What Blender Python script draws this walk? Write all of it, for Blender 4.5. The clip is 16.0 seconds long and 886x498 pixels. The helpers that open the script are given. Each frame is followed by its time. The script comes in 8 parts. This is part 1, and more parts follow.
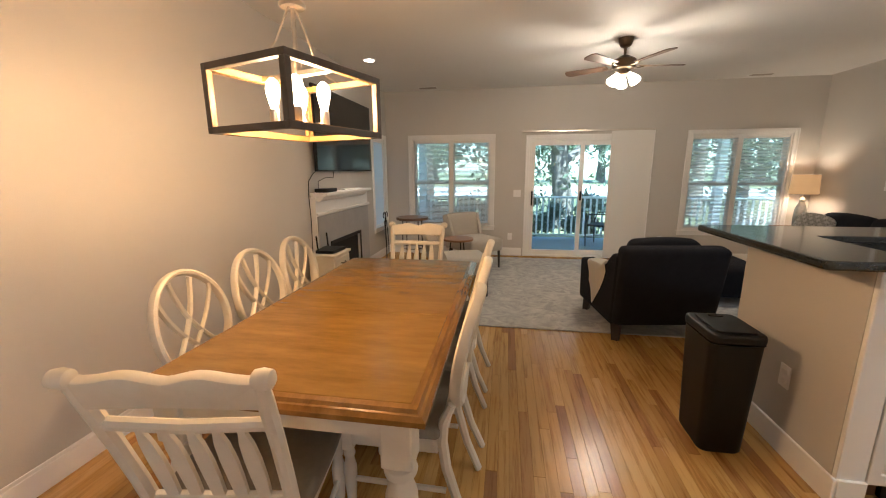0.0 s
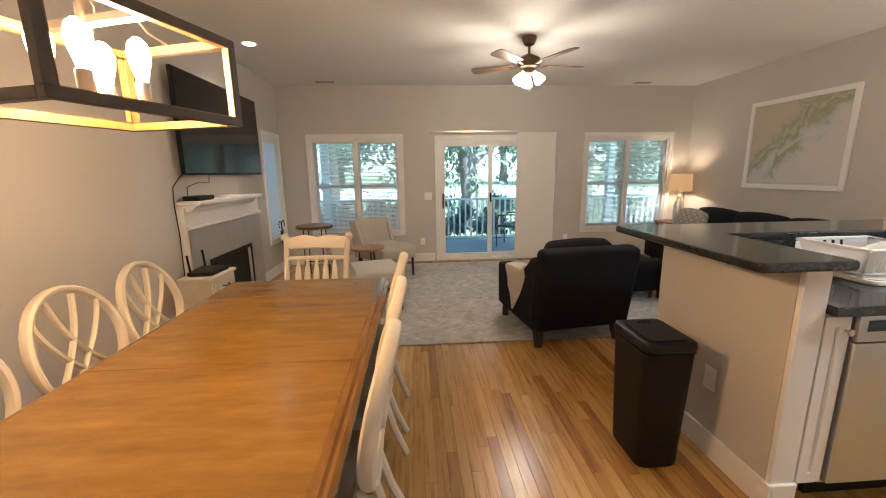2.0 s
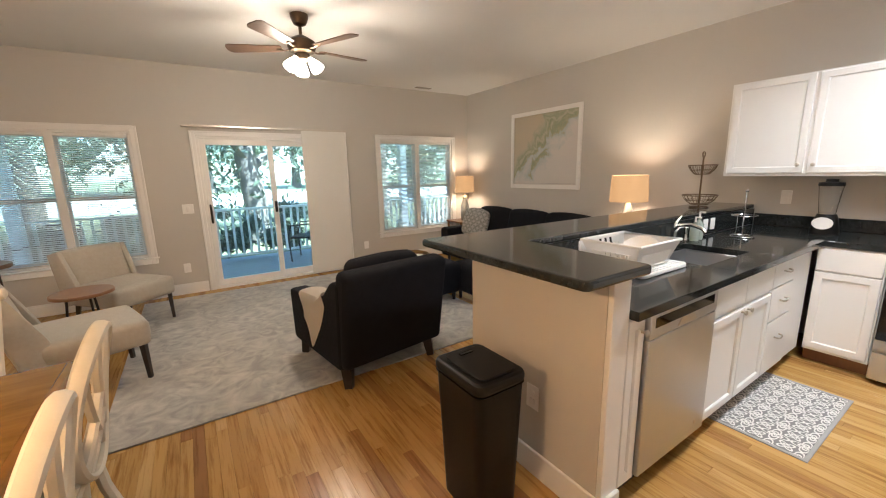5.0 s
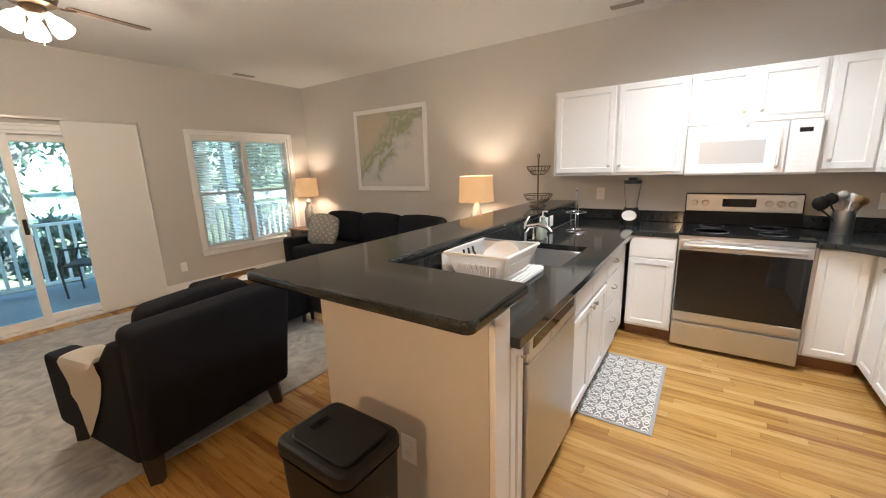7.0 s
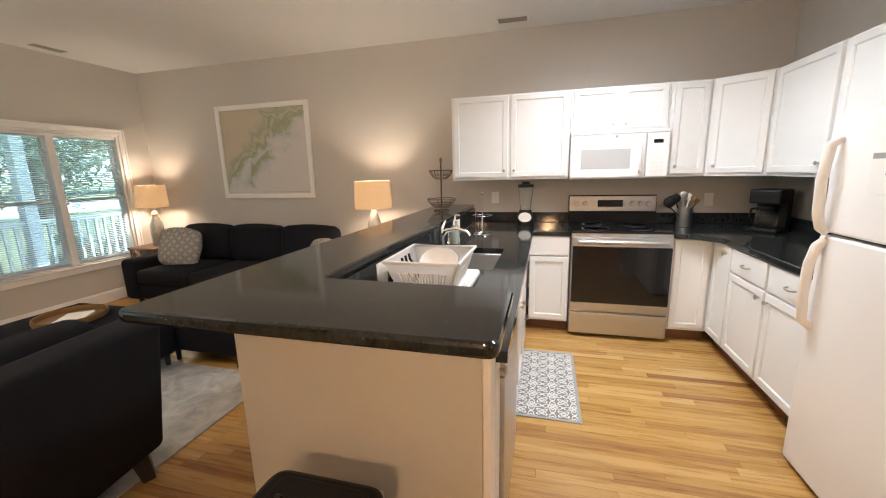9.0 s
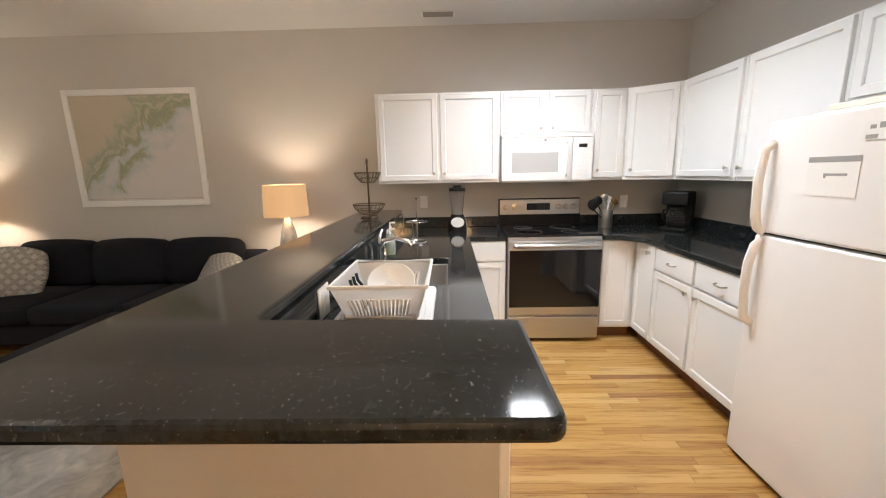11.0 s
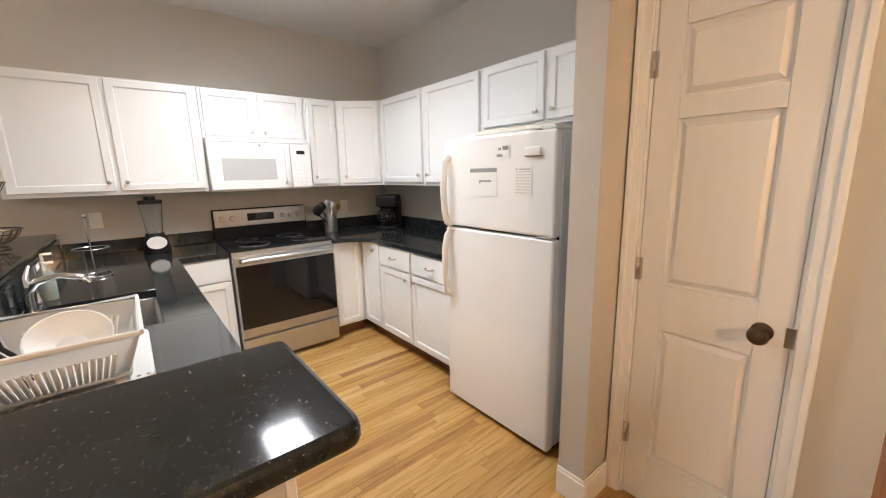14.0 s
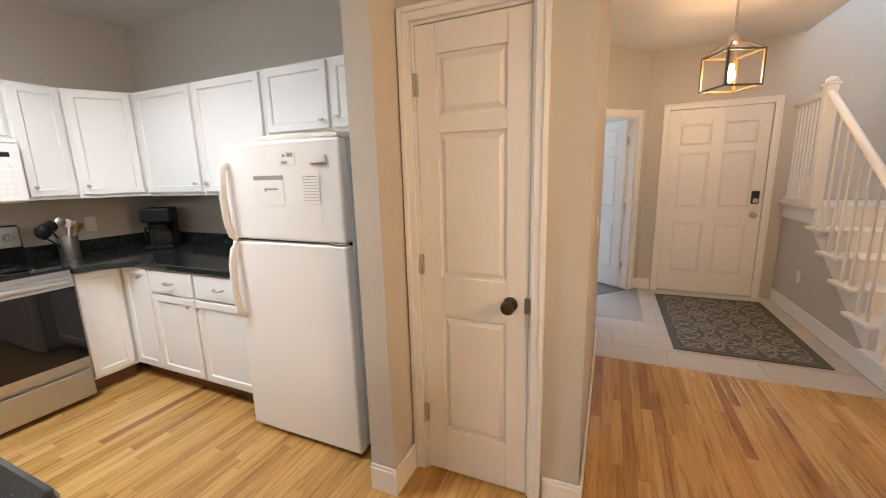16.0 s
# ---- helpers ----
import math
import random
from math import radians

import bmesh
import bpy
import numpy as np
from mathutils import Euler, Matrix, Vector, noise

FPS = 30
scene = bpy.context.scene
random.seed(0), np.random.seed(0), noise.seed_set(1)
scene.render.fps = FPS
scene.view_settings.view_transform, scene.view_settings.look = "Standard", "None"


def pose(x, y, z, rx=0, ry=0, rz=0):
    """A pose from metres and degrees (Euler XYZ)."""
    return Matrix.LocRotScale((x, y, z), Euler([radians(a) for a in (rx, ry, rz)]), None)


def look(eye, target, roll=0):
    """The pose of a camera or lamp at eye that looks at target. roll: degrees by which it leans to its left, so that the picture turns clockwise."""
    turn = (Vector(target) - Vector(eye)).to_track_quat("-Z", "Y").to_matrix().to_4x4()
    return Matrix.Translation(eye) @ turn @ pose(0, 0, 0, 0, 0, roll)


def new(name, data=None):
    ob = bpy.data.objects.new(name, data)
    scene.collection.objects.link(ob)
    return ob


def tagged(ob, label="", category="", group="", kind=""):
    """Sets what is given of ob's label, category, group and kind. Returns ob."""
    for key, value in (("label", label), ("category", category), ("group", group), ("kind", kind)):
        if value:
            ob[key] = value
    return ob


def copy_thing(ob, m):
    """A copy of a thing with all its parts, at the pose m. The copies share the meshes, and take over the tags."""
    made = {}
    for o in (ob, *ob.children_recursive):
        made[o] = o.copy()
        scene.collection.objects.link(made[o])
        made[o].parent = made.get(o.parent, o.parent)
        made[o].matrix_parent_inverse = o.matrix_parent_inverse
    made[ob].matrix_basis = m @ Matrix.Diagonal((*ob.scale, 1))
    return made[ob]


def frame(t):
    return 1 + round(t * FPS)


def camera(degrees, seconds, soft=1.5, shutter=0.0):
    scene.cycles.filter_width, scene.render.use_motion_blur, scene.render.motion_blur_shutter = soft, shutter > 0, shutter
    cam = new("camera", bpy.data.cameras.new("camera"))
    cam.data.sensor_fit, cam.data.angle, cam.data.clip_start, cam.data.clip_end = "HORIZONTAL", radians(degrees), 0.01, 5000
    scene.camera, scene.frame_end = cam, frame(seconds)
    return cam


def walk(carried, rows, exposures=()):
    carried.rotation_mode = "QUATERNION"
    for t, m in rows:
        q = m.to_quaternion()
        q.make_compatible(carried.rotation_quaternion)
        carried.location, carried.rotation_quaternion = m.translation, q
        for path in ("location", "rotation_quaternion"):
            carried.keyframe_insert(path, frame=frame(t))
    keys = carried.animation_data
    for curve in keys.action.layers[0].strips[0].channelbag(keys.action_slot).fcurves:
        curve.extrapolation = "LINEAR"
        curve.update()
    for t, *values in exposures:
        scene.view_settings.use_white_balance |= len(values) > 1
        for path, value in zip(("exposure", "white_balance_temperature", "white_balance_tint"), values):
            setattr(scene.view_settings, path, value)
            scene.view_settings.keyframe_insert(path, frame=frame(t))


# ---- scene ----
cam = camera(98.4, 16.0, 1.1)
PATH = [
    (0, (0.821, 0.941, 1.43), (0.503, 2.875, 1.031), -0.3),
    (0.5, (0.793, 1.034, 1.425), (0.565, 2.981, 1.031), -0.5),
    (1, (0.776, 1.111, 1.423), (0.646, 3.067, 1.03), -0.6),
    (1.5, (0.785, 1.193, 1.412), (0.807, 3.154, 1.019), -0.6),
    (2, (0.809, 1.327, 1.421), (0.942, 3.284, 1.031), -0.8),
    (2.5, (0.859, 1.429, 1.423), (1.064, 3.38, 1.033), -0.9),
    (3, (0.915, 1.493, 1.419), (1.221, 3.43, 1.029), -1.0),
    (3.5, (0.972, 1.576, 1.424), (1.446, 3.479, 1.035), -1.0),
    (4, (0.999, 1.689, 1.454), (1.691, 3.523, 1.058), -1.1),
    (4.5, (1.017, 1.793, 1.446), (1.902, 3.542, 1.05), -1.3),
    (5, (1.026, 1.847, 1.437), (2.1, 3.487, 1.042), -1.3),
    (7.5, (1.299, 2.219, 1.471), (3.005, 3.18, 1.061), -1.7),
    (8, (1.274, 2.338, 1.438), (3.064, 3.139, 1.047), -1.4),
    (8.5, (1.276, 2.43, 1.436), (3.126, 3.082, 1.042), -1.3),
    (9, (1.313, 2.475, 1.431), (3.205, 2.987, 1.036), -1.4),
    (11.3, (1.59, 2.759, 1.425), (3.552, 2.686, 1.041), -1.1),
    (11.5, (1.609, 2.782, 1.423), (3.565, 2.618, 1.041), -1.1),
    (12, (1.617, 2.816, 1.428), (3.535, 2.403, 1.045), -1.2),
    (12.5, (1.609, 2.819, 1.432), (3.459, 2.166, 1.042), -1.2),
    (13, (1.603, 2.818, 1.429), (3.353, 1.931, 1.039), -1.2),
    (13.5, (1.593, 2.817, 1.431), (3.232, 1.738, 1.044), -1.1),
    (14, (1.564, 2.783, 1.442), (3.084, 1.544, 1.052), -1.3),
    (14.5, (1.545, 2.749, 1.443), (2.89, 1.321, 1.057), -1.3),
    (15, (1.529, 2.737, 1.442), (2.678, 1.145, 1.06), -1.3),
    (15.5, (1.502, 2.734, 1.445), (2.473, 1.026, 1.067), -1.4),
    (16, (1.458, 2.735, 1.441), (2.247, 0.937, 1.063), -1.5),
]
walk(cam, [(t, look(eye, target, roll)) for t, eye, target, roll in PATH], exposures=[(0.0, 2.86, 5700, 10), (3.0, 3.12, 5650, 10), (5.0, 3.18, 5650, 10), (9.0, 3.17, 5650, 10), (12.0, 3.09, 5600, 10), (16.0, 3.07, 5650, 10)])

# ---- daylight, exposure ----
world = bpy.data.worlds.new("world")
scene.world = world
world.use_nodes = True
wn = world.node_tree
sky = wn.nodes.new("ShaderNodeTexSky")
sky.sky_type = "NISHITA"
sky.sun_disc = False
sky.sun_elevation = radians(45)
sky.sun_rotation = radians(140)
wn.links.new(sky.outputs["Color"], wn.nodes["Background"].inputs["Color"])
wn.nodes["Background"].inputs["Strength"].default_value = 0.15

LAMPS = 0.185   # all lamps together, against the daylight


def lamp(name, kind, m, energy, color, size=0.05, size_y=None):
    data = bpy.data.lights.new(name, kind)
    data.energy, data.color = energy if kind == "SUN" else energy * LAMPS, color
    if kind == "AREA":
        data.size = size
        if size_y:
            data.shape, data.size_y = "RECTANGLE", size_y
    elif kind == "SUN":
        data.angle = radians(size)
    else:
        data.shadow_soft_size = size
    ob = new(name, data)
    ob.matrix_world = m
    return ob


lamp("sun", "SUN", look((19, -23, 30), (0, 0, 0)), 4.5, (1.0, 0.95, 0.87), 0.5)
WARM = (1.0, 0.53, 0.21)
SOFT = (1.0, 0.78, 0.54)
COOL = (0.75, 0.88, 1.0)
# dining pendant, fan lights, table lamps, kitchen ceiling light, foyer lantern, recessed light
CHAND = (0.0, 2.435)
FAN = (1.97, 5.37)

# ---- materials ----


def mat(name, color, rough=0.6, metal=0.0, second=None, scale=6.0, mix=0.35, bump=0.0, bump_scale=120.0,
        stretch=(1, 1, 1), emit=None, power=0.0, transmission=0.0, coat=0.0, per_object=0.0, rough_var=0.0, spec=0.5, sheen=0.0):
    m = bpy.data.materials.new(name)
    m.use_nodes = True
    nt = m.node_tree
    b = nt.nodes["Principled BSDF"]
    b.inputs["Roughness"].default_value = rough
    b.inputs["Metallic"].default_value = metal
    b.inputs["Base Color"].default_value = (*color, 1)
    b.inputs["Transmission Weight"].default_value = transmission
    b.inputs["Coat Weight"].default_value = coat
    b.inputs["Specular IOR Level"].default_value = spec
    b.inputs["Sheen Weight"].default_value = sheen
    if emit:
        b.inputs["Emission Color"].default_value = (*emit, 1)
        b.inputs["Emission Strength"].default_value = power
    co = nt.nodes.new("ShaderNodeTexCoord")
    mp = nt.nodes.new("ShaderNodeMapping")
    mp.inputs["Scale"].default_value = stretch
    nt.links.new(co.outputs["Object"], mp.inputs["Vector"])
    last = None
    if second:
        n = nt.nodes.new("ShaderNodeTexNoise")
        n.inputs["Scale"].default_value = scale
        n.inputs["Detail"].default_value = 6
        n.inputs["Roughness"].default_value = 0.62
        nt.links.new(mp.outputs["Vector"], n.inputs["Vector"])
        r = nt.nodes.new("ShaderNodeValToRGB")
        r.color_ramp.elements[0].position, r.color_ramp.elements[1].position = 0.5 - mix, 0.5 + mix
        r.color_ramp.elements[0].color, r.color_ramp.elements[1].color = (*color, 1), (*second, 1)
        nt.links.new(n.outputs["Fac"], r.inputs["Fac"])
        last = r.outputs["Color"]
        if rough_var:
            ma = nt.nodes.new("ShaderNodeMapRange")
            ma.inputs["To Min"].default_value, ma.inputs["To Max"].default_value = rough - rough_var, rough + rough_var
            nt.links.new(n.outputs["Fac"], ma.inputs["Value"])
            nt.links.new(ma.outputs["Result"], b.inputs["Roughness"])
    if per_object:
        oi = nt.nodes.new("ShaderNodeObjectInfo")
        mr = nt.nodes.new("ShaderNodeMapRange")
        mr.inputs["To Min"].default_value, mr.inputs["To Max"].default_value = 1 - per_object, 1 + per_object
        nt.links.new(oi.outputs["Random"], mr.inputs["Value"])
        hsv = nt.nodes.new("ShaderNodeHueSaturation")
        hsv.inputs["Color"].default_value = (*color, 1)
        if last:
            nt.links.new(last, hsv.inputs["Color"])
        nt.links.new(mr.outputs["Result"], hsv.inputs["Value"])
        last = hsv.outputs["Color"]
    if last:
        nt.links.new(last, b.inputs["Base Color"])
    if bump:
        n2 = nt.nodes.new("ShaderNodeTexNoise")
        n2.inputs["Scale"].default_value = bump_scale
        n2.inputs["Detail"].default_value = 4
        nt.links.new(mp.outputs["Vector"], n2.inputs["Vector"])
        bp = nt.nodes.new("ShaderNodeBump")
        bp.inputs["Strength"].default_value = bump
        bp.inputs["Distance"].default_value = 0.01
        nt.links.new(n2.outputs["Fac"], bp.inputs["Height"])
        nt.links.new(bp.outputs["Normal"], b.inputs["Normal"])
    return m


def plank_material(name, island):
    """Oak strips: a colour for each strip, grain along y, satin varnish."""
    m = bpy.data.materials.new(name)
    m.use_nodes = True
    nt = m.node_tree
    b = nt.nodes["Principled BSDF"]
    rnd = nt.nodes.new("ShaderNodeNewGeometry").outputs["Random Per Island"] if island else nt.nodes.new("ShaderNodeObjectInfo").outputs["Random"]
    ramp = nt.nodes.new("ShaderNodeValToRGB")
    cr = ramp.color_ramp
    cr.elements[0].position, cr.elements[0].color = 0.0, (0.255, 0.125, 0.042, 1)
    cr.elements[1].position, cr.elements[1].color = 1.0, (0.545, 0.35, 0.125, 1)
    for pos, col in ((0.05, (0.345, 0.18, 0.055, 1)), (0.2, (0.415, 0.235, 0.066, 1)), (0.5, (0.455, 0.268, 0.078, 1)), (0.8, (0.495, 0.30, 0.093, 1))):
        e = cr.elements.new(pos)
        e.color = col
    nt.links.new(rnd, ramp.inputs["Fac"])
    co = nt.nodes.new("ShaderNodeTexCoord")
    geo = nt.nodes.new("ShaderNodeNewGeometry")
    ad = nt.nodes.new("ShaderNodeVectorMath")
    ad.operation = "MULTIPLY_ADD"
    ad.inputs[1].default_value = (44, 2.6, 10)
    cm = nt.nodes.new("ShaderNodeCombineXYZ")
    mu = nt.nodes.new("ShaderNodeMath")
    mu.operation = "MULTIPLY"
    mu.inputs[1].default_value = 60
    nt.links.new(rnd, mu.inputs[0])
    nt.links.new(mu.outputs[0], cm.inputs["Z"])
    nt.links.new(geo.outputs["Position"], ad.inputs[0])
    nt.links.new(cm.outputs[0], ad.inputs[2])
    n = nt.nodes.new("ShaderNodeTexNoise")
    n.inputs["Scale"].default_value, n.inputs["Detail"].default_value, n.inputs["Roughness"].default_value = 1.0, 7, 0.65
    nt.links.new(ad.outputs[0], n.inputs["Vector"])
    r2 = nt.nodes.new("ShaderNodeValToRGB")
    r2.color_ramp.elements[0].position, r2.color_ramp.elements[0].color = 0.30, (0.58, 0.47, 0.38, 1)
    r2.color_ramp.elements[1].position, r2.color_ramp.elements[1].color = 0.52, (1.0, 1.0, 1.0, 1)
    nt.links.new(n.outputs["Fac"], r2.inputs["Fac"])
    mx = nt.nodes.new("ShaderNodeMix")
    mx.data_type, mx.blend_type = "RGBA", "MULTIPLY"
    mx.inputs["Factor"].default_value = 1
    nt.links.new(ramp.outputs["Color"], mx.inputs["A"])
    nt.links.new(r2.outputs["Color"], mx.inputs["B"])
    nt.links.new(mx.outputs["Result"], b.inputs["Base Color"])
    mr = nt.nodes.new("ShaderNodeMapRange")
    mr.inputs["To Min"].default_value, mr.inputs["To Max"].default_value = 0.17, 0.32
    nt.links.new(n.outputs["Fac"], mr.inputs["Value"])
    nt.links.new(mr.outputs["Result"], b.inputs["Roughness"])
    bp = nt.nodes.new("ShaderNodeBump")
    bp.inputs["Strength"].default_value, bp.inputs["Distance"].default_value = 0.06, 0.002
    nt.links.new(n.outputs["Fac"], bp.inputs["Height"])
    nt.links.new(bp.outputs["Normal"], b.inputs["Normal"])
    return m


def granite_material():
    m = mat("black_granite", (0.007, 0.008, 0.008), 0.09, second=(0.030, 0.034, 0.034), scale=26, mix=0.24, spec=0.5, rough_var=0.03, stretch=(1, 1.8, 1))
    nt = m.node_tree
    b = nt.nodes["Principled BSDF"]
    v = nt.nodes.new("ShaderNodeTexNoise")
    v.inputs["Scale"].default_value, v.inputs["Detail"].default_value = 150, 3
    co = nt.nodes.new("ShaderNodeTexCoord")
    nt.links.new(co.outputs["Object"], v.inputs["Vector"])
    r = nt.nodes.new("ShaderNodeValToRGB")
    r.color_ramp.elements[0].position, r.color_ramp.elements[0].color = 0.66, (0, 0, 0, 1)
    r.color_ramp.elements[1].position, r.color_ramp.elements[1].color = 0.76, (0.14, 0.145, 0.14, 1)
    nt.links.new(v.outputs["Fac"], r.inputs["Fac"])
    src = b.inputs["Base Color"].links[0].from_socket
    mx = nt.nodes.new("ShaderNodeMix")
    mx.data_type, mx.blend_type = "RGBA", "ADD"
    mx.inputs["Factor"].default_value = 1
    nt.links.new(src, mx.inputs["A"])
    nt.links.new(r.outputs["Color"], mx.inputs["B"])
    nt.links.new(mx.outputs["Result"], b.inputs["Base Color"])
    return m


def pattern_material(name, dark, light, scale, lo, hi, warp=2.0, rough=0.95):
    """Woven rug: a worn figure in two tones over a fine pile."""
    m = bpy.data.materials.new(name)
    m.use_nodes = True
    nt = m.node_tree
    b = nt.nodes["Principled BSDF"]
    b.inputs["Roughness"].default_value = rough
    b.inputs["Sheen Weight"].default_value = 0.15
    co = nt.nodes.new("ShaderNodeTexCoord")
    v = nt.nodes.new("ShaderNodeTexVoronoi")
    v.feature = "DISTANCE_TO_EDGE"
    v.inputs["Scale"].default_value = scale
    n = nt.nodes.new("ShaderNodeTexNoise")
    n.inputs["Scale"].default_value, n.inputs["Detail"].default_value, n.inputs["Distortion"].default_value = scale * 1.3, 8, warp
    nt.links.new(co.outputs["Object"], n.inputs["Vector"])
    nt.links.new(co.outputs["Object"], v.inputs["Vector"])
    mul = nt.nodes.new("ShaderNodeMath")
    mul.operation = "MULTIPLY_ADD"
    mul.inputs[1].default_value = 0.35
    nt.links.new(v.outputs["Distance"], mul.inputs[0])
    nt.links.new(n.outputs["Fac"], mul.inputs[2])
    r = nt.nodes.new("ShaderNodeValToRGB")
    r.color_ramp.elements[0].position, r.color_ramp.elements[0].color = lo, (*dark, 1)
    r.color_ramp.elements[1].position, r.color_ramp.elements[1].color = hi, (*light, 1)
    nt.links.new(mul.outputs[0], r.inputs["Fac"])
    nt.links.new(r.outputs["Color"], b.inputs["Base Color"])
    n2 = nt.nodes.new("ShaderNodeTexNoise")
    n2.inputs["Scale"].default_value = 350
    bp = nt.nodes.new("ShaderNodeBump")
    bp.inputs["Strength"].default_value, bp.inputs["Distance"].default_value = 0.5, 0.004
    nt.links.new(co.outputs["Object"], n2.inputs["Vector"])
    nt.links.new(n2.outputs["Fac"], bp.inputs["Height"])
    nt.links.new(bp.outputs["Normal"], b.inputs["Normal"])
    return m


def scroll_material(name, ground, line, pitch, upright=False):
    """Printed mat: rings and diamonds repeated on a square pitch."""
    m = bpy.data.materials.new(name)
    m.use_nodes = True
    nt = m.node_tree
    b = nt.nodes["Principled BSDF"]
    b.inputs["Roughness"].default_value = 0.9
    co = nt.nodes.new("ShaderNodeTexCoord")

    def math_node(op, a, c=None):
        k = nt.nodes.new("ShaderNodeMath")
        k.operation = op
        for i, s in enumerate((a, c)):
            if s is None:
                continue
            if isinstance(s, (int, float)):
                k.inputs[i].default_value = s
            else:
                nt.links.new(s, k.inputs[i])
        return k.outputs[0]
    sep = nt.nodes.new("ShaderNodeSeparateXYZ")
    nt.links.new(co.outputs["Object"], sep.inputs[0])
    sx = math_node("SINE", math_node("MULTIPLY", sep.outputs["X"], 2 * math.pi / pitch))
    vert = sep.outputs["Z"] if upright else sep.outputs["Y"]
    sy = math_node("SINE", math_node("MULTIPLY", vert, 2 * math.pi / pitch))
    c2 = math_node("COSINE", math_node("MULTIPLY", sep.outputs["X"], 4 * math.pi / pitch))
    c3 = math_node("COSINE", math_node("MULTIPLY", vert, 4 * math.pi / pitch))
    f = math_node("ADD", math_node("MULTIPLY", sx, sy), math_node("MULTIPLY", math_node("ADD", c2, c3), 0.45))
    w = math_node("SINE", math_node("MULTIPLY", f, 5.5))
    n = nt.nodes.new("ShaderNodeTexNoise")
    n.inputs["Scale"].default_value = 60
    nt.links.new(co.outputs["Object"], n.inputs["Vector"])
    w = math_node("ADD", w, math_node("MULTIPLY", n.outputs["Fac"], 0.6))
    r = nt.nodes.new("ShaderNodeValToRGB")
    r.color_ramp.elements[0].position, r.color_ramp.elements[0].color = 0.25, (*ground, 1)
    r.color_ramp.elements[1].position, r.color_ramp.elements[1].color = 0.6, (*line, 1)
    nt.links.new(w, r.inputs["Fac"])
    nt.links.new(r.outputs["Color"], b.inputs["Base Color"])
    bp = nt.nodes.new("ShaderNodeBump")
    bp.inputs["Strength"].default_value, bp.inputs["Distance"].default_value = 0.3, 0.004
    nt.links.new(w, bp.inputs["Height"])
    nt.links.new(bp.outputs["Normal"], b.inputs["Normal"])
    return m


def damask_material(name, ground, line, pitch):
    """Printed mat: four-lobed scrolls and small rosettes on two interleaved lattices."""
    m = bpy.data.materials.new(name)
    m.use_nodes = True
    nt = m.node_tree
    b = nt.nodes["Principled BSDF"]
    b.inputs["Roughness"].default_value = 0.92
    co = nt.nodes.new("ShaderNodeTexCoord")
    sep = nt.nodes.new("ShaderNodeSeparateXYZ")
    nt.links.new(co.outputs["Object"], sep.inputs[0])

    def op(kind, a, c=None):
        k = nt.nodes.new("ShaderNodeMath")
        k.operation = kind
        for i, v in enumerate((a, c)):
            if isinstance(v, (int, float)):
                k.inputs[i].default_value = v
            elif v is not None:
                nt.links.new(v, k.inputs[i])
        return k.outputs[0]

    def lattice(shift, lobes):
        u = op("SUBTRACT", op("FRACT", op("ADD", op("DIVIDE", sep.outputs["X"], pitch), shift)), 0.5)
        v = op("SUBTRACT", op("FRACT", op("ADD", op("DIVIDE", sep.outputs["Y"], pitch), shift)), 0.5)
        r = op("SQRT", op("ADD", op("MULTIPLY", u, u), op("MULTIPLY", v, v)))
        a = op("ARCTAN2", v, u)
        far = None
        for base, swing, count in lobes:
            edge = op("ADD", base, op("MULTIPLY", op("COSINE", op("MULTIPLY", a, count)), swing))
            d = op("ABSOLUTE", op("SUBTRACT", r, edge))
            far = d if far is None else op("MINIMUM", far, d)
        return far
    near = op("MINIMUM", lattice(0.0, ((0.33, 0.13, 4), (0.17, 0.06, 4), (0.05, 0.02, 8))), lattice(0.5, ((0.22, -0.09, 4), (0.1, 0.04, 8))))
    n = nt.nodes.new("ShaderNodeTexNoise")
    n.inputs["Scale"].default_value = 90
    nt.links.new(co.outputs["Object"], n.inputs["Vector"])
    near = op("ADD", near, op("MULTIPLY", op("SUBTRACT", n.outputs["Fac"], 0.5), 0.035))
    r = nt.nodes.new("ShaderNodeValToRGB")
    r.color_ramp.elements[0].position, r.color_ramp.elements[0].color = 0.034, (*line, 1)
    r.color_ramp.elements[1].position, r.color_ramp.elements[1].color = 0.052, (*ground, 1)
    nt.links.new(near, r.inputs["Fac"])
    nt.links.new(r.outputs["Color"], b.inputs["Base Color"])
    bp = nt.nodes.new("ShaderNodeBump")
    bp.inputs["Strength"].default_value, bp.inputs["Distance"].default_value = 0.25, 0.003
    nt.links.new(near, bp.inputs["Height"])
    nt.links.new(bp.outputs["Normal"], b.inputs["Normal"])
    return m


WALL = mat("wall_paint", (0.50, 0.475, 0.435), 0.75, second=(0.53, 0.505, 0.465), scale=1.4, bump=0.12, bump_scale=260)
CEIL = mat("ceiling_paint", (0.70, 0.69, 0.67), 0.85, second=(0.74, 0.73, 0.71), scale=1.2, bump=0.15, bump_scale=200)
TRIM = mat("white_trim_paint", (0.76, 0.75, 0.73), 0.42, second=(0.80, 0.79, 0.77), scale=5, bump=0.04, bump_scale=40)
CABINET = mat("white_cabinet_paint", (0.75, 0.755, 0.75), 0.38, second=(0.79, 0.795, 0.79), scale=3, bump=0.04, bump_scale=50)
DOORPAINT = mat("white_door_paint", (0.74, 0.72, 0.70), 0.42, second=(0.78, 0.765, 0.745), scale=4, bump=0.1, bump_scale=60, stretch=(8, 8, 0.6))
CREAM = mat("cream_chair_paint", (0.60, 0.54, 0.42), 0.5, second=(0.70, 0.65, 0.54), scale=9, mix=0.3, bump=0.08, bump_scale=60)
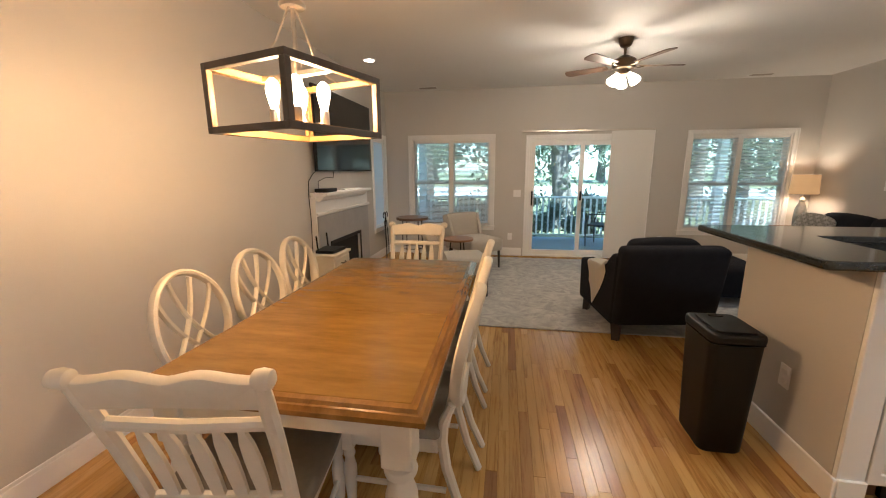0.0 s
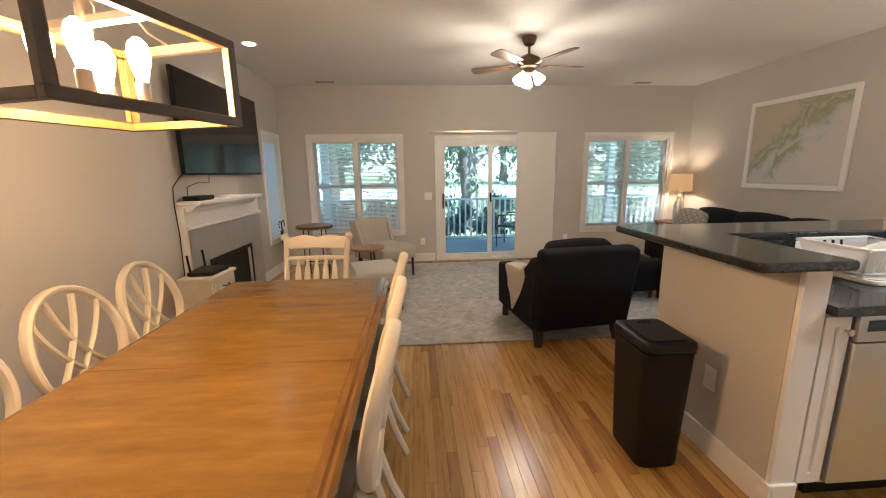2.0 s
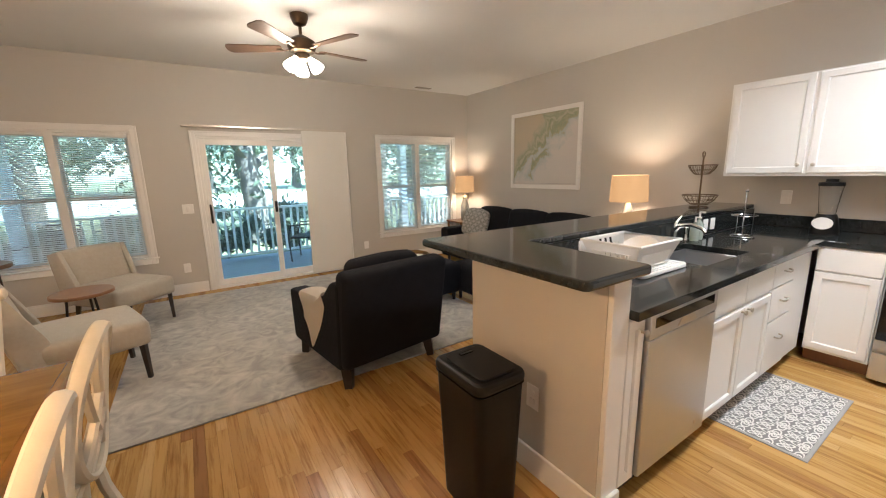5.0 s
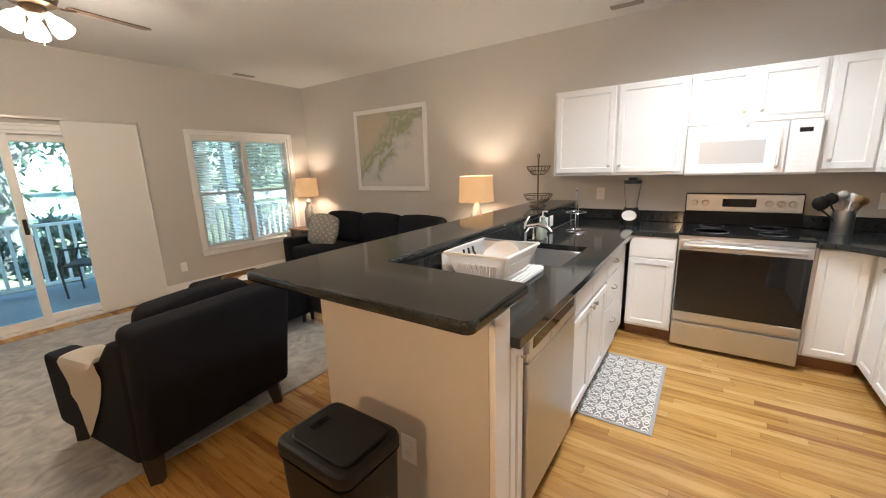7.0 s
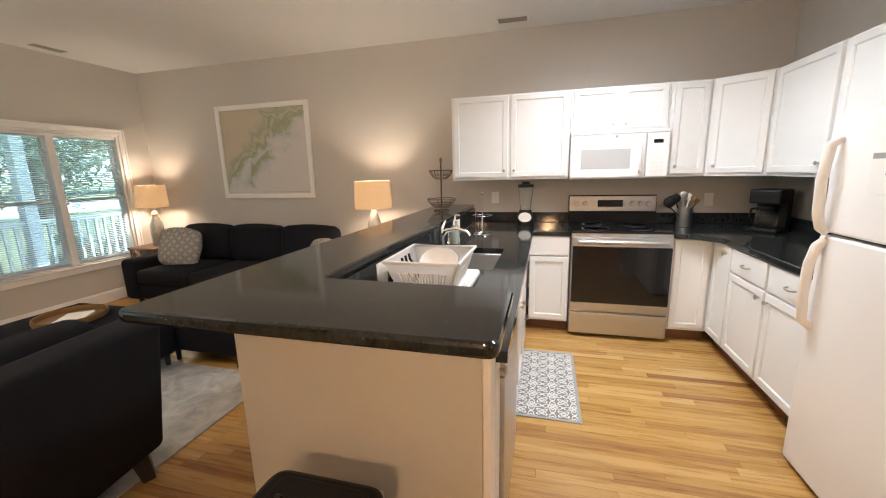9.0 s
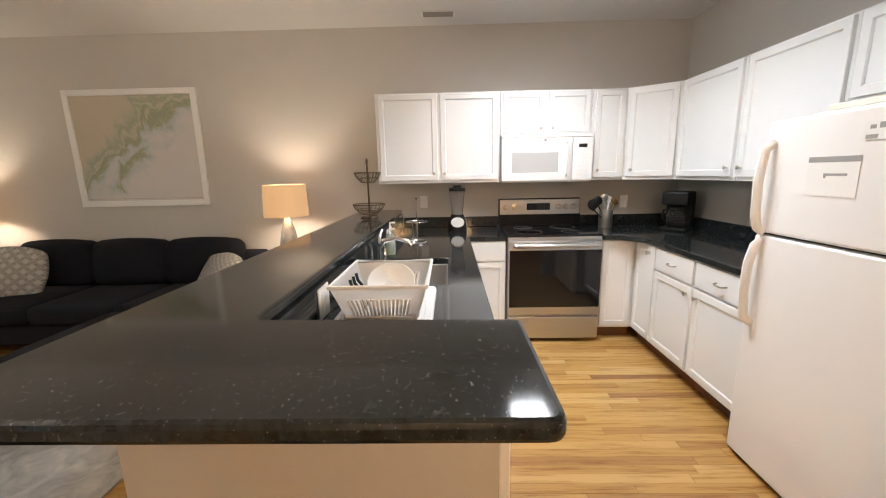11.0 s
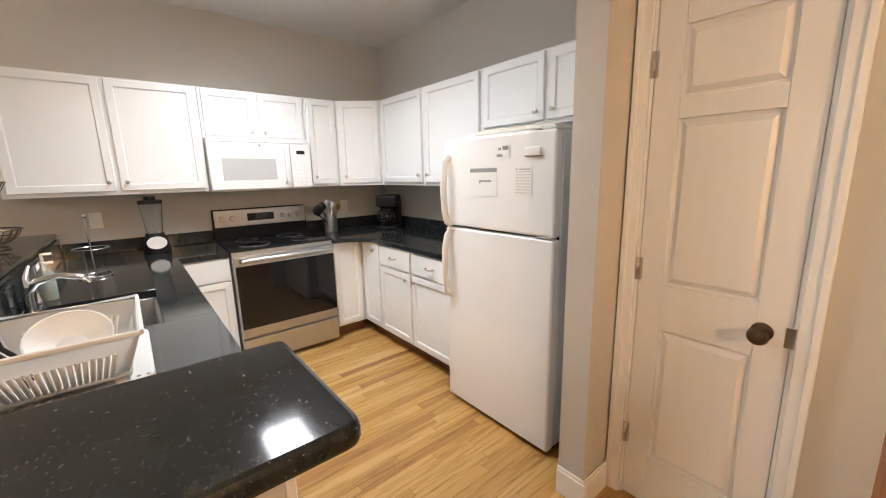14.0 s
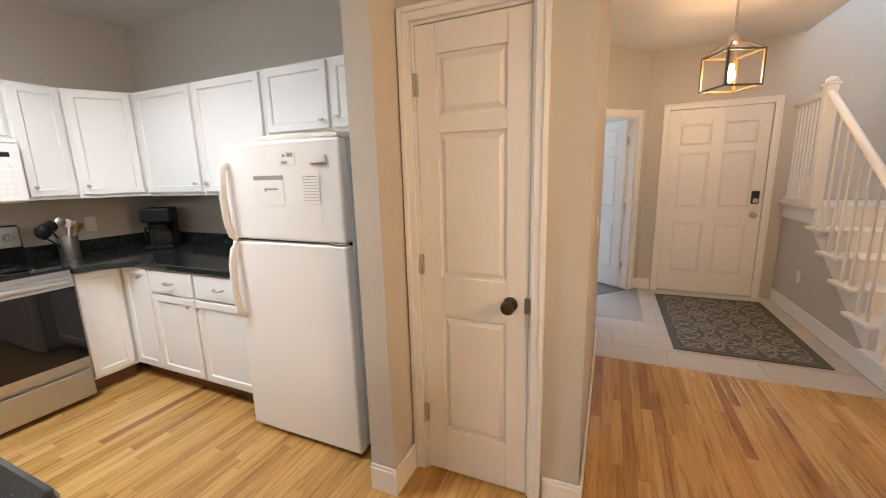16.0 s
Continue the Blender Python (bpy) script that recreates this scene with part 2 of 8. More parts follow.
TABLETOP = mat("honey_table_wood", (0.125, 0.062, 0.010), 0.17, second=(0.28, 0.160, 0.030), scale=3.0, mix=0.4, stretch=(1.5, 6.0, 9), rough_var=0.08, bump=0.06, bump_scale=24)
TABLERIM = mat("table_rim_wood", (0.13, 0.060, 0.011), 0.18, second=(0.27, 0.14, 0.030), scale=3, mix=0.25, stretch=(6, 1.5, 6))
GRANITE = granite_material()
STEEL = mat("brushed_steel", (0.50, 0.50, 0.50), 0.38, metal=1.0, second=(0.56, 0.56, 0.56), scale=4, stretch=(1, 1, 90), rough_var=0.05)
CHROME = mat("chrome", (0.75, 0.75, 0.75), 0.12, metal=1.0)
NICKEL = mat("brushed_nickel", (0.55, 0.51, 0.45), 0.3, metal=1.0)
BRONZE = mat("antique_bronze", (0.12, 0.085, 0.055), 0.35, metal=1.0)
IRON = mat("black_iron", (0.025, 0.022, 0.02), 0.5, metal=0.6)
BLACKGLASS = mat("black_glass", (0.008, 0.008, 0.009), 0.05)
BLACKPLASTIC = mat("black_plastic", (0.007, 0.0068, 0.0065), 0.5, spec=0.25, bump=0.06, bump_scale=300)
WHITEPLASTIC = mat("white_plastic", (0.80, 0.79, 0.77), 0.35)
APPLIANCE = mat("white_appliance_enamel", (0.80, 0.79, 0.78), 0.3, bump=0.05, bump_scale=500)
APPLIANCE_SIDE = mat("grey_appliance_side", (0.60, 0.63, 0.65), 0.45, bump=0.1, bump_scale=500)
NAVY = mat("navy_upholstery", (0.0055, 0.006, 0.009), 0.9, second=(0.010, 0.011, 0.015), scale=14, bump=0.25, bump_scale=500, spec=0.2)
OATMEAL = mat("oatmeal_linen", (0.36, 0.33, 0.28), 0.92, second=(0.43, 0.40, 0.345), scale=30, bump=0.3, bump_scale=600, sheen=0.2)
SEATFABRIC = mat("taupe_seat_fabric", (0.20, 0.17, 0.125), 0.9, second=(0.26, 0.225, 0.17), scale=40, bump=0.3, bump_scale=600)
DARKLEG = mat("dark_leg_wood", (0.018, 0.013, 0.011), 0.4)
WALNUT = mat("walnut_wood", (0.17, 0.075, 0.03), 0.4, second=(0.25, 0.125, 0.055), scale=4, stretch=(8, 1.5, 8))
FANWOOD = mat("fan_blade_wood", (0.075, 0.043, 0.026), 0.4, second=(0.13, 0.075, 0.042), scale=5, stretch=(1.5, 9, 9))
THROW = mat("cream_throw", (0.80, 0.74, 0.64), 0.95, second=(0.85, 0.80, 0.71), scale=30, bump=0.5, bump_scale=220, sheen=0.4)
RUG = pattern_material("grey_rug_pile", (0.28, 0.275, 0.262), (0.49, 0.47, 0.43), 4.6, 0.38, 0.78)
FOYERRUG = damask_material("foyer_rug_pile", (0.075, 0.068, 0.055), (0.21, 0.19, 0.15), 0.34)
RUGBORDER = mat("rug_border", (0.07, 0.065, 0.055), 0.95, second=(0.10, 0.09, 0.075), scale=60, bump=0.3, bump_scale=500)
KITCHENMAT = damask_material("grey_mat_print", (0.20, 0.198, 0.195), (0.66, 0.645, 0.62), 0.125)
MATEDGE = mat("mat_edge", (0.33, 0.32, 0.31), 0.9, bump=0.3, bump_scale=400)
CUSHION = scroll_material("grey_cushion_weave", (0.20, 0.19, 0.175), (0.42, 0.40, 0.37), 0.09, True)
TILE = mat("grey_plank_tile", (0.40, 0.37, 0.335), 0.35, second=(0.52, 0.485, 0.44), scale=3, mix=0.3, stretch=(1, 7, 1), per_object=0.07, bump=0.05, bump_scale=30)
GROUT = mat("grout", (0.30, 0.28, 0.26), 0.9)
FIRETILE = mat("grey_fireplace_tile", (0.29, 0.285, 0.28), 0.35, second=(0.40, 0.39, 0.38), scale=5, bump=0.03, bump_scale=40)
SOOT = mat("firebox_black", (0.012, 0.011, 0.010), 0.8, bump=0.2, bump_scale=30)
CARPET = mat("grey_carpet", (0.13, 0.13, 0.135), 0.95, bump=0.5, bump_scale=400)
DECK = mat("painted_deck_board", (0.20, 0.22, 0.24), 0.55, second=(0.25, 0.27, 0.29), scale=3, stretch=(1, 8, 1), per_object=0.08)
RAILPAINT = mat("white_rail_paint", (0.70, 0.72, 0.72), 0.5, second=(0.76, 0.78, 0.78), scale=6)
SIDING = mat("porch_siding", (0.55, 0.60, 0.62), 0.6, second=(0.60, 0.65, 0.67), scale=3)
TOEKICK = mat("brown_toe_kick", (0.17, 0.075, 0.032), 0.45)
SUBFLOOR = mat("dark_subfloor", (0.05, 0.025, 0.012), 0.9)
PAPER = mat("white_paper", (0.78, 0.77, 0.75), 0.8)
INK = mat("grey_ink", (0.30, 0.295, 0.29), 0.8)
SHADE = mat("linen_lampshade", (0.31, 0.215, 0.12), 0.9, second=(0.36, 0.255, 0.145), scale=200, emit=(1.0, 0.52, 0.2), power=0.07, bump=0.2, bump_scale=500)
BULB = mat("lit_bulb", (1, 0.9, 0.75), 0.3, emit=(1.0, 0.74, 0.44), power=7)
FANGLASS = mat("lit_frosted_glass", (1, 0.95, 0.9), 0.4, emit=(1.0, 0.86, 0.66), power=2.6)
PANEL = mat("lit_diffuser", (0.95, 0.95, 0.95), 0.5, emit=(1.0, 0.95, 0.88), power=1.1)
SPOT = mat("lit_recessed", (1, 0.95, 0.9), 0.5, emit=(1.0, 0.84, 0.62), power=3)
GOLDWOOD = mat("light_wood_frame", (0.14, 0.078, 0.022), 0.45, second=(0.20, 0.115, 0.036), scale=5, stretch=(6, 6, 1))
FRAMEDARK = mat("dark_frame_wood", (0.055, 0.045, 0.037), 0.5, second=(0.09, 0.075, 0.06), scale=6, stretch=(6, 6, 1))
MERCURY = mat("mercury_glass", (0.62, 0.60, 0.55), 0.25, metal=0.6, second=(0.42, 0.40, 0.35), scale=25, mix=0.15)
GLASS = mat("clear_glass", (1, 1, 1), 0.02, transmission=1.0)
BLIND = mat("white_blind_slat", (0.60, 0.69, 0.75), 0.5)
FABRICPANEL = mat("white_panel_fabric", (0.66, 0.645, 0.61), 0.9, second=(0.70, 0.685, 0.65), scale=60, bump=0.15, bump_scale=500)
SCREEN = mat("tv_screen", (0.006, 0.0055, 0.005), 0.09)
BARK = mat("oak_bark", (0.10, 0.085, 0.07), 0.9, second=(0.17, 0.15, 0.13), scale=6, bump=0.8, bump_scale=12)
LEAF = mat("oak_leaves", (0.088, 0.118, 0.078), 0.6, second=(0.15, 0.185, 0.13), scale=2.0)
PALM = mat("palm_leaves", (0.075, 0.11, 0.07), 0.5, second=(0.15, 0.19, 0.13), scale=3.0)
LAWN = mat("sunny_lawn", (0.14, 0.17, 0.07), 0.95, second=(0.24, 0.24, 0.13), scale=0.25, bump=0.4, bump_scale=20)
DRIVE = mat("pale_sand_drive", (0.60, 0.57, 0.50), 0.95, second=(0.66, 0.63, 0.56), scale=0.8)
WICKER = mat("dark_wicker", (0.03, 0.028, 0.027), 0.6, bump=0.5, bump_scale=90)
OAK = plank_material("oak_strip", False)
OAKFAR = plank_material("oak_strip_joined", True)


def glass_pane_material():
    m = bpy.data.materials.new("window_glass")
    m.use_nodes = True
    nt = m.node_tree
    nt.nodes.remove(nt.nodes["Principled BSDF"])
    tr = nt.nodes.new("ShaderNodeBsdfTransparent")
    tr.inputs["Color"].default_value = (0.82, 0.95, 0.98, 1)
    gl = nt.nodes.new("ShaderNodeBsdfGlossy")
    gl.inputs["Roughness"].default_value = 0.02
    fr = nt.nodes.new("ShaderNodeFresnel")
    fr.inputs["IOR"].default_value = 1.5
    mx = nt.nodes.new("ShaderNodeMixShader")
    nt.links.new(fr.outputs[0], mx.inputs[0])
    nt.links.new(tr.outputs[0], mx.inputs[1])
    nt.links.new(gl.outputs[0], mx.inputs[2])
    nt.links.new(mx.outputs[0], nt.nodes["Material Output"].inputs["Surface"])
    return m


PANE = glass_pane_material()


def map_material():
    m = bpy.data.materials.new("chart_print")
    m.use_nodes = True
    nt = m.node_tree
    b = nt.nodes["Principled BSDF"]
    b.inputs["Roughness"].default_value = 0.25
    co = nt.nodes.new("ShaderNodeTexCoord")
    n = nt.nodes.new("ShaderNodeTexNoise")
    n.inputs["Scale"].default_value, n.inputs["Detail"].default_value, n.inputs["Roughness"].default_value, n.inputs["Distortion"].default_value = 3.2, 9, 0.62, 0.6
    nt.links.new(co.outputs["Object"], n.inputs["Vector"])
    # coastline runs from the upper right to the lower left
    sep = nt.nodes.new("ShaderNodeSeparateXYZ")
    nt.links.new(co.outputs["Object"], sep.inputs[0])
    a = nt.nodes.new("ShaderNodeMath")
    a.operation = "MULTIPLY_ADD"
    a.inputs[1].default_value = 0.62
    nt.links.new(sep.outputs["Y"], a.inputs[0])
    c = nt.nodes.new("ShaderNodeMath")
    c.operation = "MULTIPLY_ADD"
    c.inputs[1].default_value = 0.75
    nt.links.new(sep.outputs["Z"], c.inputs[0])
    nt.links.new(n.outputs["Fac"], c.inputs[2])
    nt.links.new(c.outputs[0], a.inputs[2])
    r = nt.nodes.new("ShaderNodeValToRGB")
    cr = r.color_ramp
    cr.elements[0].position, cr.elements[0].color = 0.36, (0.62, 0.59, 0.56, 1)
    cr.elements[1].position, cr.elements[1].color = 0.82, (0.53, 0.47, 0.36, 1)
    for pos, col in ((0.45, (0.53, 0.55, 0.54, 1)), (0.49, (0.44, 0.49, 0.47, 1)), (0.51, (0.43, 0.41, 0.28, 1)), (0.56, (0.31, 0.35, 0.24, 1)), (0.62, (0.52, 0.48, 0.37, 1)), (0.67, (0.35, 0.38, 0.27, 1)), (0.73, (0.45, 0.44, 0.34, 1))):
        cr.elements.new(pos).color = col
    nt.links.new(a.outputs[0], r.inputs["Fac"])
    nt.links.new(r.outputs["Color"], b.inputs["Base Color"])
    return m


CHART = map_material()

# ---- builders ----


def bm_box(x0, y0, z0, x1, y1, z1, bevel=0.0, bm=None, seg=1):
    own = bmesh.new()
    bmesh.ops.create_cube(own, size=1.0, matrix=Matrix.LocRotScale(((x0 + x1) / 2, (y0 + y1) / 2, (z0 + z1) / 2), None, (abs(x1 - x0), abs(y1 - y0), abs(z1 - z0))))
    if bevel:
        bmesh.ops.bevel(own, geom=own.edges[:], offset=bevel, segments=seg, affect="EDGES", profile=0.5)
    return join_bm(bm, own)


def join_bm(bm, own, m=None):
    if m is not None:
        bmesh.ops.transform(own, matrix=m, verts=own.verts[:])
    if bm is None:
        return own
    me = bpy.data.meshes.new("tmp")
    own.to_mesh(me)
    bm.from_mesh(me)
    bpy.data.meshes.remove(me)
    own.free()
    return bm


def bm_lathe(profile, seg=20, bm=None, at=(0, 0, 0)):
    """profile: (radius, z) from bottom to top."""
    own = bmesh.new()
    rings = []
    for r, z in profile:
        rings.append([own.verts.new((at[0] + r * math.cos(2 * math.pi * i / seg), at[1] + r * math.sin(2 * math.pi * i / seg), at[2] + z)) for i in range(seg)])
    for a, b in zip(rings, rings[1:]):
        for i in range(seg):
            own.faces.new((a[i], a[(i + 1) % seg], b[(i + 1) % seg], b[i]))
    own.faces.new(rings[0][::-1])
    own.faces.new(rings[-1])
    return join_bm(bm, own)


def bm_tube(points, r, seg=8, bm=None, rx=None):
    """A round bar along points; r may be a list. rx flattens it sideways."""
    own = bmesh.new()
    pts = [Vector(p) for p in points]
    rs = r if isinstance(r, (list, tuple)) else [r] * len(pts)
    rings = []
    side = None
    for i, p in enumerate(pts):
        d = (pts[min(i + 1, len(pts) - 1)] - pts[max(i - 1, 0)]).normalized()
        if side is None:
            up = Vector((0, 0, 1)) if abs(d.z) < 0.9 else Vector((1, 0, 0))
            side = d.cross(up).normalized()
        side = (side - d * side.dot(d)).normalized()
        other = d.cross(side)
        rings.append([own.verts.new(p + side * math.cos(2 * math.pi * k / seg) * rs[i] + other * math.sin(2 * math.pi * k / seg) * (rx if rx else rs[i])) for k in range(seg)])
    for a, b in zip(rings, rings[1:]):
        for k in range(seg):
            own.faces.new((a[k], a[(k + 1) % seg], b[(k + 1) % seg], b[k]))
    own.faces.new(rings[0][::-1])
    own.faces.new(rings[-1])
    return join_bm(bm, own)


def bm_prism(outline, axis, lo, hi, bevel=0.0, bm=None):
    """A flat outline (u, v) pushed from lo to hi along axis: x takes (y, z), y takes (x, z), z takes (x, y)."""
    own = bmesh.new()
    put = {"x": lambda u, v, w: (w, u, v), "y": lambda u, v, w: (u, w, v), "z": lambda u, v, w: (u, v, w)}[axis]
    a = [own.verts.new(put(u, v, lo)) for u, v in outline]
    b = [own.verts.new(put(u, v, hi)) for u, v in outline]
    own.faces.new(a)
    own.faces.new(b[::-1])
    for i in range(len(a)):
        j = (i + 1) % len(a)
        own.faces.new((a[j], a[i], b[i], b[j]))
    bmesh.ops.recalc_face_normals(own, faces=own.faces[:])
    if bevel:
        bmesh.ops.bevel(own, geom=[e for e in own.edges if e.calc_face_angle(0) > 0.5], offset=bevel, segments=2, affect="EDGES", profile=0.5)
    return join_bm(bm, own)


def bm_soft(x0, y0, z0, x1, y1, z1, r, bm=None, puff=0.0):
    """A padded block with round edges and a slight swell."""
    own = bmesh.new()
    bmesh.ops.create_cube(own, size=1.0, matrix=Matrix.LocRotScale(((x0 + x1) / 2, (y0 + y1) / 2, (z0 + z1) / 2), None, (x1 - x0, y1 - y0, z1 - z0)))
    bmesh.ops.bevel(own, geom=own.edges[:], offset=r, segments=3, affect="EDGES", profile=0.5)
    if puff:
        bmesh.ops.subdivide_edges(own, edges=[e for e in own.edges if e.calc_length() > 3 * r], cuts=4, use_grid_fill=True)
        c = Vector(((x0 + x1) / 2, (y0 + y1) / 2, (z0 + z1) / 2))
        h = Vector(((x1 - x0) / 2, (y1 - y0) / 2, (z1 - z0) / 2))
        for v in own.verts:
            d = v.co - c
            u = [max(0.0, 1 - (d[i] / h[i]) ** 2) for i in range(3)]
            k = max(range(3), key=lambda i: abs(d[i] / h[i]))
            v.co[k] += math.copysign(puff, d[k]) * math.prod(u[i] for i in range(3) if i != k)
    return join_bm(bm, own)


def mesh_of(name, bm, material, smooth=True):
    me = bpy.data.meshes.new(name)
    bmesh.ops.recalc_face_normals(bm, faces=bm.faces[:])
    bm.to_mesh(me)
    bm.free()
    me.materials.append(material)
    if smooth:
        me.polygons.foreach_set("use_smooth", [True] * len(me.polygons))
        me.set_sharp_from_angle(angle=radians(38))
        for p in me.polygons:   # broad flat faces stay flat beside rounded edges
            if p.area > 0.002 and max(abs(c) for c in p.normal) > 0.9999:
                p.use_smooth = False
    return me


def part(name, bm, material, parent, label="", smooth=True):
    ob = new(name, mesh_of(name, bm, material, smooth))
    ob.parent = parent
    if label:
        tagged(ob, label)
    return ob


def thing(name, m, label, category, group=""):
    ob = new(name)
    ob.empty_display_size = 0.1
    ob.matrix_basis = m
    return tagged(ob, label, category, group)


def solid(name, bm, material, label, category, group="", kind=""):
    return tagged(new(name, mesh_of(name, bm, material)), label, category, group, kind)


def setting(name, bm, material, label="", smooth=True):
    return tagged(new(name, mesh_of(name, bm, material, smooth)), label or name.replace("_", " "), "", "", "structure")


def writing(name, text, size, m, material, parent):
    cu = bpy.data.curves.new(name, "FONT")
    cu.body, cu.size, cu.extrude = text, size, 0.0005
    cu.align_x, cu.align_y = "CENTER", "CENTER"
    tmp = bpy.data.objects.new(name, cu)
    me = bpy.data.meshes.new_from_object(tmp)
    bpy.data.objects.remove(tmp)
    me.materials.clear()
    me.materials.append(material)
    ob = new(name, me)
    ob.parent, ob.matrix_basis = parent, m
    return ob

# ---- the place: walls, ceiling, openings ----
WX, EX, NY, CZ = -1.24, 5.30, 7.50, 2.73
KS = 0.55          # kitchen's south wall
PY = 1.23          # pantry front
FY = -2.43         # front door wall
SX = -0.22         # stair side
T = 0.14


def wall_bm(axis, at, depth, a0, a1, z0, z1, holes=()):
    """A wall in the plane axis = at, thick towards at + depth, from a0 to a1, with holes (a0, a1, z0, z1)."""
    cuts = sorted({a0, a1, *[h[0] for h in holes], *[h[1] for h in holes]})
    bm = None
    for lo, hi in zip(cuts, cuts[1:]):
        spans = [(z0, z1)]
        for h in holes:
            if h[0] <= lo + 1e-6 and h[1] >= hi - 1e-6:
                spans = [s for a, b in spans for s in ((a, min(b, h[2])), (max(a, h[3]), b)) if s[1] - s[0] > 1e-4]
        for a, b in spans:
            p, q = sorted((at, at + depth))
            bm = bm_box(p, lo, a, q, hi, b, bm=bm) if axis == "x" else bm_box(lo, p, a, hi, q, b, bm=bm)
    bmesh.ops.remove_doubles(bm, verts=bm.verts[:], dist=1e-5)
    return bm


W1 = (-0.78, 0.56, 0.50, 1.955)
SL = (1.18, 2.96, 0.0, 1.93)
W3 = (3.585, 4.945, 0.48, 1.955)
WW = (6.80, 7.36, 0.52, 1.95)
BD = (0.17, 0.97, 0.0, 2.03)
FD = (-0.05, 0.89, 0.0, 2.09)
PD = (1.730, 2.236, 0.0, 2.05)
setting("wall_north", wall_bm("y", NY, T, WX - T, EX + T, 0, CZ, (W1, SL, W3)), WALL, "greige painted wall with two windows and a glass door")
setting("wall_west", wall_bm("x", WX, -T, FY - T, NY, 0, 5.2, (WW,)), WALL, "greige painted wall behind table and fireplace")
setting("wall_east", wall_bm("x", EX, T, KS - T, NY, 0, CZ), WALL, "greige painted wall behind sofa and kitchen")
setting("wall_kitchen", wall_bm("y", KS, -T, 2.42, EX, 0, CZ), WALL, "greige painted wall behind the refrigerator")
setting("wall_stub", wall_bm("x", 2.297, 0.123, KS - T, 1.437, 0, CZ), WALL, "short wall end beside the refrigerator")
setting("wall_pantry", wall_bm("y", PY, -0.11, 1.52, 2.297, 0, CZ, (PD,)), WALL, "narrow wall with the pantry door")
setting("wall_pantry_side", wall_bm("x", 1.52, 0.11, -0.55, PY - 0.11, 0, CZ), WALL, "pantry side wall towards the hall")
setting("wall_hall_return", wall_bm("y", -0.55, -0.11, 1.63, 4.2, 0, CZ), WALL)
setting("wall_hall_end", wall_bm("x", 2.02, 0.1, -1.51, -0.66, 0, CZ), WALL)
diag = setting("wall_bedroom", wall_bm("y", 0.0, -0.11, 0.0, 1.30, 0, CZ, (BD,)), WALL, "angled foyer wall with the bedroom doorway")
DIAG = pose(1.10, FY, 0, 0, 0, 45)
diag.matrix_basis = DIAG
setting("wall_bedroom_west", wall_bm("x", 1.10, -0.1, -4.1, FY - T, 0, CZ), WALL)
setting("wall_bedroom_south", wall_bm("y", -4.0, -0.1, 1.10, 4.2, 0, CZ, ((2.2, 3.5, 0.8, 2.1),)), WALL, "bedroom wall with a window")
setting("wall_front", wall_bm("y", FY, -T, WX - T, 1.10, 0, 5.2, (FD,)), WALL, "foyer wall with the front door")
setting("wall_bedroom_far", wall_bm("x", 4.1, 0.1, -4.0, -0.66, 0, CZ), WALL)
setting("pantry_back", wall_bm("y", 0.30, -0.1, 1.63, 2.297, 0, CZ), WALL)

# ceilings: the room, the bedroom; the stairwell is open above
cb = bm_box(WX - T, -0.55, CZ, EX + T, NY + T, CZ + 0.2)
bm_box(SX, FY - T, CZ, 1.1, -0.55, CZ + 0.2, bm=cb)
bm_box(1.1, -4.1, CZ, 4.2, -0.55, CZ + 0.2, bm=cb)
setting("ceiling", cb, CEIL, "smooth painted ceiling")
setting("ceiling_stairwell", bm_box(WX - T, FY - T, 5.2, SX + T, -0.55, 5.3), CEIL)
setting("wall_stairwell_north", wall_bm("y", -0.55, 0.1, WX, SX, CZ + 0.2, 5.2), WALL)
setting("wall_stairwell_east", wall_bm("x", SX, 0.12, FY, -0.55, CZ + 0.2, 5.2, ((-1.9, -1.0, 3.6, 4.8),)), WALL, "stairwell wall with a high window")

# floors
setting("subfloor", bm_box(WX - T, -4.1, -0.12, EX + T, NY + T, -0.024), SUBFLOOR, "dark subfloor under the boards")
setting("floor_bedroom", bm_prism([(1.10, FY), (2.02, -1.51), (4.1, -1.51), (4.1, -4.0), (1.10, -4.0)], "z", -0.022, 0.004), CARPET, "grey bedroom carpet")


def baseboard(name, x0, y0, x1, y1):
    """A board with a moulded top along an axis-aligned stretch; it stands on the given box."""
    bm = bm_box(x0, y0, 0, x1, y1, 0.115, 0.002)
    gx = 0.004 if x1 - x0 < y1 - y0 else 0
    gy = 0.004 if not gx else 0
    bm_box(x0 + gx, y0 + gy, 0.113, x1 - gx, y1 - gy, 0.135, 0.003, bm=bm)
    setting(name, bm, TRIM, "white painted baseboard")


bt = 0.015
baseboard("baseboard", WX, -0.55, WX + bt, 4.46)
baseboard("baseboard", WX, 6.36, WX + bt, NY - bt)
for a, b in ((WX, 1.10), (3.06, EX)):
    baseboard("baseboard", a, NY - bt, b, NY)
baseboard("baseboard", EX - bt, 3.446, EX, NY - bt)
baseboard("baseboard", 2.297 - bt, PY + 0.026, 2.297, 1.437)
baseboard("baseboard", 2.297 - bt, 1.437, 2.42, 1.437 + bt)
baseboard("baseboard", 1.52 - bt, PY, 1.668, PY + bt)
baseboard("baseboard", 1.52 - bt, -0.55, 1.52, PY)
baseboard("baseboard", 0.97, FY, 1.10, FY + bt)


